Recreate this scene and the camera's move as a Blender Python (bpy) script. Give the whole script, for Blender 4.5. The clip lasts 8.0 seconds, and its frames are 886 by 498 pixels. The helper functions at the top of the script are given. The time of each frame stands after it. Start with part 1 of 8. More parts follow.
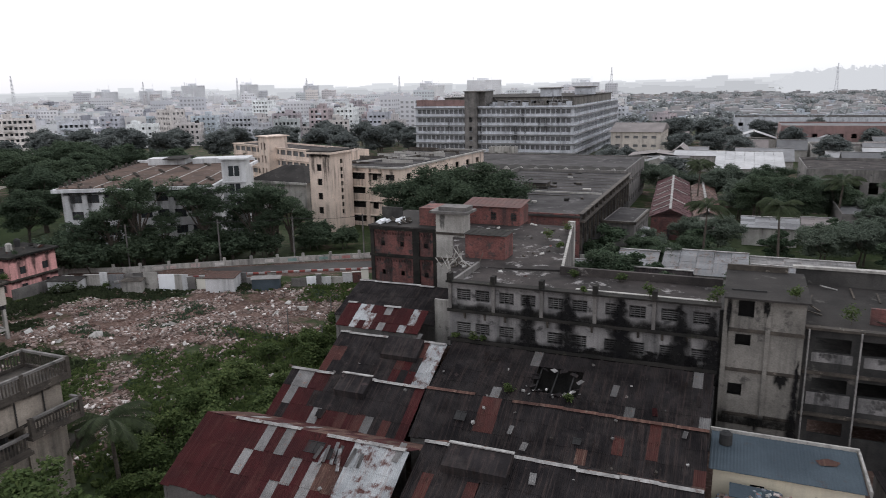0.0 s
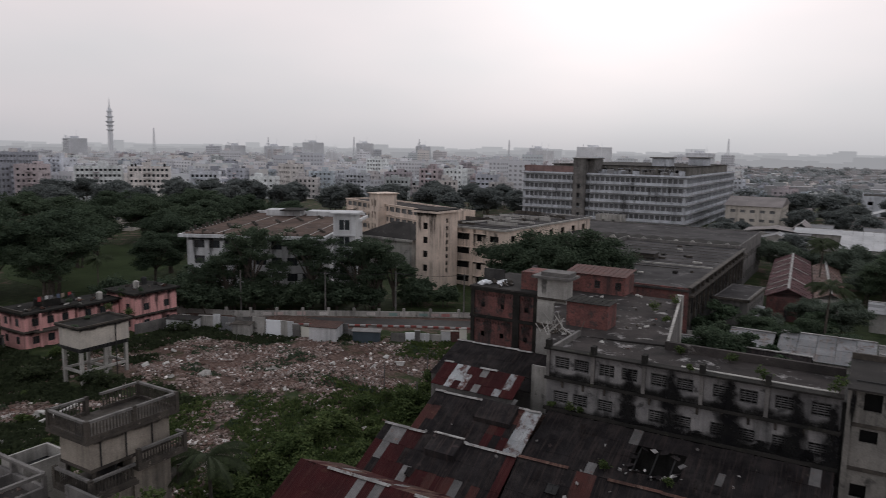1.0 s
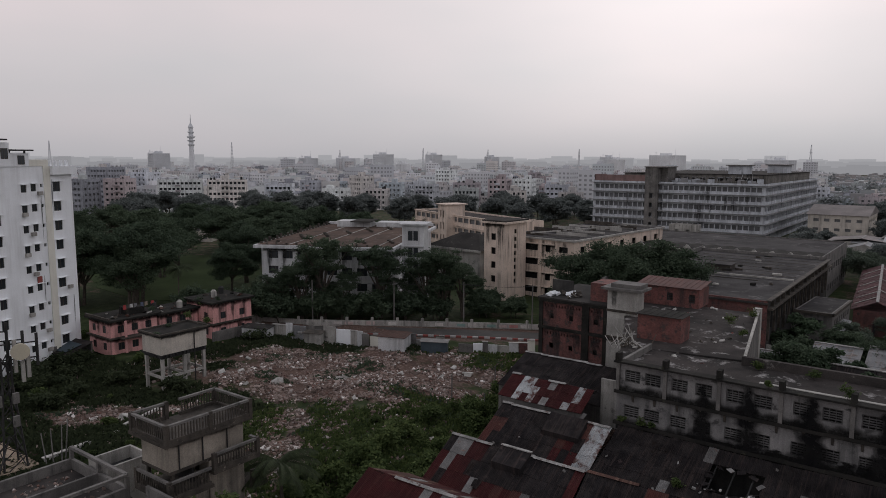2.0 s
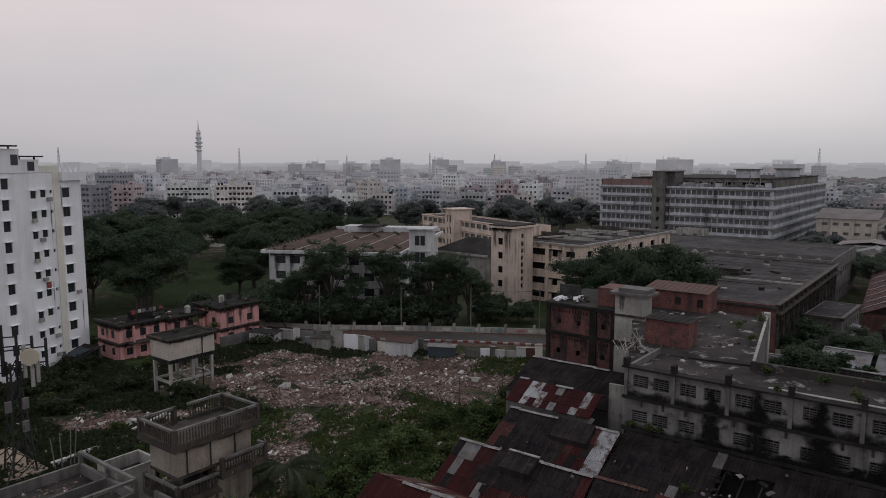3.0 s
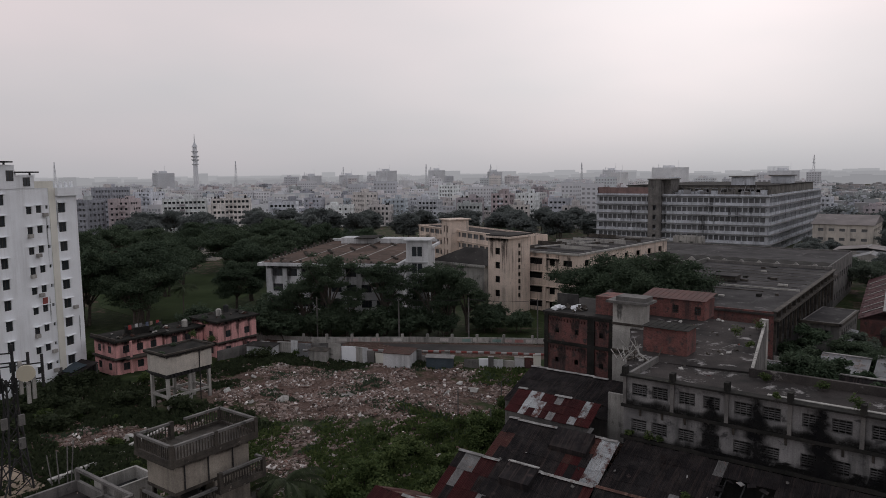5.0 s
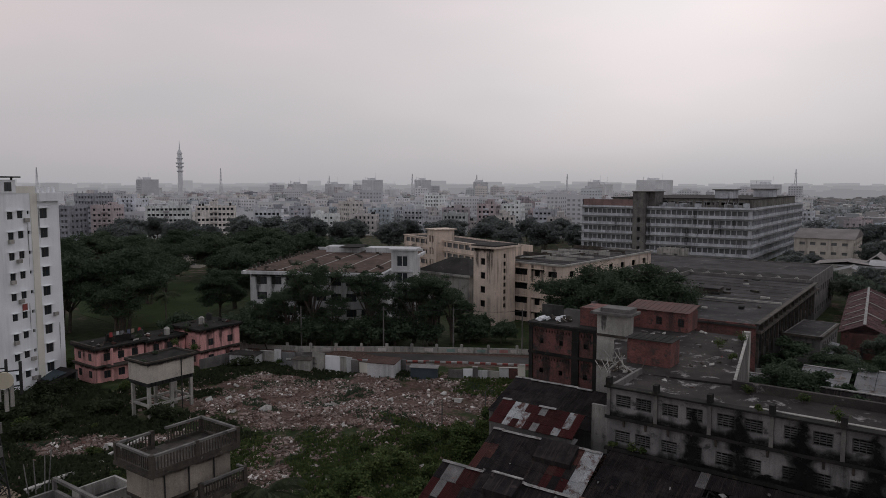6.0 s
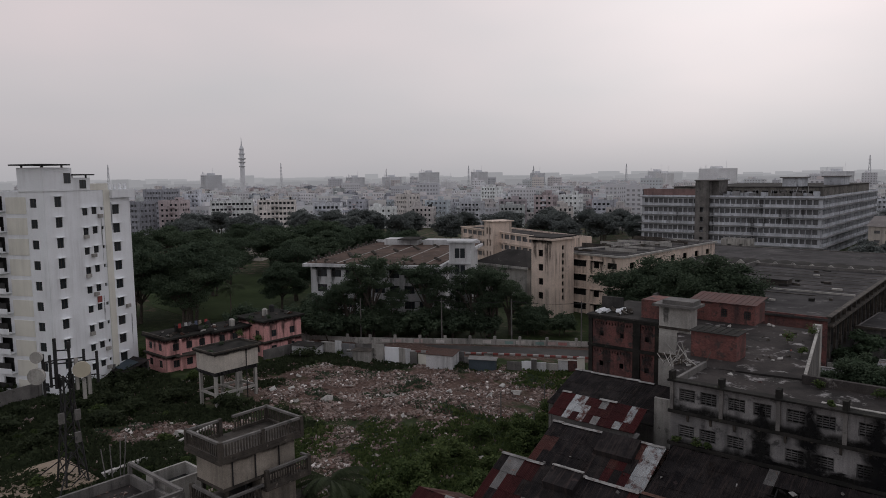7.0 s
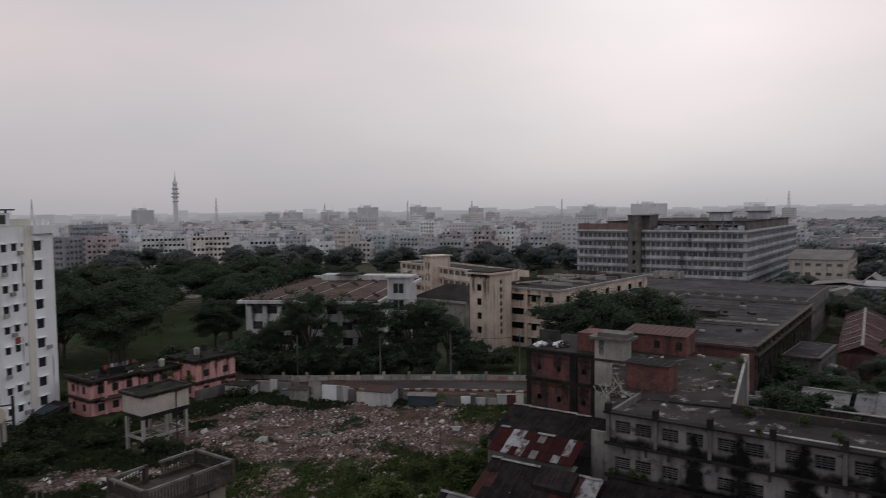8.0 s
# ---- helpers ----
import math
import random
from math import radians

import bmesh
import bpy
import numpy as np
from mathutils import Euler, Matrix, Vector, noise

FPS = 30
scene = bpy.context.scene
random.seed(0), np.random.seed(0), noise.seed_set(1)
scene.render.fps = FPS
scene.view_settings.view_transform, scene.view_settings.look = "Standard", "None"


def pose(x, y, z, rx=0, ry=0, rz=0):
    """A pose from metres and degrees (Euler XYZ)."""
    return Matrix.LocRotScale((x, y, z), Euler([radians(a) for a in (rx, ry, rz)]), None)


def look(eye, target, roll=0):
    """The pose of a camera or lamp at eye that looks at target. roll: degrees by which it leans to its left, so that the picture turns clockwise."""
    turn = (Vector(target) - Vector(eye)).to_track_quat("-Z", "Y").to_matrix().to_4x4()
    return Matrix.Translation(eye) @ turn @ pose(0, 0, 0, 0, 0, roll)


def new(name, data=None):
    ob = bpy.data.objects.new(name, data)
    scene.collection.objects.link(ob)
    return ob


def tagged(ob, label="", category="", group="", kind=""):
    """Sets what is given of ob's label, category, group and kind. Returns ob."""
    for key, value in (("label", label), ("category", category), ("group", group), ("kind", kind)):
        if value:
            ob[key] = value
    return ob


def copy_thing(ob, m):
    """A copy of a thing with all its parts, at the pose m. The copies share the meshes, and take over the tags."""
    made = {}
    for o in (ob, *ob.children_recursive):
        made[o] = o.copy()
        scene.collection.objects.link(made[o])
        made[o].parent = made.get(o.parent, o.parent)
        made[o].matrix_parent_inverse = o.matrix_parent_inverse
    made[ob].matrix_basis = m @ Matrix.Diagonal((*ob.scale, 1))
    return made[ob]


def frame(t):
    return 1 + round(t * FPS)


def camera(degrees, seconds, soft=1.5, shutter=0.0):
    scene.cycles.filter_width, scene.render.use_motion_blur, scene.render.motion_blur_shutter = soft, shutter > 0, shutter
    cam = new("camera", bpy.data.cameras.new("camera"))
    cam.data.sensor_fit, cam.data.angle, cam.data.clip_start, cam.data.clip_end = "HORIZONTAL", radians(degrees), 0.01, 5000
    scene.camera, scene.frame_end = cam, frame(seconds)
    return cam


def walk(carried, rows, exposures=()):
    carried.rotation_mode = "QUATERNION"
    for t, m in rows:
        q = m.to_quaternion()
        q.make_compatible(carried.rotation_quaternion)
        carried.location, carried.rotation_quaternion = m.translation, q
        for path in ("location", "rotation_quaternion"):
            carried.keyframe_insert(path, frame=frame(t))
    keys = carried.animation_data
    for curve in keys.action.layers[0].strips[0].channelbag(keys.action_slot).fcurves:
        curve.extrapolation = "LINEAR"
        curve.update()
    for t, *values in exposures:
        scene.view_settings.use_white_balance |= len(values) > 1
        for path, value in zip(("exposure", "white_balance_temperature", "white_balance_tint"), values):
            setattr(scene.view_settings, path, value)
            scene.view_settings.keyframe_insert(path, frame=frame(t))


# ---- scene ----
cam = camera(64.19, 8.0, soft=0.55, shutter=0.3)
PATH = [
    (0.0, pose(-0.09, 0.01, 31.85, 76.86, 1.12, 22.52)),
    (0.5, pose(-0.18, 0.01, 31.89, 78.43, 0.64, 26.29)),
    (1.0, pose(-0.12, -0.05, 31.92, 81.85, -0.95, 31.25)),
    (1.5, pose(0.04, 0.02, 32.00, 80.97, -1.25, 36.28)),
    (1.7, pose(0.04, 0.01, 32.00, 81.69, -0.69, 36.58)),
    (2.8, pose(0.03, -0.02, 31.99, 83.37, 0.03, 36.91)),
    (3.0, pose(0.03, -0.04, 32.01, 83.02, -0.04, 37.31)),
    (3.5, pose(0.08, -0.04, 32.01, 82.55, 1.42, 39.50)),
    (4.0, pose(0.08, -0.01, 31.99, 83.02, 1.22, 37.98)),
    (4.5, pose(0.06, 0.03, 32.01, 83.80, 0.07, 37.30)),
    (4.7, pose(0.07, 0.02, 32.02, 83.62, 0.63, 37.50)),
    (5.8, pose(0.05, 0.02, 32.02, 84.77, 0.00, 35.66)),
    (6.0, pose(0.04, 0.01, 32.03, 84.66, -0.04, 35.89)),
    (6.5, pose(-0.04, -0.03, 32.05, 85.26, -0.40, 36.06)),
    (7.0, pose(-0.07, -0.10, 32.05, 84.04, 0.76, 40.43)),
    (7.5, pose(0.01, 0.06, 32.08, 84.88, 1.52, 39.91)),
    (8.0, pose(0.02, 0.14, 32.08, 86.79, 0.76, 35.51)),
]
EXPOSURES = [(0.0, 1.05, 6280, 10), (0.4, 0.8, 6320, 11), (0.8, 0.43, 6330, 11), (1.2, 0.08, 6400, 13), (2.8, -0.02, 6400, 13), (4.5, 0.06, 6400, 13), (6.0, -0.18, 6400, 13), (6.6, -0.18, 6400, 13), (7.4, -0.02, 6400, 13), (8.0, -0.12, 6400, 13)]
walk(cam, PATH, EXPOSURES)

# ---- world and sun: hazy sky, low veiled sun ----
SUN_AZ, SUN_EL = -17.0, 24.0  # degrees; azimuth clockwise from +y
world = bpy.data.worlds.new("world")
scene.world = world
world.use_nodes = True
wn = world.node_tree.nodes
wl = world.node_tree.links
wn.clear()
w_sky = wn.new("ShaderNodeTexSky")
w_sky.sky_type = "NISHITA"
w_sky.sun_disc = False
w_sky.sun_elevation = radians(SUN_EL)
w_sky.sun_rotation = radians(SUN_AZ)
w_sky.air_density = 1.0
w_sky.dust_density = 4.0
w_sky.ozone_density = 1.0
w_hsv = wn.new("ShaderNodeHueSaturation")
w_hsv.inputs["Saturation"].default_value = 0.25
w_tc = wn.new("ShaderNodeTexCoord")
w_sep = wn.new("ShaderNodeSeparateXYZ")
w_ramp = wn.new("ShaderNodeValToRGB")
# thick overcast veil: greyer low down, paler higher up
w_ramp.color_ramp.elements[0].position = 0.0
w_ramp.color_ramp.elements[0].color = (4.75, 4.68, 4.76, 1)
w_ramp.color_ramp.elements[1].position = 0.55
w_ramp.color_ramp.elements[1].color = (5.8, 5.8, 6.05, 1)
e_mid = w_ramp.color_ramp.elements.new(0.12)
e_mid.color = (6.25, 5.95, 5.93, 1)
e_high = w_ramp.color_ramp.elements.new(0.22)
e_high.color = (7.15, 6.58, 6.52, 1)
w_mix = wn.new("ShaderNodeMixRGB")
w_mix.inputs["Fac"].default_value = 0.942
w_bg = wn.new("ShaderNodeBackground")
w_bg.inputs["Strength"].default_value = 0.1
w_out = wn.new("ShaderNodeOutputWorld")
wl.new(w_tc.outputs["Generated"], w_sep.inputs[0])
wl.new(w_sep.outputs["Z"], w_ramp.inputs["Fac"])
wl.new(w_sky.outputs[0], w_hsv.inputs["Color"])
wl.new(w_hsv.outputs[0], w_mix.inputs[1])
wl.new(w_ramp.outputs[0], w_mix.inputs[2])
w_map = wn.new("ShaderNodeMapping")
w_map.inputs["Scale"].default_value = (1.0, 1.0, 3.2)
w_noise = wn.new("ShaderNodeTexNoise")
w_noise.inputs["Scale"].default_value = 2.2
w_noise.inputs["Detail"].default_value = 3.0
w_veil = wn.new("ShaderNodeValToRGB")
w_veil.color_ramp.elements[0].position, w_veil.color_ramp.elements[0].color = 0.3, (0.93, 0.955, 0.96, 1)
w_veil.color_ramp.elements[1].position, w_veil.color_ramp.elements[1].color = 0.7, (1.06, 1.03, 1.03, 1)
w_mul = wn.new("ShaderNodeMixRGB")
w_mul.blend_type = "MULTIPLY"
w_mul.inputs["Fac"].default_value = 1.0
wl.new(w_tc.outputs["Generated"], w_map.inputs["Vector"])
wl.new(w_map.outputs[0], w_noise.inputs["Vector"])
wl.new(w_noise.outputs["Fac"], w_veil.inputs["Fac"])
wl.new(w_mix.outputs[0], w_mul.inputs[1])
wl.new(w_veil.outputs[0], w_mul.inputs[2])
wl.new(w_mul.outputs[0], w_bg.inputs["Color"])
wl.new(w_bg.outputs[0], w_out.inputs["Surface"])

sun = new("sun", bpy.data.lights.new("sun", "SUN"))
sun.data.energy = 0.5
sun.data.angle = radians(14)
sun.data.color = (1.0, 0.95, 0.92)
_az, _el = radians(SUN_AZ), radians(SUN_EL)
sun.matrix_world = look((0, 0, 200), (-math.sin(_az) * math.cos(_el), -math.cos(_az) * math.cos(_el), 200 - math.sin(_el)))


# ---- materials ----
def surface(name, c1, c2, scale=0.4, c3=None, patch=0.55, streak=None, streak_amount=0.5, rough=0.9, bump=0.3, fine=9.0, fine_amount=0.25, metal=0.0, per_object=0.0, spec=0.25, brick=False, runs=None):
    """Two tones in large patches, a fine grain, optional third tone in blotches, optional run-down streaks."""
    m = bpy.data.materials.new(name)
    m.use_nodes = True
    n, l = m.node_tree.nodes, m.node_tree.links
    bsdf = n["Principled BSDF"]
    bsdf.inputs["Roughness"].default_value = rough
    bsdf.inputs["Metallic"].default_value = metal
    bsdf.inputs["Specular IOR Level"].default_value = spec
    geo = n.new("ShaderNodeNewGeometry")
    pos = geo.outputs["Position"]

    def tex(sc, detail=5.0, vec=None, rgh=0.6):
        t = n.new("ShaderNodeTexNoise")
        t.inputs["Scale"].default_value = sc
        t.inputs["Detail"].default_value = detail
        t.inputs["Roughness"].default_value = rgh
        l.new(vec if vec is not None else pos, t.inputs["Vector"])
        return t

    def ramp(sock, a, b):
        r = n.new("ShaderNodeMapRange")
        r.inputs["From Min"].default_value = a
        r.inputs["From Max"].default_value = b
        l.new(sock, r.inputs["Value"])
        return r.outputs[0]

    def mix(fac, a, b, mode="MIX"):
        x = n.new("ShaderNodeMixRGB")
        x.blend_type = mode
        for k, s in ((0, fac), (1, a), (2, b)):
            if isinstance(s, (int, float)):
                x.inputs[k].default_value = s
            elif isinstance(s, tuple):
                x.inputs[k].default_value = (*s, 1)
            else:
                l.new(s, x.inputs[k])
        return x.outputs[0]

    big = tex(scale, 6.0)
    col = mix(ramp(big.outputs["Fac"], 0.38, 0.62), c1, c2)
    if c3 is not None:
        blot = tex(scale * 2.3 + 0.03, 8.0, rgh=0.7)
        col = mix(ramp(blot.outputs["Fac"], patch, patch + 0.09), col, c3)
    if streak is not None:
        mp = n.new("ShaderNodeMapping")
        mp.inputs["Scale"].default_value = (1.1, 1.1, 0.07)
        l.new(pos, mp.inputs["Vector"])
        st = tex(1.0, 6.0, mp.outputs[0], 0.65)
        wide = tex(0.18, 3.0)
        both = n.new("ShaderNodeMath")
        both.operation = "MULTIPLY"
        l.new(ramp(st.outputs["Fac"], 0.45, 0.68), both.inputs[0])
        l.new(ramp(wide.outputs["Fac"], 0.35, 0.6), both.inputs[1])
        sc = n.new("ShaderNodeMath")
        sc.operation = "MULTIPLY"
        sc.inputs[1].default_value = streak_amount
        l.new(both.outputs[0], sc.inputs[0])
        col = mix(sc.outputs[0], col, streak)
    if runs is not None:
        # narrow stains that run down the slope of a roof
        mp2 = n.new("ShaderNodeMapping")
        mp2.inputs["Scale"].default_value = (4.5, 0.22, 0.3)
        l.new(pos, mp2.inputs["Vector"])
        rn = tex(1.0, 6.0, mp2.outputs[0], 0.7)
        col = mix(ramp(rn.outputs["Fac"], 0.5, 0.72), col, runs)
        mp3 = n.new("ShaderNodeMapping")
        mp3.inputs["Scale"].default_value = (1.4, 0.5, 0.5)
        l.new(pos, mp3.inputs["Vector"])
        rn3 = tex(1.0, 8.0, mp3.outputs[0], 0.75)
        col = mix(ramp(rn3.outputs["Fac"], 0.58, 0.66), col, tuple(v * 0.35 for v in runs))
    if brick:
        # courses of bricks: the vector runs along the wall (x + y) and up it
        sep = n.new("ShaderNodeSeparateXYZ")
        add = n.new("ShaderNodeMath")
        com = n.new("ShaderNodeCombineXYZ")
        l.new(pos, sep.inputs[0])
        l.new(sep.outputs[0], add.inputs[0])
        l.new(sep.outputs[1], add.inputs[1])
        l.new(add.outputs[0], com.inputs[0])
        l.new(sep.outputs[2], com.inputs[1])
        bt = n.new("ShaderNodeTexBrick")
        bt.inputs["Scale"].default_value = 1.0
        bt.inputs["Brick Width"].default_value = 0.25
        bt.inputs["Row Height"].default_value = 0.085
        bt.inputs["Mortar Size"].default_value = 0.012
        bt.inputs["Color1"].default_value = (1.15, 1.15, 1.15, 1)
        bt.inputs["Color2"].default_value = (0.75, 0.75, 0.75, 1)
        bt.inputs["Mortar"].default_value = (1.25, 1.5, 1.6, 1)
        l.new(com.outputs[0], bt.inputs["Vector"])
        col = mix(1.0, col, bt.outputs["Color"], "MULTIPLY")
    grain = tex(fine, 6.0)
    g = n.new("ShaderNodeMapRange")
    g.inputs["From Min"].default_value, g.inputs["From Max"].default_value = 0.25, 0.75
    g.inputs["To Min"].default_value, g.inputs["To Max"].default_value = 1 - fine_amount, 1 + fine_amount
    l.new(grain.outputs["Fac"], g.inputs["Value"])
    col = mix(1.0, col, g.outputs[0], "MULTIPLY")
    if per_object:
        oi = n.new("ShaderNodeObjectInfo")
        r = n.new("ShaderNodeMapRange")
        r.inputs["To Min"].default_value, r.inputs["To Max"].default_value = 1 - per_object, 1 + per_object
        l.new(oi.outputs["Random"], r.inputs["Value"])
        col = mix(1.0, col, r.outputs[0], "MULTIPLY")
    l.new(col, bsdf.inputs["Base Color"])
    if bump:
        bp = n.new("ShaderNodeBump")
        bp.inputs["Strength"].default_value = bump
        bp.inputs["Distance"].default_value = 0.05
        l.new(grain.outputs["Fac"], bp.inputs["Height"])
        l.new(bp.outputs[0], bsdf.inputs["Normal"])
    return m


def island_surface(name, cols, rough=0.85, spec=0.2, translucent=False, by_object=0.35):
    """Pieces of one mesh, each with its own tone between the given colours."""
    m = bpy.data.materials.new(name)
    m.use_nodes = True
    n, l = m.node_tree.nodes, m.node_tree.links
    bsdf = n["Principled BSDF"]
    bsdf.inputs["Roughness"].default_value = rough
    bsdf.inputs["Specular IOR Level"].default_value = spec
    geo = n.new("ShaderNodeNewGeometry")
    r = n.new("ShaderNodeValToRGB")
    el = r.color_ramp.elements
    while len(el) < len(cols):
        el.new(0.5)
    for i, c in enumerate(cols):
        el[i].position = i / (len(cols) - 1)
        el[i].color = (*c, 1)
    oi = n.new("ShaderNodeObjectInfo")
    mm = n.new("ShaderNodeMath")
    mm.operation = "MULTIPLY_ADD"
    mm.inputs[1].default_value = by_object
    sub = n.new("ShaderNodeMath")
    sub.operation = "MULTIPLY"
    sub.inputs[1].default_value = 1.0 - by_object
    l.new(geo.outputs["Random Per Island"], sub.inputs[0])
    l.new(oi.outputs["Random"], mm.inputs[0])
    l.new(sub.outputs[0], mm.inputs[2])
    l.new(mm.outputs[0], r.inputs["Fac"])
    l.new(r.outputs[0], bsdf.inputs["Base Color"])
    if translucent:
        tr = n.new("ShaderNodeBsdfTranslucent")
        ms = n.new("ShaderNodeMixShader")
        ms.inputs[0].default_value = 0.25
        l.new(r.outputs[0], tr.inputs["Color"])
        l.new(bsdf.outputs[0], ms.inputs[1])
        l.new(tr.outputs[0], ms.inputs[2])
        l.new(ms.outputs[0], n["Material Output"].inputs["Surface"])
    return m


def glass_dark(name, c=(0.03, 0.035, 0.04)):
    m = bpy.data.materials.new(name)
    m.use_nodes = True
    b = m.node_tree.nodes["Principled BSDF"]
    b.inputs["Base Color"].default_value = (*c, 1)
    b.inputs["Roughness"].default_value = 0.15
    b.inputs["Specular IOR Level"].default_value = 0.5
    return m


MOULD = (0.025, 0.026, 0.026)
M_mill = surface("mouldy_render", (0.24, 0.234, 0.232), (0.125, 0.123, 0.124), 0.3, (0.058, 0.057, 0.058), 0.55, MOULD, 0.95)
M_stair = surface("grey_beige_render", (0.21, 0.2, 0.182), (0.13, 0.124, 0.113), 0.3, (0.07, 0.067, 0.062), 0.56, MOULD, 0.9)
M_blackwall = surface("blackened_render", (0.075, 0.073, 0.07), (0.03, 0.03, 0.03), 0.2, (0.16, 0.15, 0.14), 0.62, MOULD, 0.9, spec=0.08)
M_louvre = surface("grey_louvre_concrete", (0.115, 0.113, 0.112), (0.07, 0.069, 0.07), 0.6, (0.03, 0.03, 0.03), 0.55)
M_mould = surface("black_mould", (0.018, 0.019, 0.02), (0.04, 0.04, 0.04), 0.8, None)
def feather(m, scale=2.2, most=1.15):
    """Lets a thin coat fade at the sides of each run (attribute "fade") and break up into blotches."""
    n, l = m.node_tree.nodes, m.node_tree.links
    geo = n.new("ShaderNodeNewGeometry")
    t = n.new("ShaderNodeTexNoise")
    t.inputs["Scale"].default_value = scale
    t.inputs["Detail"].default_value = 8.0
    t.inputs["Roughness"].default_value = 0.7
    l.new(geo.outputs["Position"], t.inputs["Vector"])
    r = n.new("ShaderNodeMapRange")
    r.inputs["From Min"].default_value, r.inputs["From Max"].default_value = 0.22, 0.52
    r.inputs["To Min"].default_value, r.inputs["To Max"].default_value = 0.04, most
    l.new(t.outputs["Fac"], r.inputs["Value"])
    at = n.new("ShaderNodeAttribute")
    at.attribute_name = "fade"
    mu = n.new("ShaderNodeMath")
    mu.operation = "MULTIPLY"
    l.new(r.outputs[0], mu.inputs[0])
    l.new(at.outputs["Fac"], mu.inputs[1])
    tr = n.new("ShaderNodeBsdfTransparent")
    mx = n.new("ShaderNodeMixShader")
    l.new(mu.outputs[0], mx.inputs[0])
    l.new(tr.outputs[0], mx.inputs[1])
    l.new(n["Principled BSDF"].outputs[0], mx.inputs[2])
    l.new(mx.outputs[0], n["Material Output"].inputs["Surface"])
    return m


M_stain_soft = feather(surface("thin_mould", (0.03, 0.03, 0.03), (0.045, 0.045, 0.044), 0.8, None, spec=0.05), 1.6, 0.6)
M_damp = feather(surface("damp_mould", (0.009, 0.009, 0.009), (0.015, 0.015, 0.014), 0.8, None, spec=0.05), 1.8, 0.85)
M_stain = feather(surface("feathered_mould", (0.008, 0.008, 0.009), (0.013, 0.013, 0.013), 0.8, None, spec=0.05))
M_ledge = surface("dark_concrete_ledge", (0.078, 0.068, 0.058), (0.038, 0.034, 0.03), 0.8, (0.21, 0.185, 0.158), 0.6)
M_buff = surface("buff_render", (0.35, 0.312, 0.265), (0.25, 0.223, 0.19), 0.3, (0.13, 0.117, 0.102), 0.6, MOULD, 0.7)
M_buffpale = surface("pale_buff_render", (0.56, 0.52, 0.46), (0.44, 0.41, 0.37), 0.2, (0.3, 0.28, 0.26), 0.6, (0.16, 0.15, 0.14), 0.7)
M_blackroof = surface("black_lichened_roof", (0.034, 0.032, 0.03), (0.019, 0.019, 0.018), 0.5, (0.055, 0.056, 0.042), 0.58, spec=0.05)
# grimy ledge, its grey lifted for distance haze
M_hazyledge = surface("grimy_hazed_ledge", (0.31, 0.313, 0.32), (0.2, 0.202, 0.207), 0.1, (0.4, 0.4, 0.4), 0.62)
M_lawn = surface("lawn_grass", (0.045, 0.064, 0.027), (0.034, 0.05, 0.021), 0.15, (0.065, 0.07, 0.038), 0.6, spec=0.05)
M_tan = surface("tan_earth", (0.30, 0.24, 0.18), (0.22, 0.175, 0.135), 0.4, (0.14, 0.115, 0.09), 0.6)
M_roofslab = surface("weathered_roof_concrete", (0.068, 0.061, 0.058), (0.032, 0.03, 0.03), 0.28, (0.25, 0.235, 0.225), 0.62, spec=0.04)
# pale patches: glint of puddles put into the base colour, plus lichen
M_sheenroof = surface("painted_puddle_roof", (0.06, 0.053, 0.051), (0.028, 0.0265, 0.026), 0.2, (0.27, 0.258, 0.255), 0.56, rough=0.95, spec=0.05)
M_roofdark = surface("dark_roof_concrete", (0.05, 0.047, 0.045), (0.031, 0.03, 0.029), 0.18, (0.09, 0.085, 0.08), 0.58, spec=0.03)
M_brick = surface("red_brick", (0.19, 0.074, 0.064), (0.115, 0.05, 0.044), 0.5, (0.065, 0.044, 0.041), 0.53, MOULD, 0.8, fine=5, brick=True)
M_concrete = surface("grey_concrete", (0.18, 0.172, 0.164), (0.115, 0.11, 0.106), 0.4, (0.07, 0.07, 0.067), 0.58, MOULD, 0.75)
M_palecon = surface("pale_concrete", (0.41, 0.40, 0.375), (0.28, 0.272, 0.255), 0.3, (0.16, 0.155, 0.148), 0.6, MOULD, 0.7)
M_white = surface("white_paint", (0.82, 0.85, 0.88), (0.74, 0.765, 0.79), 0.2, None, streak=(0.42, 0.42, 0.42), streak_amount=0.35, fine_amount=0.06, rough=0.7)
M_cream = surface("cream_paint", (0.62, 0.57, 0.44), (0.54, 0.50, 0.40), 0.2, None, streak=(0.36, 0.34, 0.28), streak_amount=0.35, fine_amount=0.08, rough=0.7)
M_offwhite = surface("off_white_paint", (0.74, 0.73, 0.66), (0.66, 0.65, 0.585), 0.2, None, streak=(0.4, 0.4, 0.36), streak_amount=0.35, fine_amount=0.06, rough=0.7)
M_pink = surface("pink_paint", (0.72, 0.38, 0.365), (0.60, 0.32, 0.305), 0.4, (0.24, 0.15, 0.14), 0.62, MOULD, 1.0)
M_yellow = surface("cream_render", (0.70, 0.58, 0.495), (0.565, 0.47, 0.40), 0.2, (0.31, 0.265, 0.24), 0.6, (0.07, 0.065, 0.06), 0.8)
M_school = surface("white_wash", (0.58, 0.59, 0.6), (0.46, 0.47, 0.48), 0.2, (0.28, 0.28, 0.28), 0.64, (0.08, 0.08, 0.08), 0.6)
# factory grey pushed pale and blue, haze included in the paint
M_bigfac = surface("hazed_factory_render", (0.56, 0.59, 0.63), (0.39, 0.41, 0.44), 0.2, (0.245, 0.256, 0.272), 0.56, (0.13, 0.14, 0.15), 0.85)
M_glass = glass_dark("dark_glass")
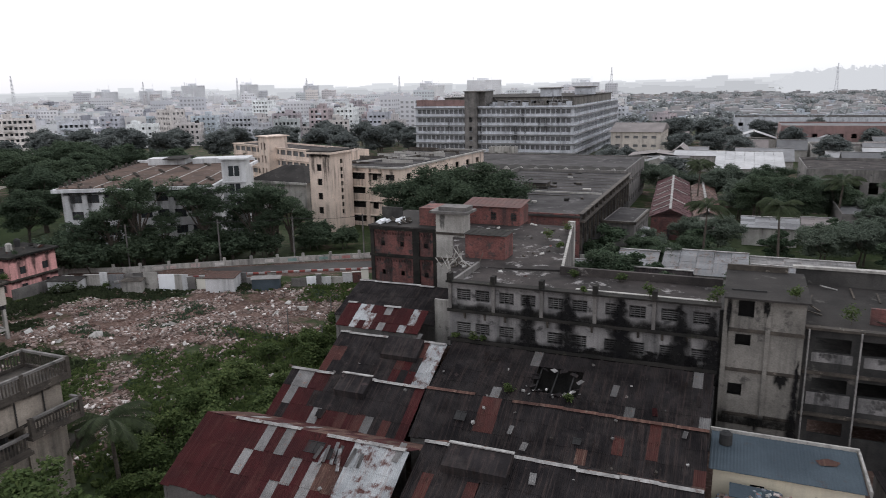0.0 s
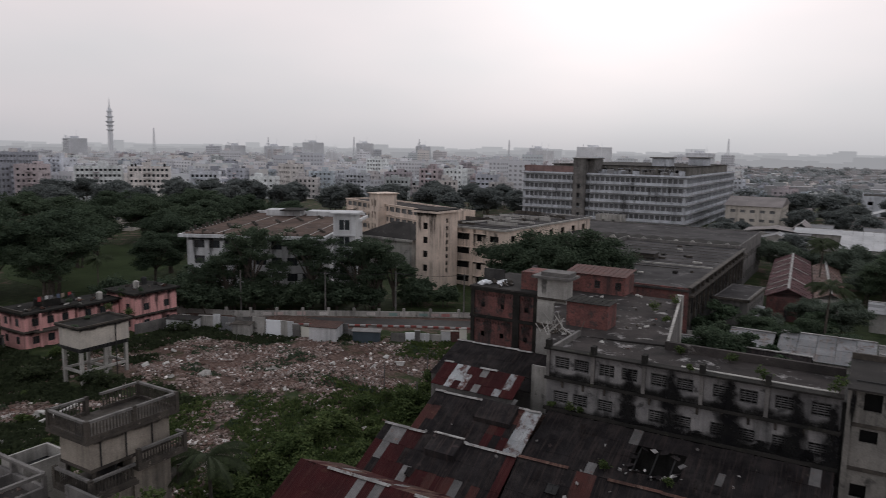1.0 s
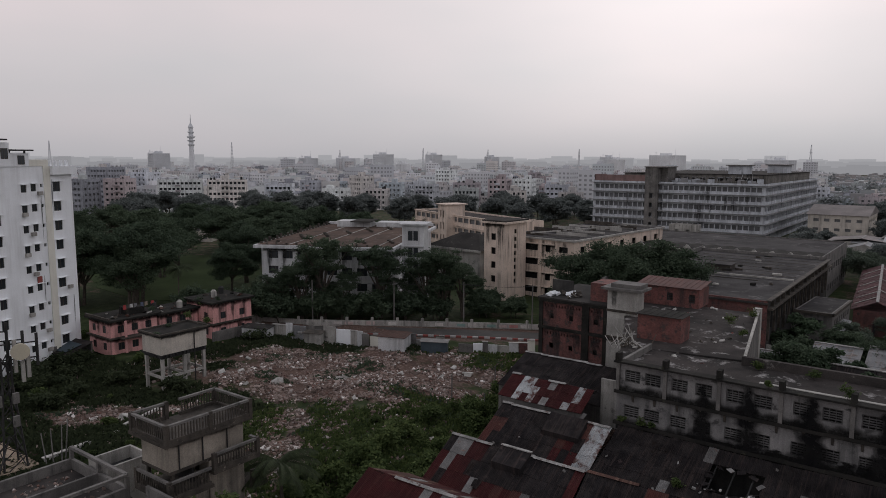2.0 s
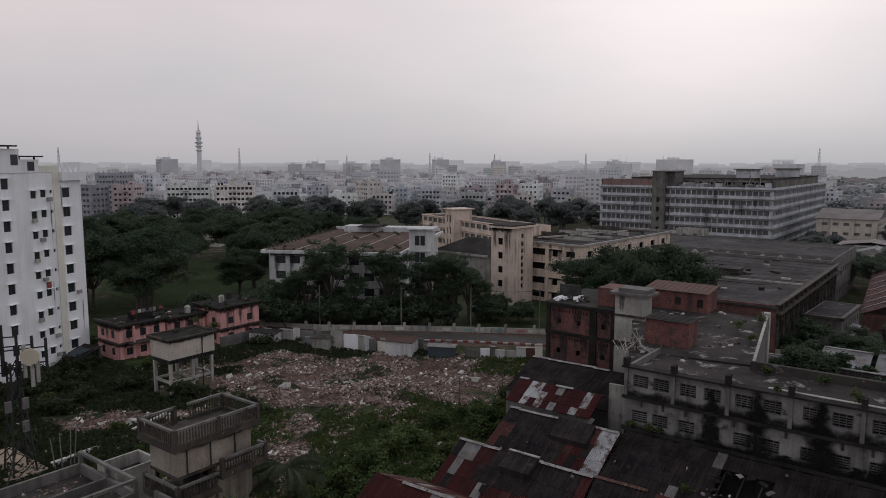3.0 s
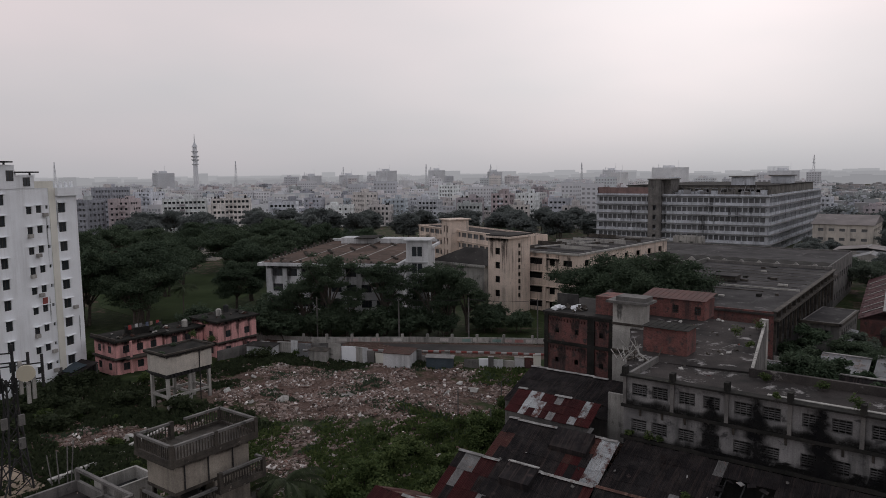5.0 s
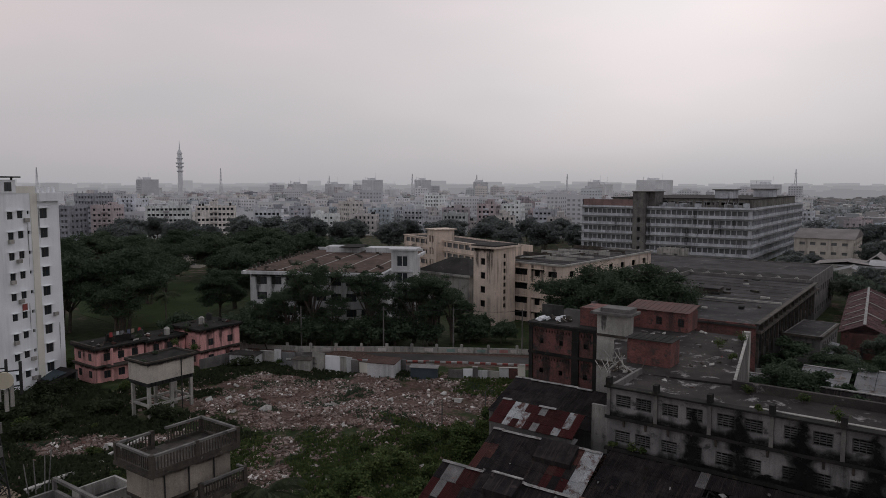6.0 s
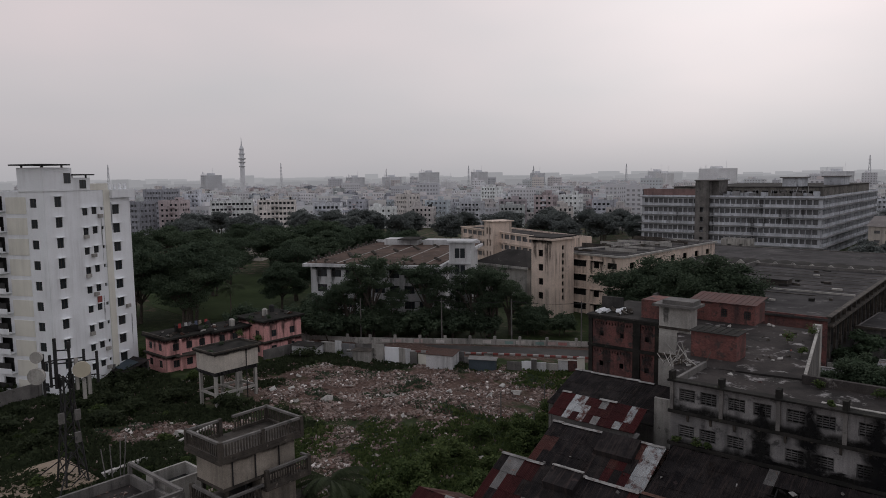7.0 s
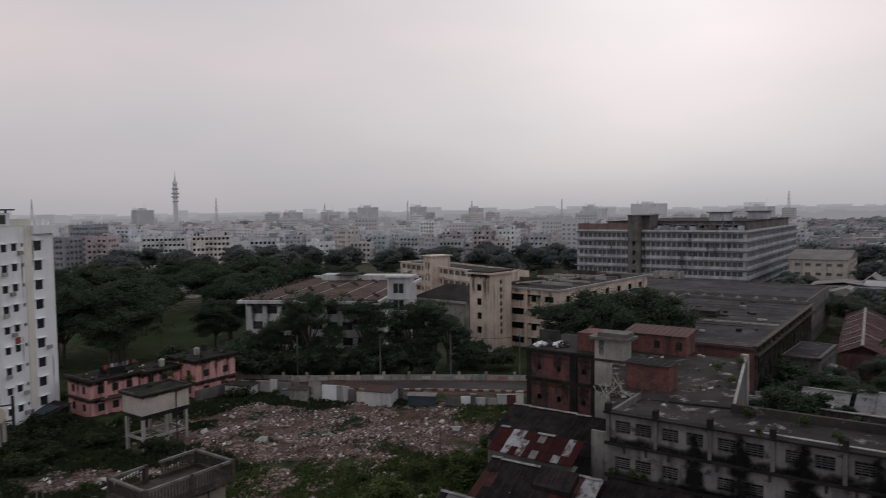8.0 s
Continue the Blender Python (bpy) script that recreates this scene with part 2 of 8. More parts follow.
# glass greyed and lifted in colour to stand for distance haze
M_hazeglass = surface("haze_grey_glass", (0.16, 0.165, 0.17), (0.11, 0.115, 0.12), 0.3, (0.24, 0.245, 0.25), 0.6, rough=0.4, spec=0.5, bump=0.0)
# near-black backing: the shade inside rooms and sheds is put into its colour
M_unlit = surface("unlit_interior", (0.035, 0.035, 0.035), (0.025, 0.025, 0.025), 0.5)
M_bark = surface("bark", (0.10, 0.085, 0.07), (0.06, 0.052, 0.045), 2.0)
M_leaf = island_surface("leaf_green", [(0.046, 0.065, 0.045), (0.066, 0.092, 0.06), (0.098, 0.13, 0.082)], spec=0.05, translucent=True)
M_leaf2 = island_surface("leaf_fresh", [(0.034, 0.052, 0.021), (0.064, 0.092, 0.034), (0.115, 0.145, 0.056)], spec=0.06, translucent=True)
M_layer = island_surface("layered_leaf_green", [(0.034, 0.052, 0.034), (0.05, 0.074, 0.046), (0.075, 0.105, 0.064)], spec=0.05, translucent=True)
# far leaves paled and greyed: distance haze put into the leaf colour
M_leaf_far = island_surface("leaf_haze_grey", [(0.125, 0.14, 0.14), (0.145, 0.162, 0.156), (0.165, 0.185, 0.172)], spec=0.03, translucent=True)
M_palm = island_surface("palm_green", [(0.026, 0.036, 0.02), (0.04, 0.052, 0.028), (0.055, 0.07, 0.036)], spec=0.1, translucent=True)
# farthest crowns, almost haze grey by their own colour
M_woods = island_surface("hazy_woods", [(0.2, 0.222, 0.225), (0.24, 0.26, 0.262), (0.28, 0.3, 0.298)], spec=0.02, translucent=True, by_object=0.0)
# mid-distance leaves, lightened a step for haze
M_leaf_mid = island_surface("leaf_haze_green", [(0.088, 0.11, 0.09), (0.112, 0.138, 0.108), (0.14, 0.17, 0.128)], spec=0.04, translucent=True)
M_brickdark = surface("mouldy_brick", (0.165, 0.066, 0.058), (0.095, 0.046, 0.042), 0.5, (0.05, 0.04, 0.038), 0.53, MOULD, 0.9, fine=5, brick=True)
# grimy glass with a little bluish haze in its colour
M_bandglass = surface("grimy_hazed_glass", (0.14, 0.145, 0.155), (0.09, 0.094, 0.1), 0.3, (0.2, 0.2, 0.205), 0.62, rough=0.4, spec=0.4, bump=0.0)
M_rust = surface("rust_red_sheet", (0.055, 0.013, 0.014), (0.036, 0.011, 0.012), 0.3, (0.07, 0.032, 0.024), 0.6, fine=14, rough=0.75, bump=0.1, per_object=0.1, spec=0.12, runs=(0.075, 0.03, 0.026))
M_bitumen = surface("blackened_sheet", (0.027, 0.0245, 0.0255), (0.0135, 0.0125, 0.0135), 0.5, (0.056, 0.043, 0.042), 0.6, (0.075, 0.065, 0.06), 0.4, fine=14, rough=0.9, bump=0.15, per_object=0.1, spec=0.06, runs=(0.058, 0.045, 0.042))
M_zinc = surface("bare_zinc_sheet", (0.19, 0.187, 0.185), (0.13, 0.127, 0.125), 0.8, (0.20, 0.10, 0.07), 0.6, fine=10, rough=0.6, bump=0.1, per_object=0.3, metal=0.1, runs=(0.23, 0.22, 0.215))
M_brownsheet = surface("brown_rust_sheet", (0.085, 0.042, 0.033), (0.055, 0.03, 0.025), 0.8, (0.14, 0.10, 0.08), 0.58, fine=10, rough=0.85, bump=0.15, per_object=0.3, runs=(0.16, 0.10, 0.075))
M_flaking = surface("flaking_white_zinc", (0.40, 0.42, 0.43), (0.26, 0.275, 0.285), 0.35, (0.085, 0.036, 0.03), 0.5, fine=10, rough=0.6, bump=0.1, per_object=0.1, runs=(0.3, 0.27, 0.26))
M_rustdark = surface("dark_rust_sheet", (0.075, 0.024, 0.02), (0.05, 0.02, 0.018), 0.5, (0.10, 0.05, 0.04), 0.58, fine=12, rough=0.8, bump=0.1, per_object=0.1, runs=(0.09, 0.045, 0.036))
M_trim = surface("pale_ridge_trim", (0.34, 0.335, 0.325), (0.18, 0.175, 0.17), 1.1, (0.10, 0.065, 0.055), 0.56)
M_blue = surface("blue_grey_sheet", (0.062, 0.082, 0.098), (0.046, 0.062, 0.076), 0.3, (0.06, 0.046, 0.042), 0.62, fine=12, rough=0.75, spec=0.15)
M_roofold = surface("old_mill_roof", (0.066, 0.063, 0.064), (0.032, 0.031, 0.032), 0.14, (0.125, 0.121, 0.12), 0.57, spec=0.04)
M_oldred = surface("faded_red_sheet", (0.085, 0.04, 0.043), (0.058, 0.031, 0.034), 0.25, (0.11, 0.078, 0.076), 0.6, rough=0.9, per_object=0.25, spec=0.08, runs=(0.11, 0.062, 0.06))
M_zincpale = surface("pale_zinc_sheet", (0.2, 0.208, 0.216), (0.125, 0.13, 0.136), 0.3, (0.1, 0.075, 0.065), 0.55, rough=0.7, per_object=0.2, runs=(0.22, 0.19, 0.18))
M_greybrick = surface("greyed_brick", (0.25, 0.165, 0.155), (0.18, 0.125, 0.12), 0.2, (0.12, 0.10, 0.1), 0.6, MOULD, 0.5)
M_brownroof = surface("pale_brown_roof", (0.24, 0.215, 0.21), (0.17, 0.155, 0.15), 0.15, (0.32, 0.31, 0.305), 0.6, per_object=0.25)
M_whiteroof = surface("pale_sheet_roof", (0.45, 0.455, 0.46), (0.35, 0.355, 0.36), 0.15, None, fine=4)
M_greyroof = surface("grey_sheet_roof", (0.22, 0.225, 0.23), (0.16, 0.16, 0.165), 0.15, (0.3, 0.3, 0.3), 0.6, fine=4, per_object=0.3)
M_metal = surface("dull_metal", (0.045, 0.045, 0.046), (0.028, 0.028, 0.028), 1.0, (0.07, 0.045, 0.035), 0.6, metal=0.3, rough=0.7)
M_rubble = island_surface("rubble_tones", [(0.045, 0.032, 0.027), (0.19, 0.138, 0.118), (0.13, 0.07, 0.056), (0.36, 0.29, 0.26), (0.06, 0.045, 0.039), (0.25, 0.19, 0.165), (0.11, 0.08, 0.068), (0.32, 0.26, 0.235), (0.09, 0.062, 0.052), (0.74, 0.70, 0.67)], by_object=0.0)
M_chunk = surface("broken_concrete", (0.50, 0.49, 0.47), (0.36, 0.35, 0.33), 1.5, (0.22, 0.2, 0.18), 0.6)
M_road = surface("asphalt", (0.075, 0.07, 0.066), (0.05, 0.048, 0.046), 0.2, (0.12, 0.10, 0.085), 0.6)
M_red = surface("red_kerb_paint", (0.26, 0.07, 0.06), (0.17, 0.055, 0.05), 1.0)
M_kerbwhite = surface("white_kerb_paint", (0.42, 0.41, 0.4), (0.3, 0.295, 0.29), 1.0)


def ground_material():
    m = bpy.data.materials.new("earth_and_grass")
    m.use_nodes = True
    n, l = m.node_tree.nodes, m.node_tree.links
    bsdf = n["Principled BSDF"]
    bsdf.inputs["Roughness"].default_value = 0.95
    bsdf.inputs["Specular IOR Level"].default_value = 0.1
    geo = n.new("ShaderNodeNewGeometry")

    def tex(sc, d=6.0):
        t = n.new("ShaderNodeTexNoise")
        t.inputs["Scale"].default_value = sc
        t.inputs["Detail"].default_value = d
        t.inputs["Roughness"].default_value = 0.65
        l.new(geo.outputs["Position"], t.inputs["Vector"])
        return t.outputs["Fac"]

    def ramp(sock, cols):
        r = n.new("ShaderNodeValToRGB")
        el = r.color_ramp.elements
        while len(el) < len(cols):
            el.new(0.5)
        for i, (p, c) in enumerate(cols):
            el[i].position, el[i].color = p, (*c, 1)
        l.new(sock, r.inputs["Fac"])
        return r.outputs[0]

    at = n.new("ShaderNodeAttribute")
    at.attribute_name = "bare"
    earth = ramp(tex(0.35), [(0.3, (0.048, 0.034, 0.03)), (0.5, (0.094, 0.057, 0.044)), (0.7, (0.152, 0.1, 0.078))])
    specks = ramp(tex(2.2), [(0.35, (0.035, 0.025, 0.022)), (0.55, (0.13, 0.092, 0.08)), (0.7, (0.38, 0.32, 0.295))])
    grass = ramp(tex(0.5), [(0.35, (0.018, 0.027, 0.011)), (0.55, (0.031, 0.045, 0.017)), (0.75, (0.07, 0.068, 0.04))])
    a = n.new("ShaderNodeMixRGB")
    a.inputs[0].default_value = 0.5
    l.new(earth, a.inputs[1])
    l.new(specks, a.inputs[2])
    b = n.new("ShaderNodeMixRGB")
    edge = n.new("ShaderNodeMath")
    edge.operation = "ADD"
    nz = n.new("ShaderNodeMath")
    nz.operation = "MULTIPLY_ADD"
    nz.inputs[1].default_value, nz.inputs[2].default_value = 1.6, -0.8
    l.new(tex(0.22), nz.inputs[0])
    l.new(at.outputs["Fac"], edge.inputs[0])
    l.new(nz.outputs[0], edge.inputs[1])
    mr = n.new("ShaderNodeMapRange")
    mr.inputs["From Min"].default_value, mr.inputs["From Max"].default_value = 0.4, 0.6
    l.new(edge.outputs[0], mr.inputs["Value"])
    l.new(mr.outputs[0], b.inputs[0])
    l.new(grass, b.inputs[1])
    l.new(a.outputs[0], b.inputs[2])
    l.new(b.outputs[0], bsdf.inputs["Base Color"])
    bp = n.new("ShaderNodeBump")
    bp.inputs["Strength"].default_value, bp.inputs["Distance"].default_value = 0.6, 0.2
    l.new(tex(1.5), bp.inputs["Height"])
    l.new(bp.outputs[0], bsdf.inputs["Normal"])
    return m


M_ground = ground_material()


# ---- mesh tools ----
class Mesh:
    def __init__(self):
        self.v, self.f = [], []

    def add(self, verts, faces):
        k = len(self.v)
        self.v += [tuple(p) for p in verts]
        self.f += [tuple(i + k for i in q) for q in faces]
        return self

    def quad(self, a, b, c, d):
        return self.add((a, b, c, d), ((0, 1, 2, 3),))

    def box(self, x0, x1, y0, y1, z0, z1):
        v = [(x, y, z) for z in (z0, z1) for y in (y0, y1) for x in (x0, x1)]
        return self.add(v, ((0, 2, 3, 1), (4, 5, 7, 6), (0, 1, 5, 4), (2, 6, 7, 3), (0, 4, 6, 2), (1, 3, 7, 5)))

    def slab(self, bottom, top):
        """A prism from a ring of bottom points to a ring of top points."""
        n = len(bottom)
        f = [tuple(reversed(range(n))), tuple(range(n, 2 * n))]
        f += [(i, (i + 1) % n, n + (i + 1) % n, n + i) for i in range(n)]
        return self.add(list(bottom) + list(top), f)

    def tube(self, p, q, r0, r1, n=6):
        p, q = Vector(p), Vector(q)
        d = (q - p).normalized()
        a = d.orthogonal().normalized()
        b = d.cross(a)
        ring = lambda c, r: [c + r * (math.cos(6.2832 * i / n) * a + math.sin(6.2832 * i / n) * b) for i in range(n)]
        return self.slab(ring(p, r0), ring(q, r1))

    def beam(self, p, q, w, h):
        """A square bar from p to q."""
        p, q = Vector(p), Vector(q)
        d = (q - p).normalized()
        s = d.cross(Vector((0, 0, 1)))
        s = Vector((1, 0, 0)) if s.length < 1e-3 else s.normalized()
        u = s.cross(d)
        ring = lambda c: [c + i * s * w / 2 + j * u * h / 2 for i, j in ((-1, -1), (1, -1), (1, 1), (-1, 1))]
        return self.slab(ring(p), ring(q))

    def wall(self, p, d, length, z0, z1, thick, holes=()):
        """An upright wall from p along d (unit, plan), outer face to the right of d, holes (s0, s1, z0, z1) right through."""
        d = Vector((d[0], d[1], 0)).normalized()
        nin = Vector((-d.y, d.x, 0))
        ss = sorted({0.0, length, *[h[0] for h in holes], *[h[1] for h in holes]})
        zs = sorted({z0, z1, *[h[2] for h in holes], *[h[3] for h in holes]})
        ss = [s for s in ss if 0 <= s <= length]
        zs = [z for z in zs if z0 <= z <= z1]
        P = lambda s, z, t: Vector((p[0], p[1], z)) + d * s + nin * t
        solid = lambda s, z: not any(h[0] < s < h[1] and h[2] < z < h[3] for h in holes)
        for i in range(len(ss) - 1):
            for j in range(len(zs) - 1):
                a, b, c, e = ss[i], ss[i + 1], zs[j], zs[j + 1]
                if solid((a + b) / 2, (c + e) / 2):
                    self.quad(P(a, c, 0), P(b, c, 0), P(b, e, 0), P(a, e, 0))
                    self.quad(P(a, c, thick), P(a, e, thick), P(b, e, thick), P(b, c, thick))
        for a, b, c, e in list(holes) + [(0, length, z0, z1)]:
            for (s, z), (s2, z2) in (((a, c), (b, c)), ((b, c), (b, e)), ((b, e), (a, e)), ((a, e), (a, c))):
                self.quad(P(s, z, 0), P(s2, z2, 0), P(s2, z2, thick), P(s, z, thick))
        return self

    def data(self, name, mat, smooth=False):
        me = bpy.data.meshes.new(name)
        me.from_pydata(self.v, [], self.f)
        me.materials.append(mat)
        if smooth:
            me.shade_smooth()
        return me


def part(name, mesh, mat, parent=None, label="", m=None):
    ob = new(name, mesh.data(name, mat) if isinstance(mesh, Mesh) else mesh)
    ob.parent = parent
    if m is not None:
        ob.matrix_basis = m
    return tagged(ob, label)


def thing(name, m, label, category, group="", kind=""):
    ob = new(name)
    ob.matrix_basis = m
    return tagged(ob, label, category, group, kind)


def solid(name, mesh, mat, label, category, group="", kind="", m=None):
    return tagged(part(name, mesh, mat, None, "", m), label, category, group, kind)


# ---- ground: one sheet to the horizon ----
def bare_amount(x, y):
    """How bare the earth is: 1 on the cleared lot, 0 under grass."""
    dx, dy = x + 72, y - 72
    u, w = dx * 0.87 + dy * 0.5, -dx * 0.5 + dy * 0.87
    lot = 1.15 - math.hypot(u / 36, w / (23 if w > 0 else 15))
    track = 0.85 - abs((y - 44) - 0.9 * (x + 84)) / 8 - max(0, abs(x + 84) - 6) / 7
    works = 1.0 if x > -36 and y < 84 else 0.0
    far = 0.42 if math.hypot(x, y) > 190 else (0.3 if x > -118 and y > 88 + (x + 118) * 0.5 else 0.0)
    q = max(0.0, min(1.0, ((x + 70) * 15 + (66 - y) * 22) / 709))
    path = 0.56 - 0.6 * math.hypot(x + 70 - 15 * q, y - 66 + 22 * q) / 10
    lane = 1.25 - abs((x + 112) * 39 - (y - 82) * 72) / 81.9 / 7 if -125 < x < -38 else 0.0
    return max(0.0, min(1.0, max(lot, track, works, far, lane, path)))


def ground_height(x, y):
    if not (-125 < x < -30 and 18 < y < 100):
        return 0.0
    k = min(1, (x + 125) / 8, (-30 - x) / 6, (y - 18) / 6, (100 - y) / 10)
    return k * (0.9 * noise.noise((x * 0.09, y * 0.09, 0)) + 0.35 * noise.noise((x * 0.35, y * 0.35, 3)))


def build_ground():
    near = lambda a, b, s: [a + i * s for i in range(int((b - a) / s) + 1)]
    xs = [-4600, -2500, -1400, -800, -500, -350, -250, -180] + near(-130, 12, 1.25) + [40, 90, 200, 400, 800, 1500, 2500, 4600]
    ys = [-4600, -2000, -800, -300, -100, -20] + near(10, 126, 1.25) + [160, 220, 300, 420, 600, 900, 1400, 2300, 4600]
    m = Mesh()
    m.v = [(x, y, ground_height(x, y)) for y in ys for x in xs]
    n = len(xs)
    m.f = [(j * n + i, j * n + i + 1, (j + 1) * n + i + 1, (j + 1) * n + i) for j in range(len(ys) - 1) for i in range(n - 1)]
    me = m.data("ground", M_ground, smooth=True)
    at = me.attributes.new("bare", "FLOAT", "POINT")
    at.data.foreach_set("value", [bare_amount(x, y) for x, y, z in m.v])
    tagged(new("ground", me), "uneven bare earth with rough grass", "ground", kind="structure")


build_ground()


# ---- windows ----
def grille_meshes(w, h, mat, rows=5, cols=3):
    """A precast window: frame, one louvre, one mullion, centred on x, foot at z 0, front at y 0."""
    m = Mesh()
    t = 0.08
    o = [(-w / 2, 0), (w / 2, 0), (w / 2, h), (-w / 2, h)]
    i = [(-w / 2 + t, t), (w / 2 - t, t), (w / 2 - t, h - t), (-w / 2 + t, h - t)]
    v = [(x, y, z) for y in (0, 0.12) for x, z in o + i]
    f = []
    for k in range(4):
        j = (k + 1) % 4
        f += [(k, j, 4 + j, 4 + k), (8 + j, 8 + k, 12 + k, 12 + j), (k, 8 + k, 8 + j, j), (4 + j, 12 + j, 12 + k, 4 + k)]
    m.add(v, f)
    slat = Mesh().box(-w / 2 + t, w / 2 - t, 0.02, 0.1, -0.055, 0.055)
    bar = Mesh().box(-0.03, 0.03, -0.004, 0.116, t, h - t)
    return m.data("window", mat), slat.data("slat", mat), bar.data("mullion", mat), (w, h, t, rows, cols)


def put_grille(parent, g, x, y, z):
    w, h, t, rows, cols = g[3]
    ob = part("window", g[0], None, parent, m=pose(x, y, z))
    for i in range(1, rows):
        part("slat", g[1], None, ob, m=pose(0, 0, t + (h - 2 * t) * i / rows))
    for i in range(1, cols):
        part("mullion", g[2], None, ob, m=pose(-w / 2 + w * i / cols, 0, 0))


def window_meshes(w, h, frame_mat, mullions=1, t=0.06):
    m = Mesh()
    o = [(-w / 2, 0), (w / 2, 0), (w / 2, h), (-w / 2, h)]
    i = [(-w / 2 + t, t), (w / 2 - t, t), (w / 2 - t, h - t), (-w / 2 + t, h - t)]
    f = []
    for k in range(4):
        j = (k + 1) % 4
        f += [(k, j, 4 + j, 4 + k), (8 + j, 8 + k, 12 + k, 12 + j), (k, 8 + k, 8 + j, j), (4 + j, 12 + j, 12 + k, 4 + k)]
    m.add([(x, y, z) for y in (0, 0.06) for x, z in o + i], f)
    bar = Mesh().box(-t / 2, t / 2, 0.005, 0.055, t, h - t).data("mullion", frame_mat)
    g = Mesh().box(-w / 2 + t / 2, w / 2 - t / 2, 0.025, 0.035, t / 2, h - t / 2)
    return m.data("window", frame_mat), g.data("pane", M_glass), bar, [-w / 2 + w * (k + 1) / (mullions + 1) for k in range(mullions)]


def put_window(parent, meshes, x, y, z, rz=0.0):
    w = part("window", meshes[0], None, parent, m=pose(x, y, z, 0, 0, rz))
    part("pane", meshes[1], None, w)
    for bx in meshes[3]:
        part("mullion", meshes[2], None, w, m=pose(bx, 0, 0))
    return w


def stain_data(w, h, seed, mat=None):
    """Mould that hangs down a wall in one thin coat: streaks of uneven length, in the x-z plane, top at z 0."""
    rnd = random.Random(seed)
    m = Mesh()
    fade = []
    cols, rows = max(10, int(w / 0.16)), 14
    run = []
    for i in range(cols + 1):
        u = abs(2 * i / cols - 1)
        run.append((1 - 0.75 * u ** 1.5) * rnd.uniform(0.5, 1.0))
    start = [0.25 * rnd.random() * (i % 3) / 2 for i in range(cols + 1)]
    for i in range(cols + 1):
        u = abs(2 * i / cols - 1)
        side = min(1.0, (1 - u) * 2.2)
        for j in range(rows + 1):
            q = j / rows
            swell = 0.7 + 0.5 * q
            m.v.append(((i / cols - 0.5) * w * swell, 0.0, -h * q))
            f = side * max(0.0, min(1.0, (run[i] - q) * 3.0)) * max(0.15, min(1.0, (q - start[i]) * 5 + 0.3))
            fade.append(min(1.0, 2.2 * f))
    n = rows + 1
    for i in range(cols):
        for j in range(rows):
            m.f.append((i * n + j, (i + 1) * n + j, (i + 1) * n + j + 1, i * n + j + 1))
    me = m.data("mould_stain", mat or M_stain)
    at = me.attributes.new("fade", "FLOAT", "POINT")
    at.data.foreach_set("value", fade)
    return me


def plume_data(w, h, seed, mat=None):
    """A dark plume of mould: narrow where it starts, swelling in lobes as it runs down, soft and ragged at the sides."""
    rnd = random.Random(seed)
    m = Mesh()
    fade = []
    cols, rows = 16, 22
    lobes = [0.14 + 0.86 * (j / rows) ** 0.8 * (0.86 + 0.14 * math.cos(j * 0.62 + seed)) + rnd.uniform(-0.05, 0.05) for j in range(rows + 1)]
    lean = [rnd.uniform(-0.06, 0.06) * w for j in range(rows + 1)]
    for i in range(cols + 1):
        u = 2 * i / cols - 1
        for j in range(rows + 1):
            q = j / rows
            m.v.append((0.5 * w * u * lobes[j] + lean[j], 0.0, -h * q))
            fade.append(max(0.0, min(1.0, (1 - abs(u)) * rnd.uniform(1.0, 1.8))) * min(1.0, 0.35 + q * 9))
    n = rows + 1
    for i in range(cols):
        for j in range(rows):
            m.f.append((i * n + j, (i + 1) * n + j, (i + 1) * n + j + 1, i * n + j + 1))
    me = m.data("mould_stain", mat or M_stain)
    at = me.attributes.new("fade", "FLOAT", "POINT")
    at.data.foreach_set("value", fade)
    return me


def foot_band(w, h, seed):
    """Damp black growth along the foot of a wall, thinning out upwards."""
    rnd = random.Random(seed)
    m = Mesh()
    fade = []
    n = int(w / 0.5)
    for i in range(n + 1):
        k = rnd.uniform(0.55, 1.1)
        for q, a in ((0, 1.0), (0.45, 1.0), (0.75, 0.55), (1.0, 0.0)):
            m.v.append((w * i / n, 0.0, h * q * k))
            fade.append(a)
        if i:
            b = len(m.v) - 4
            for j in range(3):
                m.f.append((b - 4 + j, b + j, b + j + 1, b - 3 + j))
    me = m.data("mould_band", M_damp)
    at = me.attributes.new("fade", "FLOAT", "POINT")
    at.data.foreach_set("value", fade)
    return me


def stain_on(parent, seed, w, h, x, y, z, rz=0.0):
    return tagged(part("mould_stain", stain_data(w, h, seed, M_stain_soft), None, parent, "black mould running down the wall", pose(x, y, z, 0, 0, rz)), kind="stuff")


def damp_under(parent, seed, w, h, x, y, z, rz=0.0):
    """A damp black fringe that hangs from a ledge or roof edge."""
    return tagged(part("damp_fringe", foot_band(w, h, seed), None, parent, "black damp below the ledge", pose(x, y, z, 0, 180, rz)), kind="stuff")


# ---- the old mill: front range, wing, brick block ----
mill = thing("mill_building", pose(-25.1, 60.9, 0), "old grey mill building streaked with black mould, louvred windows", "building")
MW = [1.5, 3.4, 5.8, 7.9, 10.5, 12.7, 15.7, 17.8, 20.5, 23.1]
holes = [(x - 0.72, x + 0.72, z, z + 1.15) for x in MW for z in (11.5, 8.15, 4.6)]
part("front_wall", Mesh().wall((0, 0), (1, 0), 24.5, 0, 13.3, 0.3, holes), M_mill, mill)
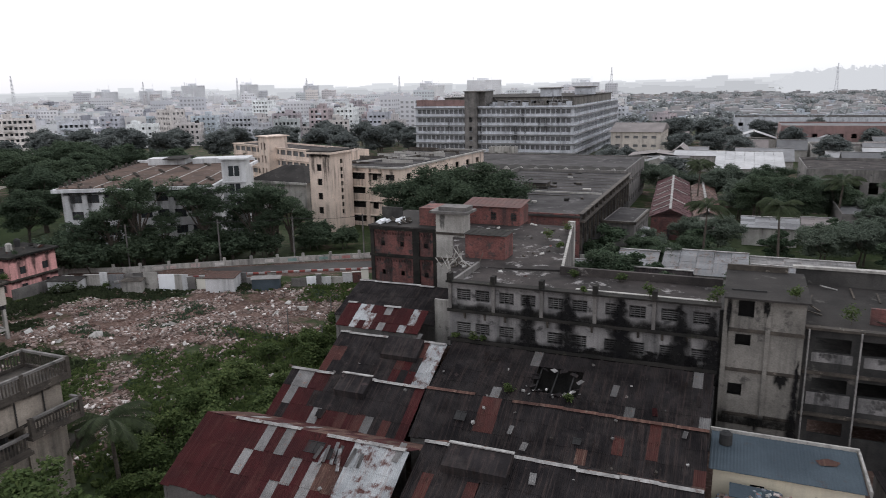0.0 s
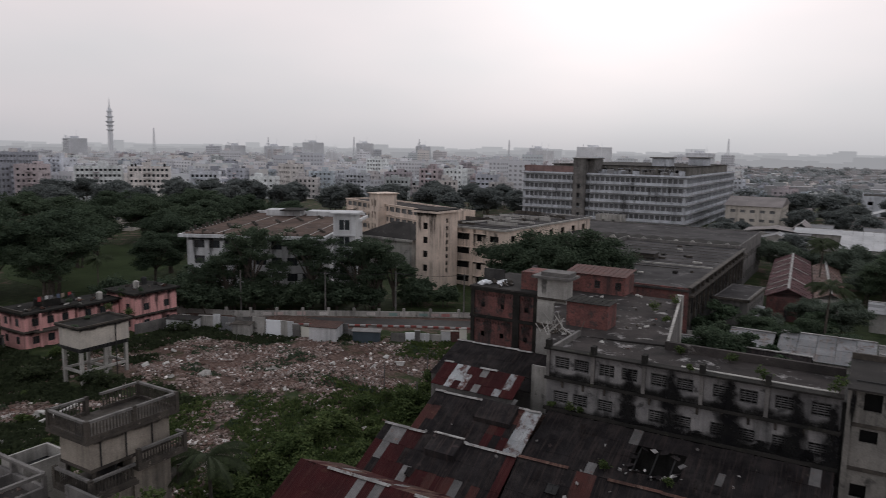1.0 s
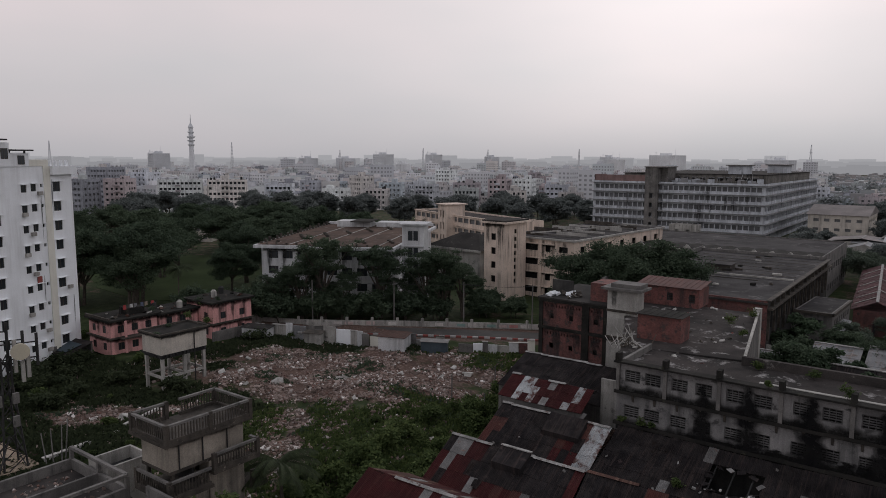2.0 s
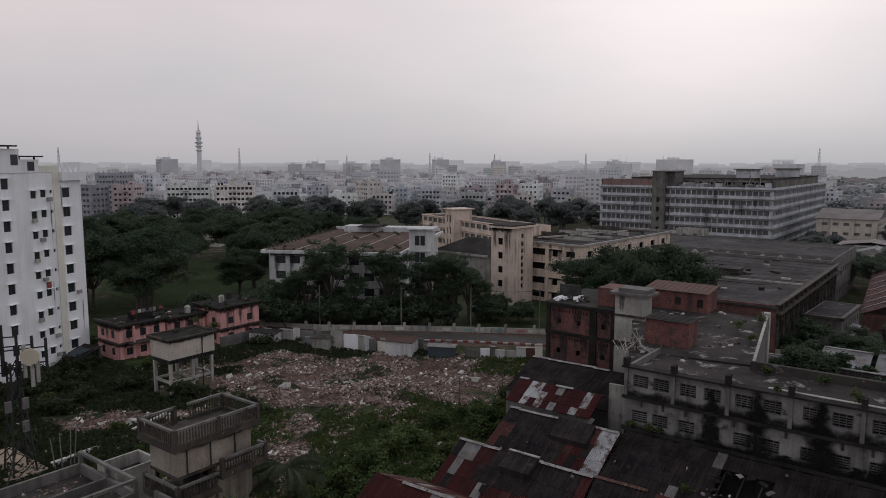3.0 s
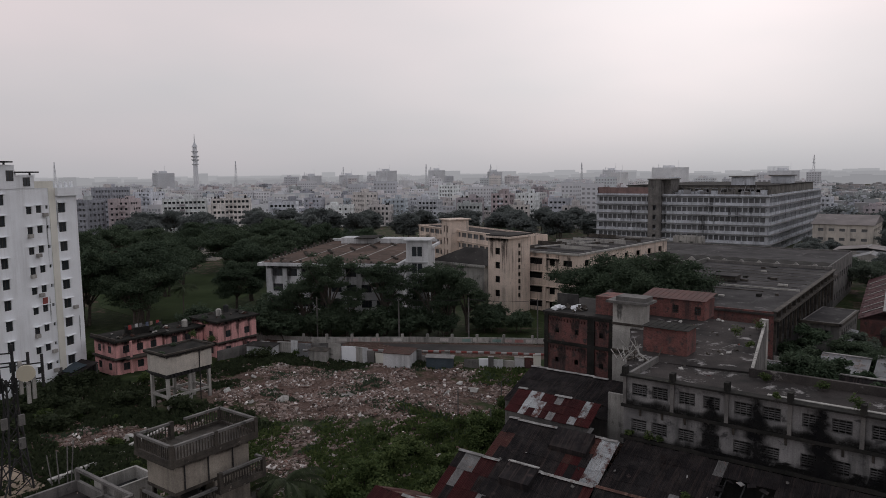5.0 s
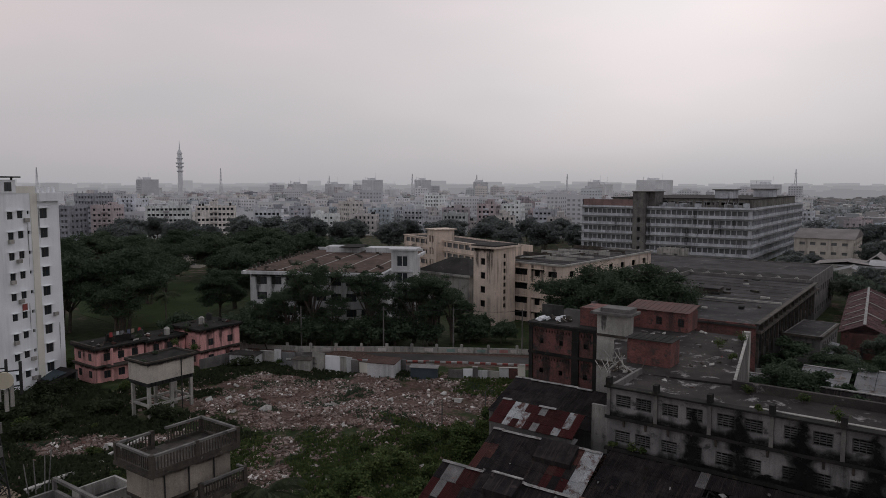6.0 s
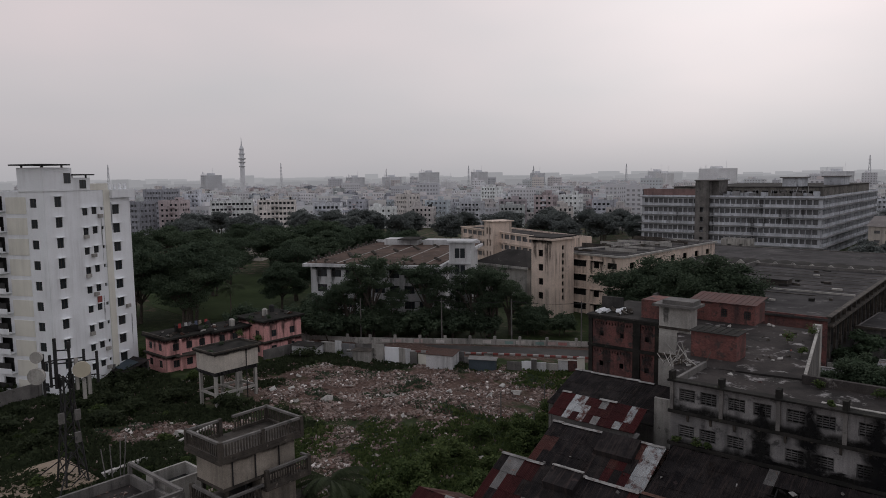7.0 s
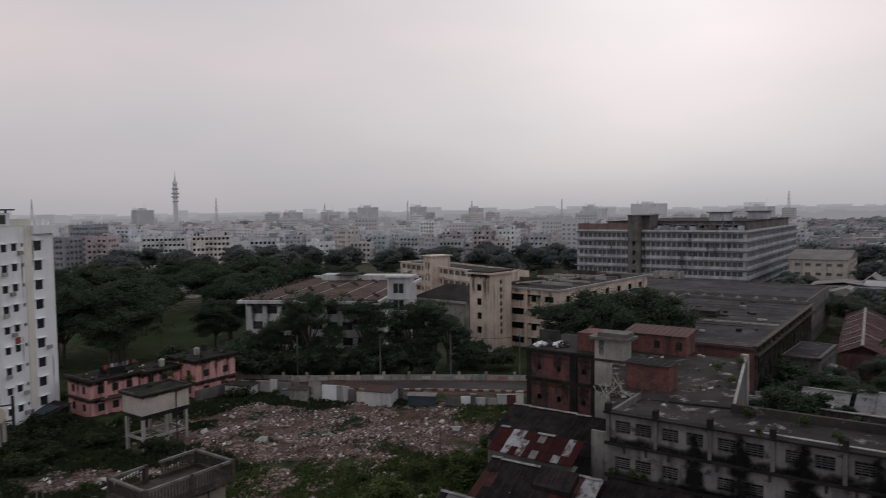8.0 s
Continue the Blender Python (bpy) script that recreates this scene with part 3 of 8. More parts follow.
part("side_wall", Mesh().wall((0, 8.1), (0, -1), 7.8, 0, 13.3, 0.3), M_concrete, mill)
part("back_wall", Mesh().wall((24.5, 8.4), (-1, 0), 24.5, 0, 12.5, 0.3), M_mill, mill)
part("end_wall", Mesh().box(24.504, 24.85, 0.35, 8.0, 0, 12.9), M_blackwall, mill)
part("floor_slab", Mesh().box(0.3, 24.2, 0.3, 8.0, 10.2, 10.4), M_concrete, mill)
part("floor_slab", Mesh().box(0.3, 24.2, 0.3, 8.0, 7.0, 7.2), M_concrete, mill)
part("roof", Mesh().box(0.3, 24.5, 0.3, 8.1, 12.45, 12.7), M_sheenroof, mill, "weathered concrete roof")
part("rear_parapet", Mesh().box(9.0, 24.5, 7.9, 8.35, 12.7, 13.5), M_roofslab, mill, "low mossy brick parapet")
for z, d, h in ((13.3, 0.55, 0.16), (10.35, 0.3, 0.28), (7.35, 0.32, 0.3)):
    m = Mesh().box(-0.15, 24.6, -d, 0.0 if z < 13 else 0.45, z, z + h)
    part("ledge", m, M_blackroof, mill, "black stained concrete ledge")
part("coping", Mesh().box(12.2, 24.2, 0.5, 0.85, 13.3, 13.5), M_palecon, mill, "pale coping strip")
for x in (0.15, 4.55, 9.2, 14.1, 19.2):
    part("pilaster", Mesh().box(x - 0.16, x + 0.16, -0.22, -0.003, 10.65, 13.3), M_concrete, mill)
    part("roof_stub", Mesh().box(x - 0.2, x + 0.2, -0.45, 0.3, 13.463, 14.2), M_blackroof, mill, "stub of a concrete column")
for i in range(24):
    x = 0.6 + i * 1.02
    z0 = 10.12 if i % 2 else 7.1
    part("bracket", Mesh().slab([(x - 0.09, 0.0, z0 - 0.45), (x + 0.09, 0.0, z0 - 0.45), (x + 0.09, 0.0, z0 + 0.2), (x - 0.09, 0.0, z0 + 0.2)],
                                [(x - 0.09, -0.1, z0 - 0.35), (x + 0.09, -0.1, z0 - 0.35), (x + 0.09, -0.26, z0 + 0.2), (x - 0.09, -0.26, z0 + 0.2)]), M_ledge, mill)
grille = grille_meshes(1.44, 1.15, M_louvre)
for x in MW:
    for z in (11.5, 8.15, 4.6):
        put_grille(mill, grille, x, 0.08, z)
for i, (x, w, h, z) in enumerate(((7.9, 3.0, 5.6, 12.7), (11.7, 4.0, 6.4, 13.3), (16.4, 4.4, 6.4, 13.3), (21.4, 3.2, 6.4, 13.3), (24.0, 3.0, 6.6, 12.8), (14.0, 4.0, 1.8, 8.3), (19.0, 3.6, 2.2, 8.6))):
    tagged(part("mould_stain", plume_data(w, h, i), None, mill, "black mould running down the wall", pose(x, -0.235 - 0.004 * i if i < 5 else -0.04 - 0.004 * i, z)), kind="stuff")
tagged(part("mould_stain", stain_data(9.0, 1.6, 80), None, mill, "black mould along the foot of the wall", pose(9.0, -0.08, 7.9)), kind="stuff")
tagged(part("mould_stain", stain_data(9.0, 1.8, 81), None, mill, "black mould along the foot of the wall", pose(15.5, -0.085, 8.0)), kind="stuff")
tagged(part("mould_stain", stain_data(7.0, 2.4, 82), None, mill, "black mould along the foot of the wall", pose(21.0, -0.09, 8.6)), kind="stuff")
tagged(part("mould_band", foot_band(24.3, 1.5, 3), None, mill, "black mould along the foot of the wall", pose(0.1, -0.1, 6.9)), kind="stuff")
tagged(part("mould_band", foot_band(24.3, 0.9, 4), None, mill, "black mould above the ledge", pose(0.1, -0.105, 10.6)), kind="stuff")

wing = thing("mill_wing", pose(-36, 61, 0), "flat-roofed rear wing of the mill, stained concrete", "building")
ring = [(10.7, 0.4), (10.9, 8.4), (19.8, 9.9), (15.8, 33), (0, 33), (0, 26.8), (3.4, 20.0)]
part("shell", Mesh().slab([(x, y, 0) for x, y in ring], [(x, y, 12.4) for x, y in ring]), M_concrete, wing)
part("roof", Mesh().slab([(x, y, 12.405) for x, y in ring], [(x, y, 12.6) for x, y in ring]), M_sheenroof, wing, "weathered concrete roof with lichen and painted puddle sheen")
part("parapet", Mesh().slab([(19.8, 9.9, 12.6), (19.5, 10.0, 12.6), (15.5, 33, 12.6), (15.8, 33, 12.6)], [(19.8, 9.9, 12.9), (19.5, 10.0, 12.9), (15.5, 33, 12.9), (15.8, 33, 12.9)]), M_palecon, wing)
part("corner_pier", Mesh().box(15.0, 15.9, 33.004, 33.9, 0, 13.2), M_palecon, wing, "pale concrete corner pier")

# brick block with concrete frame
bb = thing("brick_block", pose(-46.4, 84.5, 0), "unplastered red brick block in a blackened concrete frame", "building")
for x in (0.0, 6.4, 9.4):
    w = 0.55 if x == 0 else (1.0 if x == 6.4 else 0.5)
    part("column", Mesh().box(x, x + w, -0.15, 0.5, 0, 13), M_blackroof, bb)
for z in (8.8, 12.6, 4.7):
    part("beam", Mesh().box(-0.1, 10.3, -0.22, 0.5, z, z + 0.4), M_blackroof, bb)
for x0, x1 in ((0.55, 6.4), (7.4, 9.4)):
    for z0, z1 in ((9.2, 12.6), (5.1, 8.8), (0, 4.7)):
        slots = []
        if z0 > 4:
            for i in range(int((x1 - x0) / 0.42)):
                slots.append((0.25 + i * 0.42, 0.42 + i * 0.42, z1 - 0.75, z1 - 0.35))
            slots += [(a, a + 0.6, z0 + 1.1, z0 + 1.8) for a in ((1.0, 3.9) if x1 - x0 > 4 else (0.6,))]
        part("brick_panel", Mesh().wall((x0, 0.06), (1, 0), x1 - x0, z0, z1, 0.25, slots), M_brickdark, bb, "unplastered brick infill with vent slots")
part("side_wall", Mesh().box(0.05, 0.45, 0.5, 12, 0, 12.6), M_brickdark, bb)
part("interior", Mesh().box(0.6, 9.6, 1.4, 1.5, 0, 12.5), M_unlit, bb)
part("rear_wall", Mesh().box(0.45, 10.0, 11.6, 12, 0, 12.6), M_brick, bb)
part("roof", Mesh().box(-0.2, 10.3, -0.3, 12.2, 13.0, 13.2), M_roofdark, bb)
for i, (x, z) in enumerate(((1.5, 12.5), (4.6, 12.5), (8.4, 12.5), (2.6, 8.7), (5.6, 8.7), (8.4, 8.7))):
    stain_on(bb, 400 + i, 2.0, 3.0, x, 0.045, z)

# white stair head
sh = thing("roof_stair_block", pose(-36.0, 82.6, 0), "pale rendered stair block with an overhanging concrete roof", "building")
part("shell", Mesh().wall((0.3, 0), (1, 0), 3.9, 0, 15.7, 0.25).wall((4.2, 0.25), (0, 1), 1.95, 0, 15.7, 0.25).wall((0.3, 2.2), (0, -1), 1.95, 0, 15.7, 0.25).wall((3.95, 2.2), (-1, 0), 3.4, 0, 15.7, 0.25), M_palecon, sh)
part("roof", Mesh().box(-0.4, 4.9, -0.6, 2.8, 15.7, 16.0), M_concrete, sh, "weathered concrete roof slab")
part("roof_rim", Mesh().box(0.7, 4.5, 0.0, 2.5, 16.0, 16.5), M_concrete, sh)
for z in (9.5, 12.9):
    part("ledge", Mesh().box(0.25, 4.25, -0.14, -0.002, z, z + 0.3), M_ledge, sh)
part("plaster_patch", Mesh().box(0.6, 3.9, -0.03, -0.001, 10.6, 12.2), M_palecon, sh)
stain_on(sh, 371, 1.2, 2.4, 1.2, -0.035, 15.6)
stain_on(sh, 372, 1.4, 2.2, 3.2, -0.04, 12.8)
damp_under(sh, 373, 3.9, 0.7, 4.2, -0.02, 9.5)


def brick_house(x, y, z, w, d, h, roof_mat, label, windows, slope=0.5):
    t = thing("brick_room", pose(x, y, z), label, "brick room")
    hs = [(a - 0.4, a + 0.4, 0.7, 1.75) for a in windows]
    part("front_wall", Mesh().wall((0, 0), (1, 0), w, 0, h, 0.22, hs), M_brick, t)
    part("side_wall", Mesh().wall((w, 0.22), (0, 1), d - 0.22, 0, h, 0.22), M_brick, t)
    part("side_wall", Mesh().wall((0, d), (0, -1), d - 0.22, 0, h, 0.22), M_brick, t)
    part("rear_wall", Mesh().wall((w - 0.22, d), (-1, 0), w - 0.44, 0, h, 0.22), M_brick, t)
    r = Mesh()
    n = int(w / 0.35)
    for i in range(n + 1):
        x0 = -0.25 + (w + 0.5) * i / (n + 1)
        x1 = -0.25 + (w + 0.5) * (i + 1) / (n + 1)
        zz = 0.035 * (i % 2)
        r.slab([(x0, -0.3, h + 0.01 + zz), (x1, -0.3, h + 0.01 + zz), (x1, d + 0.3, h + slope + zz), (x0, d + 0.3, h + slope + zz)],
               [(x0, -0.3, h + 0.05 + zz), (x1, -0.3, h + 0.05 + zz), (x1, d + 0.3, h + slope + 0.04 + zz), (x0, d + 0.3, h + slope + 0.04 + zz)])
    part("roof", r, roof_mat, t)
    gm = grille_meshes(0.8, 1.05, M_metal, 4, 3)
    for a in windows:
        put_grille(t, gm, a, 0.05, 0.7)
    return t


brick_house(-35.4, 92.0, 12.6, 8.2, 4.2, 2.5, M_rustdark, "small brick room with barred windows and a rusty sheet roof", (4.4, 7.3))
brick_house(-28.0, 73.0, 12.6, 4.7, 3.0, 2.7, M_blackroof, "low windowless brick room with a mouldy flat top", (), 0.02)
solid("brick_wall", Mesh().box(-39.6, -36.2, 86.0, 90.0, 13.2, 15.6), M_brick, "unplastered brick room on a roof", "brick room")

# stair tower
st = thing("stair_tower", pose(-0.2, 60.5, 0), "four-storey beige rendered stair tower with small square windows", "building")
sth = [(1.0, 2.2, 12.7, 14.1), (0.9, 2.1, 10.2, 11.2), (0.6, 1.7, 5.7, 6.8)]
part("front_wall", Mesh().wall((0, 0), (1, 0), 6.0, 0, 14.3, 0.25, sth), M_stair, st)
part("side_wall", Mesh().wall((6.0, 0.25), (0, 1), 7.9, 0, 14.3, 0.25), M_stair, st)
part("side_wall", Mesh().wall((0, 8.15), (0, -1), 7.9, 0, 14.3, 0.25), M_stair, st)
part("rear_wall", Mesh().wall((5.75, 8.15), (-1, 0), 5.5, 0, 14.3, 0.25), M_stair, st)
part("roof", Mesh().slab([(-0.15, -0.5, 14.3), (6.3, -0.5, 14.3), (6.3, 8.4, 14.3), (-0.15, 8.4, 14.3)], [(-0.15, -0.5, 14.45), (6.3, -0.5, 14.45), (6.3, 8.4, 14.6), (-0.15, 8.4, 14.6)]), M_roofdark, st, "dark stained concrete roof slab")
part("roof_kerb", Mesh().box(-0.1, 5.0, 8.1, 8.4, 14.603, 15.1), M_ledge, st)
for z in (11.4, 7.9, 3.9):
    part("ledge", Mesh().box(-0.05, 6.05, -0.1, -0.002, z, z + 0.3), M_ledge, st)
part("pilaster", Mesh().box(3.15, 3.5, -0.12, -0.003, 0, 14.3), M_stair, st)
part("corner_pilaster", Mesh().box(-0.1, 0.3, -0.13, -0.004, 0, 14.3), M_stair, st)
for a, b, c, d in sth:
    part("interior", Mesh().box(a - 0.6, b + 0.9, 1.6, 1.7, c - 0.5, d + 0.5), M_unlit, st)
for i, (x, w, h, z) in enumerate(((3.1, 0.8, 1.6, 14.2), (0.3, 0.6, 4.0, 14.2), (4.6, 1.6, 1.4, 8.0), (2.9, 1.6, 1.4, 3.9))):
    tagged(part("mould_stain", stain_data(w, h, 60 + i), None, st, "black mould running down the wall", pose(x, -0.135 - 0.004 * i, z)), kind="stuff")
tagged(part("mould_stain", plume_data(1.5, 9.5, 41), None, st, "black mould running down the wall", pose(5.7, -0.15, 9.5)), kind="stuff")
tagged(part("mould_band", foot_band(6.0, 1.3, 6), None, st, "black mould below the ledge", pose(0, -0.16, 3.2)), kind="stuff")

# blackened range beside the stair tower
rb = thing("blackened_building", pose(5.9, 62, 0), "blackened four-storey concrete range with open dark floors", "building")
rbh = [(0.9 + 3.2 * i, 3.5 + 3.2 * i, z, z + 1.2) for i in range(6) for z in (9.9, 6.4, 2.6)]
part("front_wall", Mesh().wall((0, 0), (1, 0), 20, 0, 11.8, 0.3, rbh), M_blackwall, rb)
part("floor_slab", Mesh().box(0.1, 20, 0.3, 13.9, 7.6, 7.8), M_blackwall, rb)
part("floor_slab", Mesh().box(0.1, 20, 0.3, 13.9, 3.9, 4.1), M_blackwall, rb)
part("rear_wall", Mesh().box(0.1, 20, 14.0, 14.3, 0, 13.4), M_blackwall, rb)
part("roof", Mesh().box(0.1, 20, 0.3, 14.0, 11.5, 11.8), M_roofdark, rb)
for z in (11.8, 8.0, 4.3):
    part("ledge", Mesh().box(0.1, 20, -0.35, 0.0 if z < 11 else 0.3, z, z + 0.22), M_ledge, rb)
part("rear_coping", Mesh().box(-0.2, 20, 13.8, 14.5, 13.4, 13.65), M_palecon, rb, "pale concrete coping")
part("roof_wall", Mesh().box(5.0, 12.0, 2.5, 2.8, 11.8, 13.2), M_brickdark, rb, "broken red brick wall")
for i, (x, w, z, h) in enumerate(((0.7, 3.0, 9.0, 0.8), (4.5, 3.6, 8.9, 0.9), (9.0, 3.4, 8.7, 1.1), (0.6, 3.2, 5.2, 1.1), (4.4, 3.8, 5.0, 1.3), (9.0, 4.0, 5.2, 1.0), (13.6, 4.0, 8.8, 1.0))):
    part("plaster_panel", Mesh().box(x, x + w, -0.03, -0.002, z, z + h), M_mill, rb, "pale plaster left between black mould")
    stain_on(rb, 480 + i, w * 0.6, h * 0.9, x + w * 0.4, -0.045, z + h)
for x in (0.35, 4.1, 8.6):
    part("drainpipe", Mesh().tube((x, -0.45, 0.0), (x, -0.45, 11.9), 0.07, 0.07, 8), M_trim, rb, "pale drainpipe")


# ---- corrugated sheet sheds ----
def sheet_mesh(waves=6):
    """A corrugated sheet of one unit by one unit, ridges along y, a little thickness."""
    m = Mesh()
    n = waves * 2
    top = [(i / n, 0.05 * (i % 2)) for i in range(n + 1)]
    for i in range(n):
        (x0, z0), (x1, z1) = top[i], top[i + 1]
        m.quad((x0, 0, z0), (x1, 0, z1), (x1, 1, z1), (x0, 1, z0))
    m.quad((0, 0, -0.02), (0, 1, -0.02), (1, 1, -0.02), (1, 0, -0.02))
    for y in (0, 1):
        m.quad((0, y, -0.02), (1, y, -0.02), (1, y, top[n][1]), (0, y, top[0][1]))
    return m


SHEET = {k: sheet_mesh().data("sheet", mt) for k, mt in (("red", M_rust), ("dark", M_bitumen), ("zinc", M_zinc), ("brown", M_brownsheet), ("pale", M_flaking), ("rustedge", M_rustdark))}


def slope(parent, rnd, x0, x1, ylow, zlow, yhigh, zhigh, tone, courses=3, width=0.82):
    """Rows of overlapping sheets from the eave (ylow, zlow) to the ridge (yhigh, zhigh); tone(x, k) gives the sheet's kind or None."""
    n = max(1, round((x1 - x0) / width))
    w = (x1 - x0) / n
    length = math.hypot(yhigh - ylow, zhigh - zlow)
    tilt = math.degrees(math.atan2(zhigh - zlow, abs(yhigh - ylow)))
    turn = 0 if yhigh > ylow else 180
    for i in range(n):
        for c in range(courses):
            kind = tone(x0 + (i + 0.5) * w, (c + 0.5) / courses)
            if kind is None:
                continue
            k0 = c / courses - (0.03 if c else 0.02) + rnd.uniform(-0.02, 0.015)
            k1 = (c + 1) / courses
            y = ylow + (yhigh - ylow) * k0
            z = zlow + (zhigh - zlow) * k0 + 0.03 * c + rnd.uniform(0, 0.02)
            xx = x0 + (i if turn == 0 else i + 1) * w
            ob = part("sheet", SHEET[kind], None, parent)
            ob.matrix_basis = pose(xx + rnd.uniform(-0.02, 0.02), y, z, tilt, 0, turn + rnd.uniform(-0.9, 0.9) * (2.2 if rnd.random() < 0.08 else 1))
            ob.scale = (w * 1.03, length * (k1 - k0) * rnd.uniform(0.97, 1.03), 1)


def ridge(parent, x0, x1, y, z, rnd, mat=None, keep=0.8):
    x = x0
    while x < x1 - 0.4:
        w = min(rnd.uniform(0.9, 3.4), x1 - x)
        if rnd.random() < keep:
            dz = rnd.uniform(0, 0.05)
            yo, y = y, y + rnd.uniform(-0.12, 0.12)
            m = Mesh().slab([(x, y - 0.22, z), (x, y, z + 0.13), (x, y + 0.22, z)], [(x + w, y - 0.22, z + dz), (x + w, y, z + 0.13 + dz), (x + w, y + 0.22, z + dz)])
            part("ridge_cap", m, mat or M_trim, parent, "pale ridge capping" if mat is None else "")
            y = yo
        x += w


def shed(name_label, seed, x0, x1, ys, zs, tone_s, tone_n, floor_walls=True, cap=None, keep=0.82):
    """A gabled shed: ys = eave, ridge, far eave; zs the heights there."""
    rnd = random.Random(seed)
    t = thing("shed", pose(0, 0, 0), name_label, "shed", "mill sheds")
    if floor_walls:
        part("gable_wall", Mesh().slab([(x0 + 0.1, ys[0] + 0.1, 0), (x0 + 0.1, ys[2] - 0.1, 0), (x0 + 0.1, ys[2] - 0.1, zs[2] - 0.1), (x0 + 0.1, ys[1], zs[1] - 0.1), (x0 + 0.1, ys[0] + 0.1, zs[0] - 0.1)],
                                       [(x0 + 0.35, ys[0] + 0.1, 0), (x0 + 0.35, ys[2] - 0.1, 0), (x0 + 0.35, ys[2] - 0.1, zs[2] - 0.1), (x0 + 0.35, ys[1], zs[1] - 0.1), (x0 + 0.35, ys[0] + 0.1, zs[0] - 0.1)]), M_concrete, t)
        part("front_wall", Mesh().box(x0 + 0.35, x1, ys[0] + 0.15, ys[0] + 0.4, 0, zs[0] - 0.12), M_concrete, t)
    slope(t, rnd, x0, x1, ys[0], zs[0], ys[1], zs[1], tone_s)
    slope(t, rnd, x0, x1, ys[2], zs[2], ys[1], zs[1], tone_n)
    ridge(t, x0, x1, ys[1], zs[1] + 0.11, rnd, cap, keep)
    part("purlin", Mesh().beam((x0 + 0.4, ys[1], zs[1] - 0.2), (x1, ys[1], zs[1] - 0.2), 0.12, 0.2), M_metal, t)
    return t


def tones(seed, base, bands):
    """bands: (x0, x1, k0, k1, kind, chance) tried in order, else base."""
    rnd = random.Random(seed)

    def f(x, k):
        for a, b, c, d, kind, p in bands:
            if a <= x < b and c <= k < d and rnd.random() < p:
                return kind
        return base
    return f


R_ = "red"
shed("long shed with a plum red sheet roof and bare zinc patches", 1, -36.6, -19.4, (34.0, 39.3, 44.3), (4.6, 7.5, 5.2),
     tones(1, R_, [(-23.6, -19.4, 0.0, 1.0, "pale", 0.68), (-23.6, -19.4, 0.0, 1.0, "brown", 0.5), (-31.5, -29.6, 0.3, 1.0, "zinc", 0.4), (-29, -24, 0, 1, "zinc", 0.1), (-27, -23, 0.3, 0.8, "brown", 0.3)]),
     tones(2, "brown", [(-36, -19, 0, 1, "red", 0.5), (-35, -26, 0, 1, "zinc", 0.25)]))
shed("long shed with a blackened sheet roof and pale ridge capping", 2, -19.3, -0.6, (35.5, 41.8, 45.2), (4.4, 7.0, 5.4),
     tones(3, "dark", [(-19, -1, 0.5, 1, "rustedge", 0.04), (-19, -1, 0, 1, "zinc", 0.03)]),
     tones(4, "dark", [(-19, -1, 0, 1, "brown", 0.25)]), keep=0.85)
shed("long shed with patched red, brown and black roof sheets", 3, -35.4, -22.5, (44.6, 49.0, 54.0), (5.0, 7.5, 5.0),
     tones(5, "dark", [(-34.2, -33.2, 0.3, 1, "zinc", 0.5), (-35.5, -30.3, 0, 0.35, "zinc", 0.2), (-35.5, -31.5, 0, 1, "red", 0.9), (-30.3, -22, 0, 0.4, "rustedge", 0.35), (-30.3, -22, 0, 0.34, "red", 0.4), (-30.3, -22, 0, 0.34, "zinc", 0.45), (-23.4, -22, 0, 1, "red", 0.8)]),
     tones(6, "dark", [(-35, -22, 0, 1, "brown", 0.2)]))
shed("long shed with blackened sheets and a rust-brown ridge", 4, -22.4, -0.6, (45.4, 49.2, 54.0), (5.2, 7.5, 5.0),
     tones(7, "dark", [(-17.4, -15.7, 0.4, 1, "rustedge", 1.0), (-4.3, -3.5, 0.5, 1.0, "rustedge", 1.0), (-10, -8.4, 0, 0.3, "brown", 0.5), (-2.8, -1.9, 0.3, 0.7, "brown", 0.6), (-22, -1, 0, 0.5, "zinc", 0.03), (-22, -1, 0, 1, "rustedge", 0.03)]),
     tones(8, "dark", [(-22, -1, 0, 1, "brown", 0.15)]), cap=M_brownsheet, keep=0.9)
shed("low shed with a black sheet roof beside the blue-roofed house", 8, 10.6, 26.0, (39.0, 47.0, 55.0), (3.4, 5.2, 3.6), tones(17, "dark", [(10, 26, 0, 1, "brown", 0.06)]), tones(18, "dark", []))
lean = thing("shed", pose(0, 0, 0), "lean-to with a black sheet roof and a hole broken through it", "shed", "mill sheds")
slope(lean, random.Random(9), -24.6, -0.7, 54.2, 5.0, 60.5, 7.2,
      lambda x, k, r=random.Random(10): None if (-15.7 < x < -11.5 and 0.3 < k < 0.8) else ("zinc" if r.random() < 0.04 else "dark"), courses=4)
part("back_wall", Mesh().box(-24.6, -0.8, 60.52, 60.8, 0, 7.0), M_blackwall, lean)
part("floor", Mesh().box(-24.6, -0.8, 54.2, 60.5, 0, 0.1), M_unlit, lean)
for x in (-15.2, -13.7, -12.2):
    part("rafter", Mesh().beam((x, 54.3, 4.85), (x, 60.4, 7.0), 0.1, 0.16), M_metal, lean)
shed("shed with a blackened roof and a red sheet edge", 5, -36.3, -24.7, (54.2, 59.0, 60.6), (5.0, 7.4, 6.8),
     tones(11, "dark", [(-36.3, -34.4, 0, 0.7, "rustedge", 0.85), (-26.3, -24.7, 0, 1, "pale", 1.0), (-28.9, -26, 0, 0.7, "red", 0.55), (-28.9, -26, 0, 1, "rustedge", 0.4)]),
     tones(12, "dark", []))
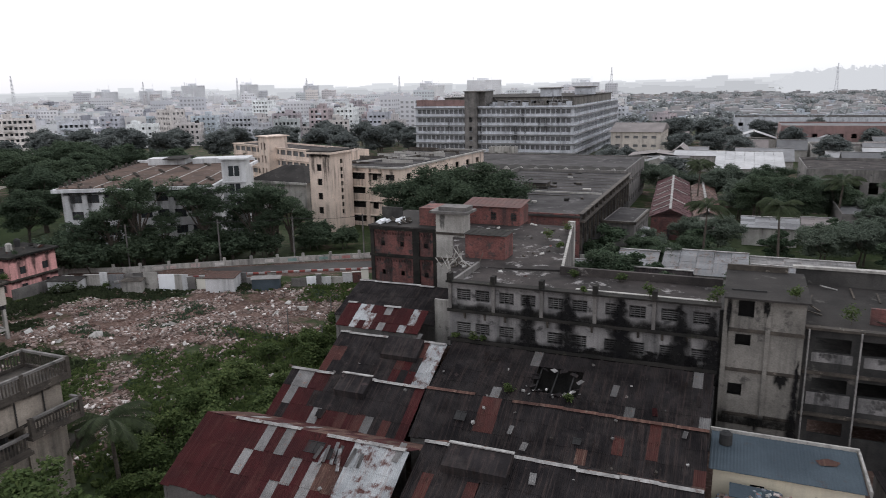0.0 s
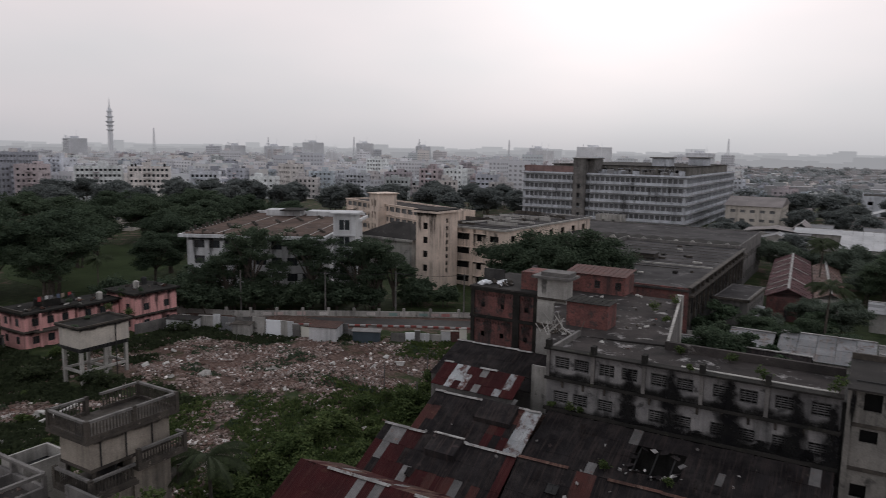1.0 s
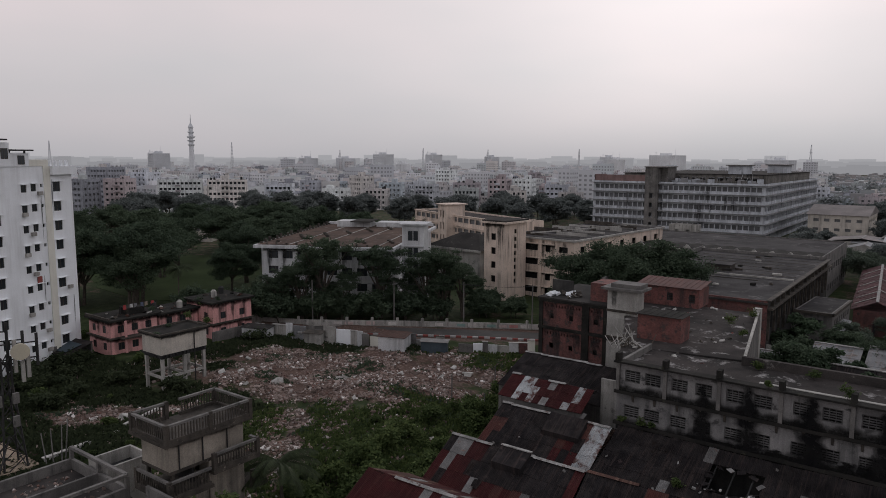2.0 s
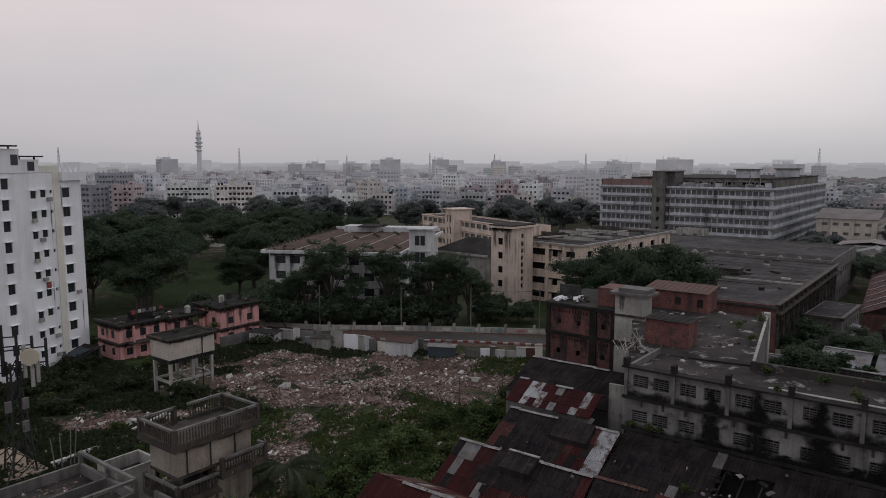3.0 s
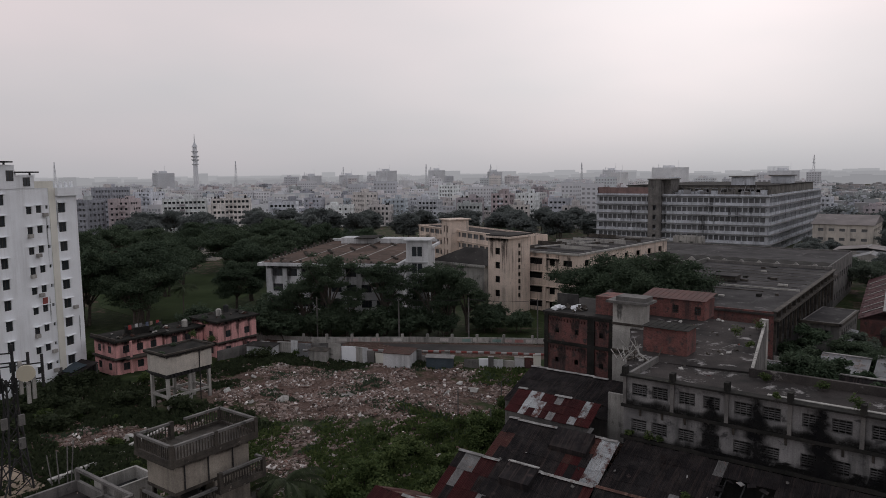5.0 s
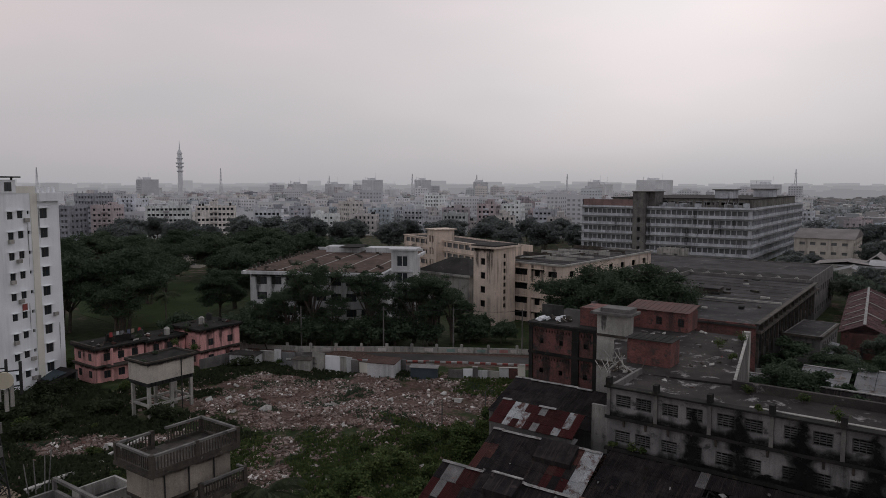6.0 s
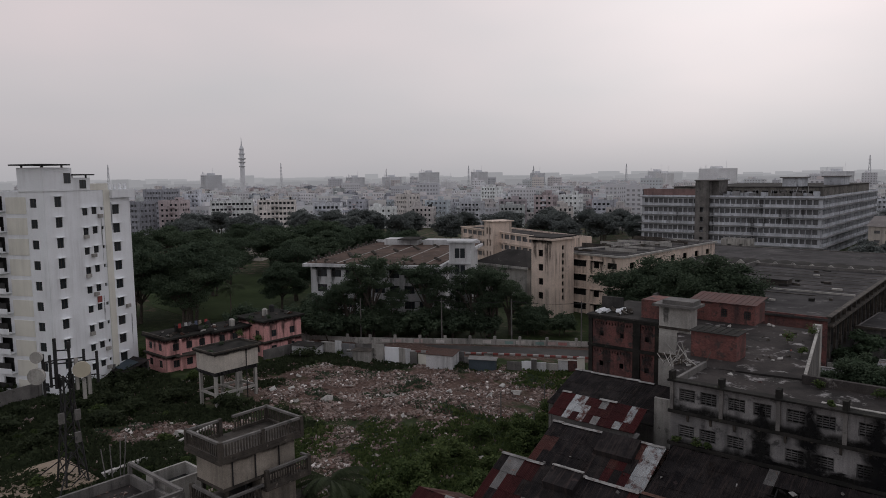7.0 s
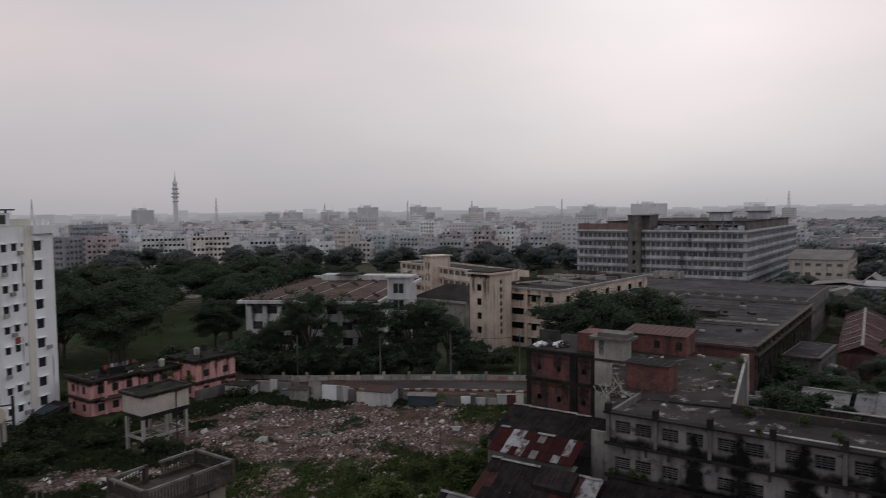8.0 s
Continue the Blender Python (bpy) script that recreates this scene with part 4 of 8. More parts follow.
shed("raised shed roof of red and zinc sheets", 6, -38.6, -29.0, (61.6, 64.6, 66.2), (7.1, 8.6, 8.0),
     tones(13, R_, [(-37.2, -34.6, 0, 1, "pale", 0.7), (-33.4, -32.6, 0, 1, "zinc", 0.5), (-31, -30, 0, 1, "pale", 0.4)]),
     tones(14, "dark", []))
shed("shed with a plain black roof", 7, -41.8, -29.2, (66.6, 73.0, 76.0), (6.4, 8.6, 7.4), tones(15, "dark", []), tones(16, "dark", []))
solid("roof_vent", Mesh().slab([(-30.6, 56.6, 6.2), (-26.8, 56.6, 6.2), (-26.8, 58.4, 7.1), (-30.6, 58.4, 7.1)], [(-30.6, 56.5, 6.75), (-26.8, 56.5, 6.75), (-26.8, 58.5, 7.9), (-30.6, 58.5, 7.9)]), M_bitumen, "raised black roof vent with a pale edge", "roof vent")
solid("wall_panel", Mesh().box(-28.9, -25.2, 66.0, 66.3, 4.5, 9.6), M_palecon, "pale rendered wall beside the sheds", "wall")

# blue-roofed house
bh = thing("blue_roof_house", pose(-0.4, 47.6, 0), "small cream house with a blue-grey sheet roof", "house")
hh = [(6.4, 7.4, 3.6, 4.7), (7.9, 8.9, 3.6, 4.7), (2.4, 3.3, 2.6, 4.8)]
part("front_wall", Mesh().wall((0.2, 0.3), (1, 0), 9.2, 0, 5.6, 0.2, hh), M_cream, bh)
part("side_wall", Mesh().wall((9.4, 0.5), (0, 1), 4.6, 0, 5.6, 0.2), M_cream, bh)
part("side_wall", Mesh().wall((0.2, 5.1), (0, -1), 4.6, 0, 5.6, 0.2), M_cream, bh)
part("rear_wall", Mesh().wall((9.2, 5.1), (-1, 0), 8.8, 0, 5.6, 0.2), M_cream, bh)
part("interior", Mesh().box(0.5, 9.1, 2.0, 2.1, 0, 5.5), M_unlit, bh)
bs = sheet_mesh(4).data("roof_sheet", M_blue)
for i in range(11):
    ob = part("roof_sheet", bs, None, bh, "blue-grey corrugated sheet")
    ob.matrix_basis = pose(-0.1 + i * 0.87, -0.15, 5.72 + 0.012 * (i % 2), 1.6, 0, 0)
    ob.scale = (0.9, 5.5, 0.6)
part("roof_stain", Mesh().add([(7.0, 2.6, 5.87), (8.0, 2.8, 5.88), (8.3, 3.4, 5.9), (7.5, 3.7, 5.91), (6.7, 3.2, 5.89)], [(0, 1, 2, 3, 4)]), M_brownsheet, bh, "rust-brown patch of cloth")
part("rear_kerb", Mesh().box(-0.2, 9.7, 5.4, 5.6, 5.2, 6.1), M_palecon, bh)
part("side_kerb", Mesh().box(9.6, 9.75, -0.1, 5.38, 5.6, 6.0), M_palecon, bh)
wt = thing("water_tank", pose(0.5, 51.2, 5.88), "round black plastic water tank", "water tank")
part("tank", Mesh().tube((0, 0, 0), (0, 0, 0.8), 0.45, 0.45, 16).tube((0, 0, 0.801), (0, 0, 1.0), 0.45, 0.2, 16), M_mould, wt)


# ---- generic storeyed block with real openings ----
def block(name, m, label, category, w, d, z1, mat, rows, cols, win=(1.2, 1.2), sill=0.9, floor=3.0, group="", roof_mat=None, parapet=0.7, margin=1.0, band=None, sides="fr", meshes=None, base=0.0, core=False, core_mat=None, band_mat=None):
    """A hollow block w by d, front at y 0; rows of openings on the sides asked for (f front, r right, l left)."""
    t = thing(name, m, label, category, group)
    cw = (w - 2 * margin) / cols

    def holes(length):
        n = max(1, round((length - 2 * margin) / cw))
        c = (length - 2 * margin) / n
        return [(margin + c * (i + 0.5) - win[0] / 2, margin + c * (i + 0.5) + win[0] / 2, base + floor * j + sill, base + floor * j + sill + win[1]) for i in range(n) for j in range(rows)]
    top = z1 + parapet
    hf = holes(w) if "f" in sides else []
    hr = holes(d) if "r" in sides else []
    hl = holes(d) if "l" in sides else []
    part("front_wall", Mesh().wall((0, 0), (1, 0), w, 0, top, 0.25, hf), mat, t)
    part("side_wall", Mesh().wall((w, 0.25), (0, 1), d - 0.25, 0, top, 0.25, hr), mat, t)
    part("side_wall", Mesh().wall((0, d), (0, -1), d - 0.25, 0, top, 0.25, hl), mat, t)
    part("rear_wall", Mesh().wall((w - 0.25, d), (-1, 0), w - 0.5, 0, top, 0.25), mat, t)
    part("roof", Mesh().box(0.25, w - 0.25, 0.25, d - 0.25, z1 - 0.2, z1), roof_mat or M_roofslab, t)
    for j in range(1, rows if not core else 1):
        part("floor_slab", Mesh().box(0.25, w - 0.25, 0.25, d - 0.25, base + floor * j - 0.2, base + floor * j), M_unlit, t)
    if core:
        # box behind the openings, its grey lifted for haze
        part("glazing", Mesh().box(0.5, w - 0.5, 0.5, d - 0.5, 0, z1 - 0.3), core_mat or M_hazeglass, t, "grey glazing toned for distance haze")
    if band:
        for j in range(1, rows + 1):
            z = base + floor * j - 0.15
            part("ledge", Mesh().box(-band, w + band, -band, -0.002, z, z + 0.2), band_mat or mat, t)
            if "r" in sides and rows > 5:
                part("ledge", Mesh().box(w + 0.002, w + band, 0.0, d, z, z + 0.2), band_mat or mat, t)
    if meshes:
        for a, b, c, e in hf:
            put_window(t, meshes, (a + b) / 2, 0.1, c)
        for a, b, c, e in hr:
            put_window(t, meshes, w - 0.1, 0.25 + (a + b) / 2, c, 90)
    return t


# ---- cleared lot: walls and road ----
def run_wall(name, label, pts, h, thick, mat, piers=0.0, pier_h=0.4, kind="structure", cat="wall"):
    t = thing(name, pose(0, 0, 0), label, cat, kind=kind)
    for (x0, y0), (x1, y1) in zip(pts[:-1], pts[1:]):
        L = math.hypot(x1 - x0, y1 - y0)
        part("wall_panel", Mesh().wall((x0, y0), (x1 - x0, y1 - y0), L, -0.5, h, thick), mat, t)
        if piers:
            n = max(1, int(L / piers))
            for i in range(n):
                k = (i + 0.5) / n
                x, y = x0 + (x1 - x0) * k, y0 + (y1 - y0) * k
                part("pier", Mesh().box(x - 0.2, x + 0.2, y - 0.2 + thick / 2, y + 0.2 + thick / 2, -0.5, h + pier_h), mat, t)
    return t


lot = thing("wall_lot", pose(0, 0, 0), "patched wall of whitewashed, brick and sheet panels along the cleared lot", "wall", kind="structure")
lot_line = [(-106, 77.5), (-101, 79.6), (-89, 84.4), (-75, 88.6), (-64, 94.2), (-55, 99.0)]
rnd = random.Random(3)
for (x0, y0), (x1, y1) in zip(lot_line[:-1], lot_line[1:]):
    L = math.hypot(x1 - x0, y1 - y0)
    s_ = 0.0
    while s_ < L - 0.3:
        w = min(rnd.uniform(0.7, 2.8), L - s_)
        if rnd.random() < 0.9:
            ux, uy = (x1 - x0) / L, (y1 - y0) / L
            h = rnd.choice((1.4, 1.9, 2.1, 2.3, 2.4, 2.7)) + rnd.uniform(-0.15, 0.15)
            off = rnd.uniform(-0.35, 0.35)
            mt = rnd.choice((M_white, M_school, M_school, M_offwhite, M_palecon, M_palecon, M_concrete, M_concrete, M_zinc, M_zincpale, M_brickdark))
            px, py = x0 + ux * s_ - uy * off, y0 + uy * s_ + ux * off
            hole = [(w * 0.3, w * 0.7, 0.9, 1.5)] if w > 1.6 and h > 2 and rnd.random() < 0.35 else []
            q = part("wall_panel", Mesh().wall((0, 0), (1, 0), w - 0.02, -0.8, h, 0.2, hole), mt, lot)
            q.matrix_basis = pose(px, py, 0, rnd.uniform(-4, 3), rnd.uniform(-1.5, 1.5), math.degrees(math.atan2(uy, ux)) + rnd.uniform(-5, 5))
            if rnd.random() < 0.5:
                c = part("coping", Mesh().box(-0.05, w, -0.12, 0.32, h, h + 0.1), rnd.choice((M_ledge, M_palecon)), q)
        s_ += w
run_wall("wall_road", "long dirty white boundary wall with square piers", [(-112, 85.5), (-100, 91), (-84, 102), (-72, 109.5), (-58, 117.5)], 1.05, 0.25, M_palecon, 4.2, 0.6)
road = Mesh()
rp = [(-112, 80), (-100, 86.5), (-84, 97), (-70, 105), (-56, 112), (-40, 119)]
for (x0, y0), (x1, y1) in zip(rp[:-1], rp[1:]):
    road.quad((x0 + 1.6, y0 - 2.6, 0.05), (x1 + 1.6, y1 - 2.6, 0.05), (x1 - 1.6, y1 + 2.6, 0.05), (x0 - 1.6, y0 + 2.6, 0.05))
solid("road", road, M_road, "narrow dusty asphalt lane", "road", kind="structure")
kerb = thing("kerb", pose(0, 0, 0), "kerb painted in red and white blocks", "kerb", kind="structure")
kx = Mesh().box(0, 0.98, -0.18, 0.18, 0, 0.33)
kmesh = (kx.data("kerb_stone", M_red), kx.data("kerb_stone", M_kerbwhite))
kn = 0
for (x0, y0), (x1, y1) in zip(rp[1:-1], rp[2:]):
    L = math.hypot(x1 - x0, y1 - y0)
    a = math.degrees(math.atan2(y1 - y0, x1 - x0))
    for i in range(int(L)):
        kn += 1
        part("kerb_stone", kmesh[kn % 2], None, kerb, m=pose(x0 + 1.5 + (x1 - x0) * i / L, y0 - 2.4 + (y1 - y0) * i / L, 0, 0, 0, a))


def hut(x, y, rz, w, d, h, mat, label, roof=None):
    t = thing("hut", pose(x, y, -0.2, 0, 0, rz), label, "hut", "huts along the lot wall")
    part("shell", Mesh().wall((0, 0), (1, 0), w, 0, h, 0.15).wall((w, 0.15), (0, 1), d - 0.15, 0, h, 0.15).wall((0, d), (0, -1), d - 0.15, 0, h, 0.15).wall((w - 0.15, d), (-1, 0), w - 0.3, 0, h, 0.15), mat, t)
    part("roof", Mesh().slab([(-0.2, -0.2, h), (w + 0.2, -0.2, h), (w + 0.2, d + 0.2, h + 0.2), (-0.2, d + 0.2, h + 0.2)], [(-0.2, -0.2, h + 0.08), (w + 0.2, -0.2, h + 0.08), (w + 0.2, d + 0.2, h + 0.28), (-0.2, d + 0.2, h + 0.28)]), roof or M_greyroof, t)


hut(-76.6, 84.8, 20, 4.6, 3.4, 2.9, M_school, "small whitewashed hut with a rusty sloping roof", M_brownsheet)
hut(-101.6, 76.6, 20, 5.2, 2.2, 2.3, M_school, "low whitewashed shelter beside the wall", M_roofdark)
hut(-70.6, 88.6, 26, 4.4, 1.2, 2.2, M_blue, "sheet metal shelter in faded blue-grey", M_zinc)
hut(-91.0, 81.6, 22, 3.2, 1.4, 1.9, M_palecon, "low broken concrete shelter", M_ledge)
hut(-46.0, 79.0, 10, 4.2, 4.0, 3.4, M_palecon, "small pale shed beside the brick block")


# ---- stair tower of the near house, with baluster railings ----
BALUSTER = Mesh().tube((0, 0, 0), (0, 0, 0.35), 0.045, 0.065, 6).tube((0, 0, 0.35), (0, 0, 0.99), 0.065, 0.038, 6).data("baluster", M_ledge)


def railing(parent, p, q, z, h=1.35, step=0.26):
    (x0, y0), (x1, y1) = p, q
    L = math.hypot(x1 - x0, y1 - y0)
    part("top_rail", Mesh().beam((x0, y0, z + h), (x1, y1, z + h), 0.26, 0.18), M_concrete, parent)
    part("bottom_rail", Mesh().beam((x0, y0, z + 0.14), (x1, y1, z + 0.14), 0.24, 0.26), M_ledge, parent)
    n = int(L / step)
    for i in range(1, n):
        k = i / n
        part("baluster", BALUSTER, None, parent, m=pose(x0 + (x1 - x0) * k, y0 + (y1 - y0) * k, z + 0.27))
    for k in ((0.0, 0.5) if L > 5 else (0.0,)):
        x, y = x0 + (x1 - x0) * k, y0 + (y1 - y0) * k
        part("newel", Mesh().box(x - 0.16, x + 0.16, y - 0.16, y + 0.16, z, z + h + 0.12), M_ledge, parent)


nt = thing("house_stair_tower", pose(-51.6, 28.2, 0), "buff rendered stair tower with dark concrete baluster railings", "building")
part("shaft", Mesh().wall((0.4, 0.5), (1, 0), 3.8, 8.0, 10.2, 0.25).wall((4.2, 0.75), (0, 1), 6.6, 8.0, 10.2, 0.25).wall((0.4, 7.35), (0, -1), 6.6, 8.0, 10.2, 0.25).wall((3.95, 7.35), (-1, 0), 3.3, 8.0, 10.2, 0.25), M_buff, nt)
part("floor_slab", Mesh().box(0.36, 4.24, 0.46, 7.39, 7.75, 7.997), M_ledge, nt)
part("lower_shaft", Mesh().wall((0.6, 4.0), (1, 0), 3.6, 0, 7.75, 0.25, [(1.2, 2.2, 6.3, 7.6)]).wall((4.2, 4.25), (0, 1), 3.1, 0, 7.75, 0.25).wall((0.6, 7.35), (0, -1), 3.1, 0, 7.75, 0.25).wall((3.95, 7.35), (-1, 0), 3.1, 0, 7.75, 0.25), M_buff, nt)
part("foot", Mesh().box(0.8, 4.0, 0.8, 3.99, 0, 6.05), M_buff, nt)
part("post", Mesh().box(0.6, 0.85, 0.7, 0.95, 6.3, 7.75), M_ledge, nt)
part("post", Mesh().box(3.9, 4.15, 0.7, 0.95, 6.3, 7.75), M_ledge, nt)
part("roof_slab", Mesh().box(-0.4, 4.75, -0.1, 7.95, 10.2, 10.5), M_ledge, nt, "dark stained overhanging slab")
for a, b in (((-0.2, 0.1), (4.6, 0.1)), ((4.6, 0.1), (4.6, 7.8)), ((4.6, 7.8), (-0.2, 7.8)), ((-0.2, 7.8), (-0.2, 4.3)), ((-0.2, 3.1), (-0.2, 0.1))):
    railing(nt, a, b, 10.5)
part("balcony_slab", Mesh().box(4.21, 5.4, 3.6, 8.1, 7.0, 7.25), M_ledge, nt)
railing(nt, (5.25, 3.75), (5.25, 7.95), 7.25)
railing(nt, (5.25, 7.95), (4.3, 7.95), 7.25)
part("lower_balcony_slab", Mesh().box(0.6, 5.4, -0.35, 3.58, 6.05, 6.3), M_ledge, nt)
railing(nt, (0.75, -0.2), (5.25, -0.2), 6.3)
railing(nt, (5.25, -0.2), (5.25, 3.4), 6.3)
part("rear_balcony_slab", Mesh().box(2.0, 5.2, 7.36, 9.0, 4.3, 4.5), M_ledge, nt)
railing(nt, (5.1, 7.5), (5.1, 8.9), 4.5)
damp_under(nt, 361, 6.5, 0.5, 4.225, 7.3, 10.2, 90)
damp_under(nt, 362, 3.7, 0.5, 4.15, 0.48, 10.2)
for y in (1.3, 3.4, 5.7):
    part("drainpipe", Mesh().tube((4.29, y, 8.0), (4.29, y, 10.2), 0.06, 0.06), M_metal, nt)
part("interior", Mesh().box(0.7, 3.9, 2.6, 2.8, 6.3, 7.74), M_unlit, nt)

# landing before the tower
sl = thing("stair_landing", pose(-48.3, 24.6, 0), "pale concrete landing with low parapets beside the tower", "landing")
part("base", Mesh().box(0, 3.9, 0, 2.6, 0, 5.9), M_concrete, sl)
part("parapet", Mesh().box(0, 3.9, 2.604, 2.85, 0, 7.25), M_concrete, sl)
part("parapet", Mesh().box(3.65, 3.9, 0, 2.6, 5.903, 7.2), M_concrete, sl)

# unfinished house roof with open concrete frame
nh = thing("near_house", pose(-61.5, 18, 0), "grey concrete house with an open roof frame and bare parapets", "house")
part("shell", Mesh().box(0, 9.2, 0, 10, 0, 4.6), M_concrete, nh)
part("roof", Mesh().box(-0.2, 9.4, -0.2, 10.2, 4.6, 4.8), M_roofslab, nh)
for b in ((-0.1, 9.3, 9.8, 10.1), (-0.1, 0.2, 0, 9.8), (9.0, 9.3, 0, 9.8), (4.6, 4.85, 0, 9.8)):
    part("parapet", Mesh().box(*b, 4.8, 5.7), M_concrete, nh)
for x, y in ((0.05, 9.95), (9.15, 9.95), (9.15, 4.5), (9.15, 0.5), (4.7, 9.95)):
    part("post", Mesh().box(x - 0.15, x + 0.15, y - 0.15, y + 0.15, 5.7, 6.6), M_concrete, nh)
for p, q in (((0.05, 9.95, 6.7), (9.15, 9.95, 6.7)), ((9.15, 9.95, 6.7), (9.15, 0.5, 6.7))):
    part("beam", Mesh().beam(p, q, 0.3, 0.25), M_concrete, nh)
ct = thing("roof_water_tank", pose(-59.1, 28.25, 0), "open grey concrete water tank", "water tank")
for b in ((0, 3.3, 0, 0.22), (0, 3.3, 3.6, 3.82), (0, 0.22, 0.22, 3.6), (3.08, 3.3, 0.22, 3.6)):
    part("tank_wall", Mesh().box(*b, 0, 6.2), M_palecon, ct)
part("tank_floor", Mesh().box(0.22, 3.08, 0.22, 3.6, 4.9, 5.1), M_mould, ct)

# ---- water tank on concrete legs ----
wk = thing("elevated_water_tank", pose(-91.6, 52.0, 0), "pale concrete water tank on braced concrete legs", "water tank")
part("tank", Mesh().box(0.15, 4.75, 0.15, 7.35, 5.0, 7.62), M_buffpale, wk)
part("roof_slab", Mesh().box(-0.25, 5.15, -0.25, 7.75, 7.62, 7.8), M_blackroof, wk, "dark mossy overhanging slab")
for b in ((-0.25, 5.15, -0.25, 0.0), (-0.25, 5.15, 7.5, 7.75), (-0.25, 0.0, 0.0, 7.5), (4.9, 5.15, 0.0, 7.5)):
    part("rim", Mesh().box(*b, 7.803, 8.02), M_ledge, wk, "dark weathered rim")
for i in range(26):
    k = i % 13
    x, y = (0.3 + k * 0.36, 0.1) if i < 13 else (4.8, 0.3 + k * 0.55)
    d = 0.12 + 0.3 * ((k * 7) % 5) / 5
    part("broken_edge", Mesh().box(x - 0.2, x + 0.2, y - 0.12, y + 0.12, 4.98 - d, 4.99), M_mould, wk)
damp_under(wk, 31, 4.5, 0.4, 4.7, 0.135, 7.6)
damp_under(wk, 32, 7.1, 0.45, 4.77, 7.3, 7.6, 90)
stain_on(wk, 33, 0.5, 1.4, 4.775, 5.4, 7.6, 90)
part("tank_base", Mesh().box(0.3, 4.6, 0.3, 7.2, 4.4, 4.97), M_mould, wk)
for x in (0.5, 4.4):
    for y in (0.5, 3.9, 7.0):
        part("leg", Mesh().box(x - 0.2, x + 0.2, y - 0.2, y + 0.2, -0.8, 4.4), M_palecon, wk)
for p, q in (((0.7, 0.5, 1.7), (4.2, 0.5, 1.7)), ((4.4, 0.7, 1.7), (4.4, 6.8, 1.7)), ((0.7, 7.0, 1.7), (4.2, 7.0, 1.7)), ((0.5, 0.7, 1.7), (0.5, 6.8, 1.7)), ((0.7, 3.9, 1.7), (4.2, 3.9, 1.7))):
    part("brace", Mesh().beam(p, q, 0.28, 0.32), M_palecon, wk)
part("inlet_pipe", Mesh().tube((4.95, 5.2, 0), (4.95, 5.2, 7.9), 0.08, 0.08), M_metal, wk)

# ---- pink house ----
pk = thing("pink_house", pose(-115.5, 56.7, 0), "two-storey pink house with black-stained flat roofs and ledges", "house")
W2 = window_meshes(1.1, 1.2, M_ledge)


def pink_box(x0, x1, y0, y1, z1, wins_f=(), wins_r=()):
    w, d = x1 - x0, y1 - y0
    hf = [(a - 0.55, a + 0.55, z, z + 1.2) for a in wins_f for z in (0.8, 3.6) if z + 1.4 < z1]
    hr = [(a - 0.55, a + 0.55, z, z + 1.2) for a in wins_r for z in (0.8, 3.6) if z + 1.4 < z1]
    part("wall", Mesh().wall((x0, y0), (1, 0), w, 0, z1, 0.2, hf), M_pink, pk)
    part("wall", Mesh().wall((x1, y0 + 0.2), (0, 1), d - 0.2, 0, z1, 0.2, hr), M_pink, pk)
    part("wall", Mesh().wall((x0, y1), (0, -1), d - 0.2, 0, z1, 0.2), M_pink, pk)
    part("wall", Mesh().wall((x1 - 0.2, y1), (-1, 0), w - 0.4, 0, z1, 0.2), M_pink, pk)
    part("roof", Mesh().box(x0 - 0.5, x1 + 0.5, y0 - 0.5, y1 + 0.5, z1, z1 + 0.3), M_blackroof, pk, "black stained roof slab")
    damp_under(pk, int(w * 7 + d), w, 0.9, x1, y0 - 0.015, z1)
    damp_under(pk, int(w * 5 + d), d, 1.0, x1 + 0.015, y1, z1, 90)
    damp_under(pk, int(w * 3 + d), w, 0.8, x1, y0 - 0.015, 2.75)
    damp_under(pk, int(w * 2 + d), d, 0.8, x1 + 0.015, y1, 2.75, 90)
    for i in range(3):
        stain_on(pk, 200 + i + int(w * 3), 1.2, 3.4, x1 + 0.02, y0 + d * (0.2 + 0.3 * i), z1 - 0.1, 90)
    stain_on(pk, 220 + int(w * 3), 1.0, 3.0, x0 + w * 0.45, y0 - 0.02, z1 - 0.1)
    part("ledge", Mesh().box(x0 - 0.35, x1 + 0.35, y0 - 0.35, y1 + 0.35, 2.75, 3.0), M_ledge, pk)
    part("room_core", Mesh().box(x0 + 1.0, x1 - 1.0, y0 + 1.0, y1 - 1.0, 0, z1 - 0.05), M_unlit, pk)
    for a, b, z, _ in hf:
        put_window(pk, W2, x0 + (a + b) / 2, y0 + 0.08, z)
    for a, b, z, _ in hr:
        put_window(pk, W2, x1 - 0.08, y0 + 0.2 + (a + b) / 2, z, 90)


pink_box(0, 6.7, 0, 8.2, 5.6, (1.6, 4.8), (1.6, 4.0, 6.4))
pink_box(1.2, 7.0, 8.5, 15.8, 5.4, (), (1.6, 4.2))
pink_box(3.4, 11.0, 16.1, 24.4, 6.5, (5.6,), (2.0, 6.0))
part("boundary_wall", Mesh().wall((12.4, 15.0), (0, 1), 10.0, -0.5, 1.9, 0.25), M_concrete, pk)
part("porch_post", Mesh().box(7.4, 7.7, 2.0, 2.3, 0, 5.6), M_pink, pk)
part("porch_slab", Mesh().box(6.95, 8.2, 1.2, 5.4, 2.75, 2.95), M_ledge, pk)
part("parapet", Mesh().box(-0.4, 7.1, -0.4, -0.15, 5.9, 6.3), M_ledge, pk)
part("roof_room", Mesh().box(2.4, 5.0, 4.0, 7.0, 5.9, 7.0), M_blackroof, pk)

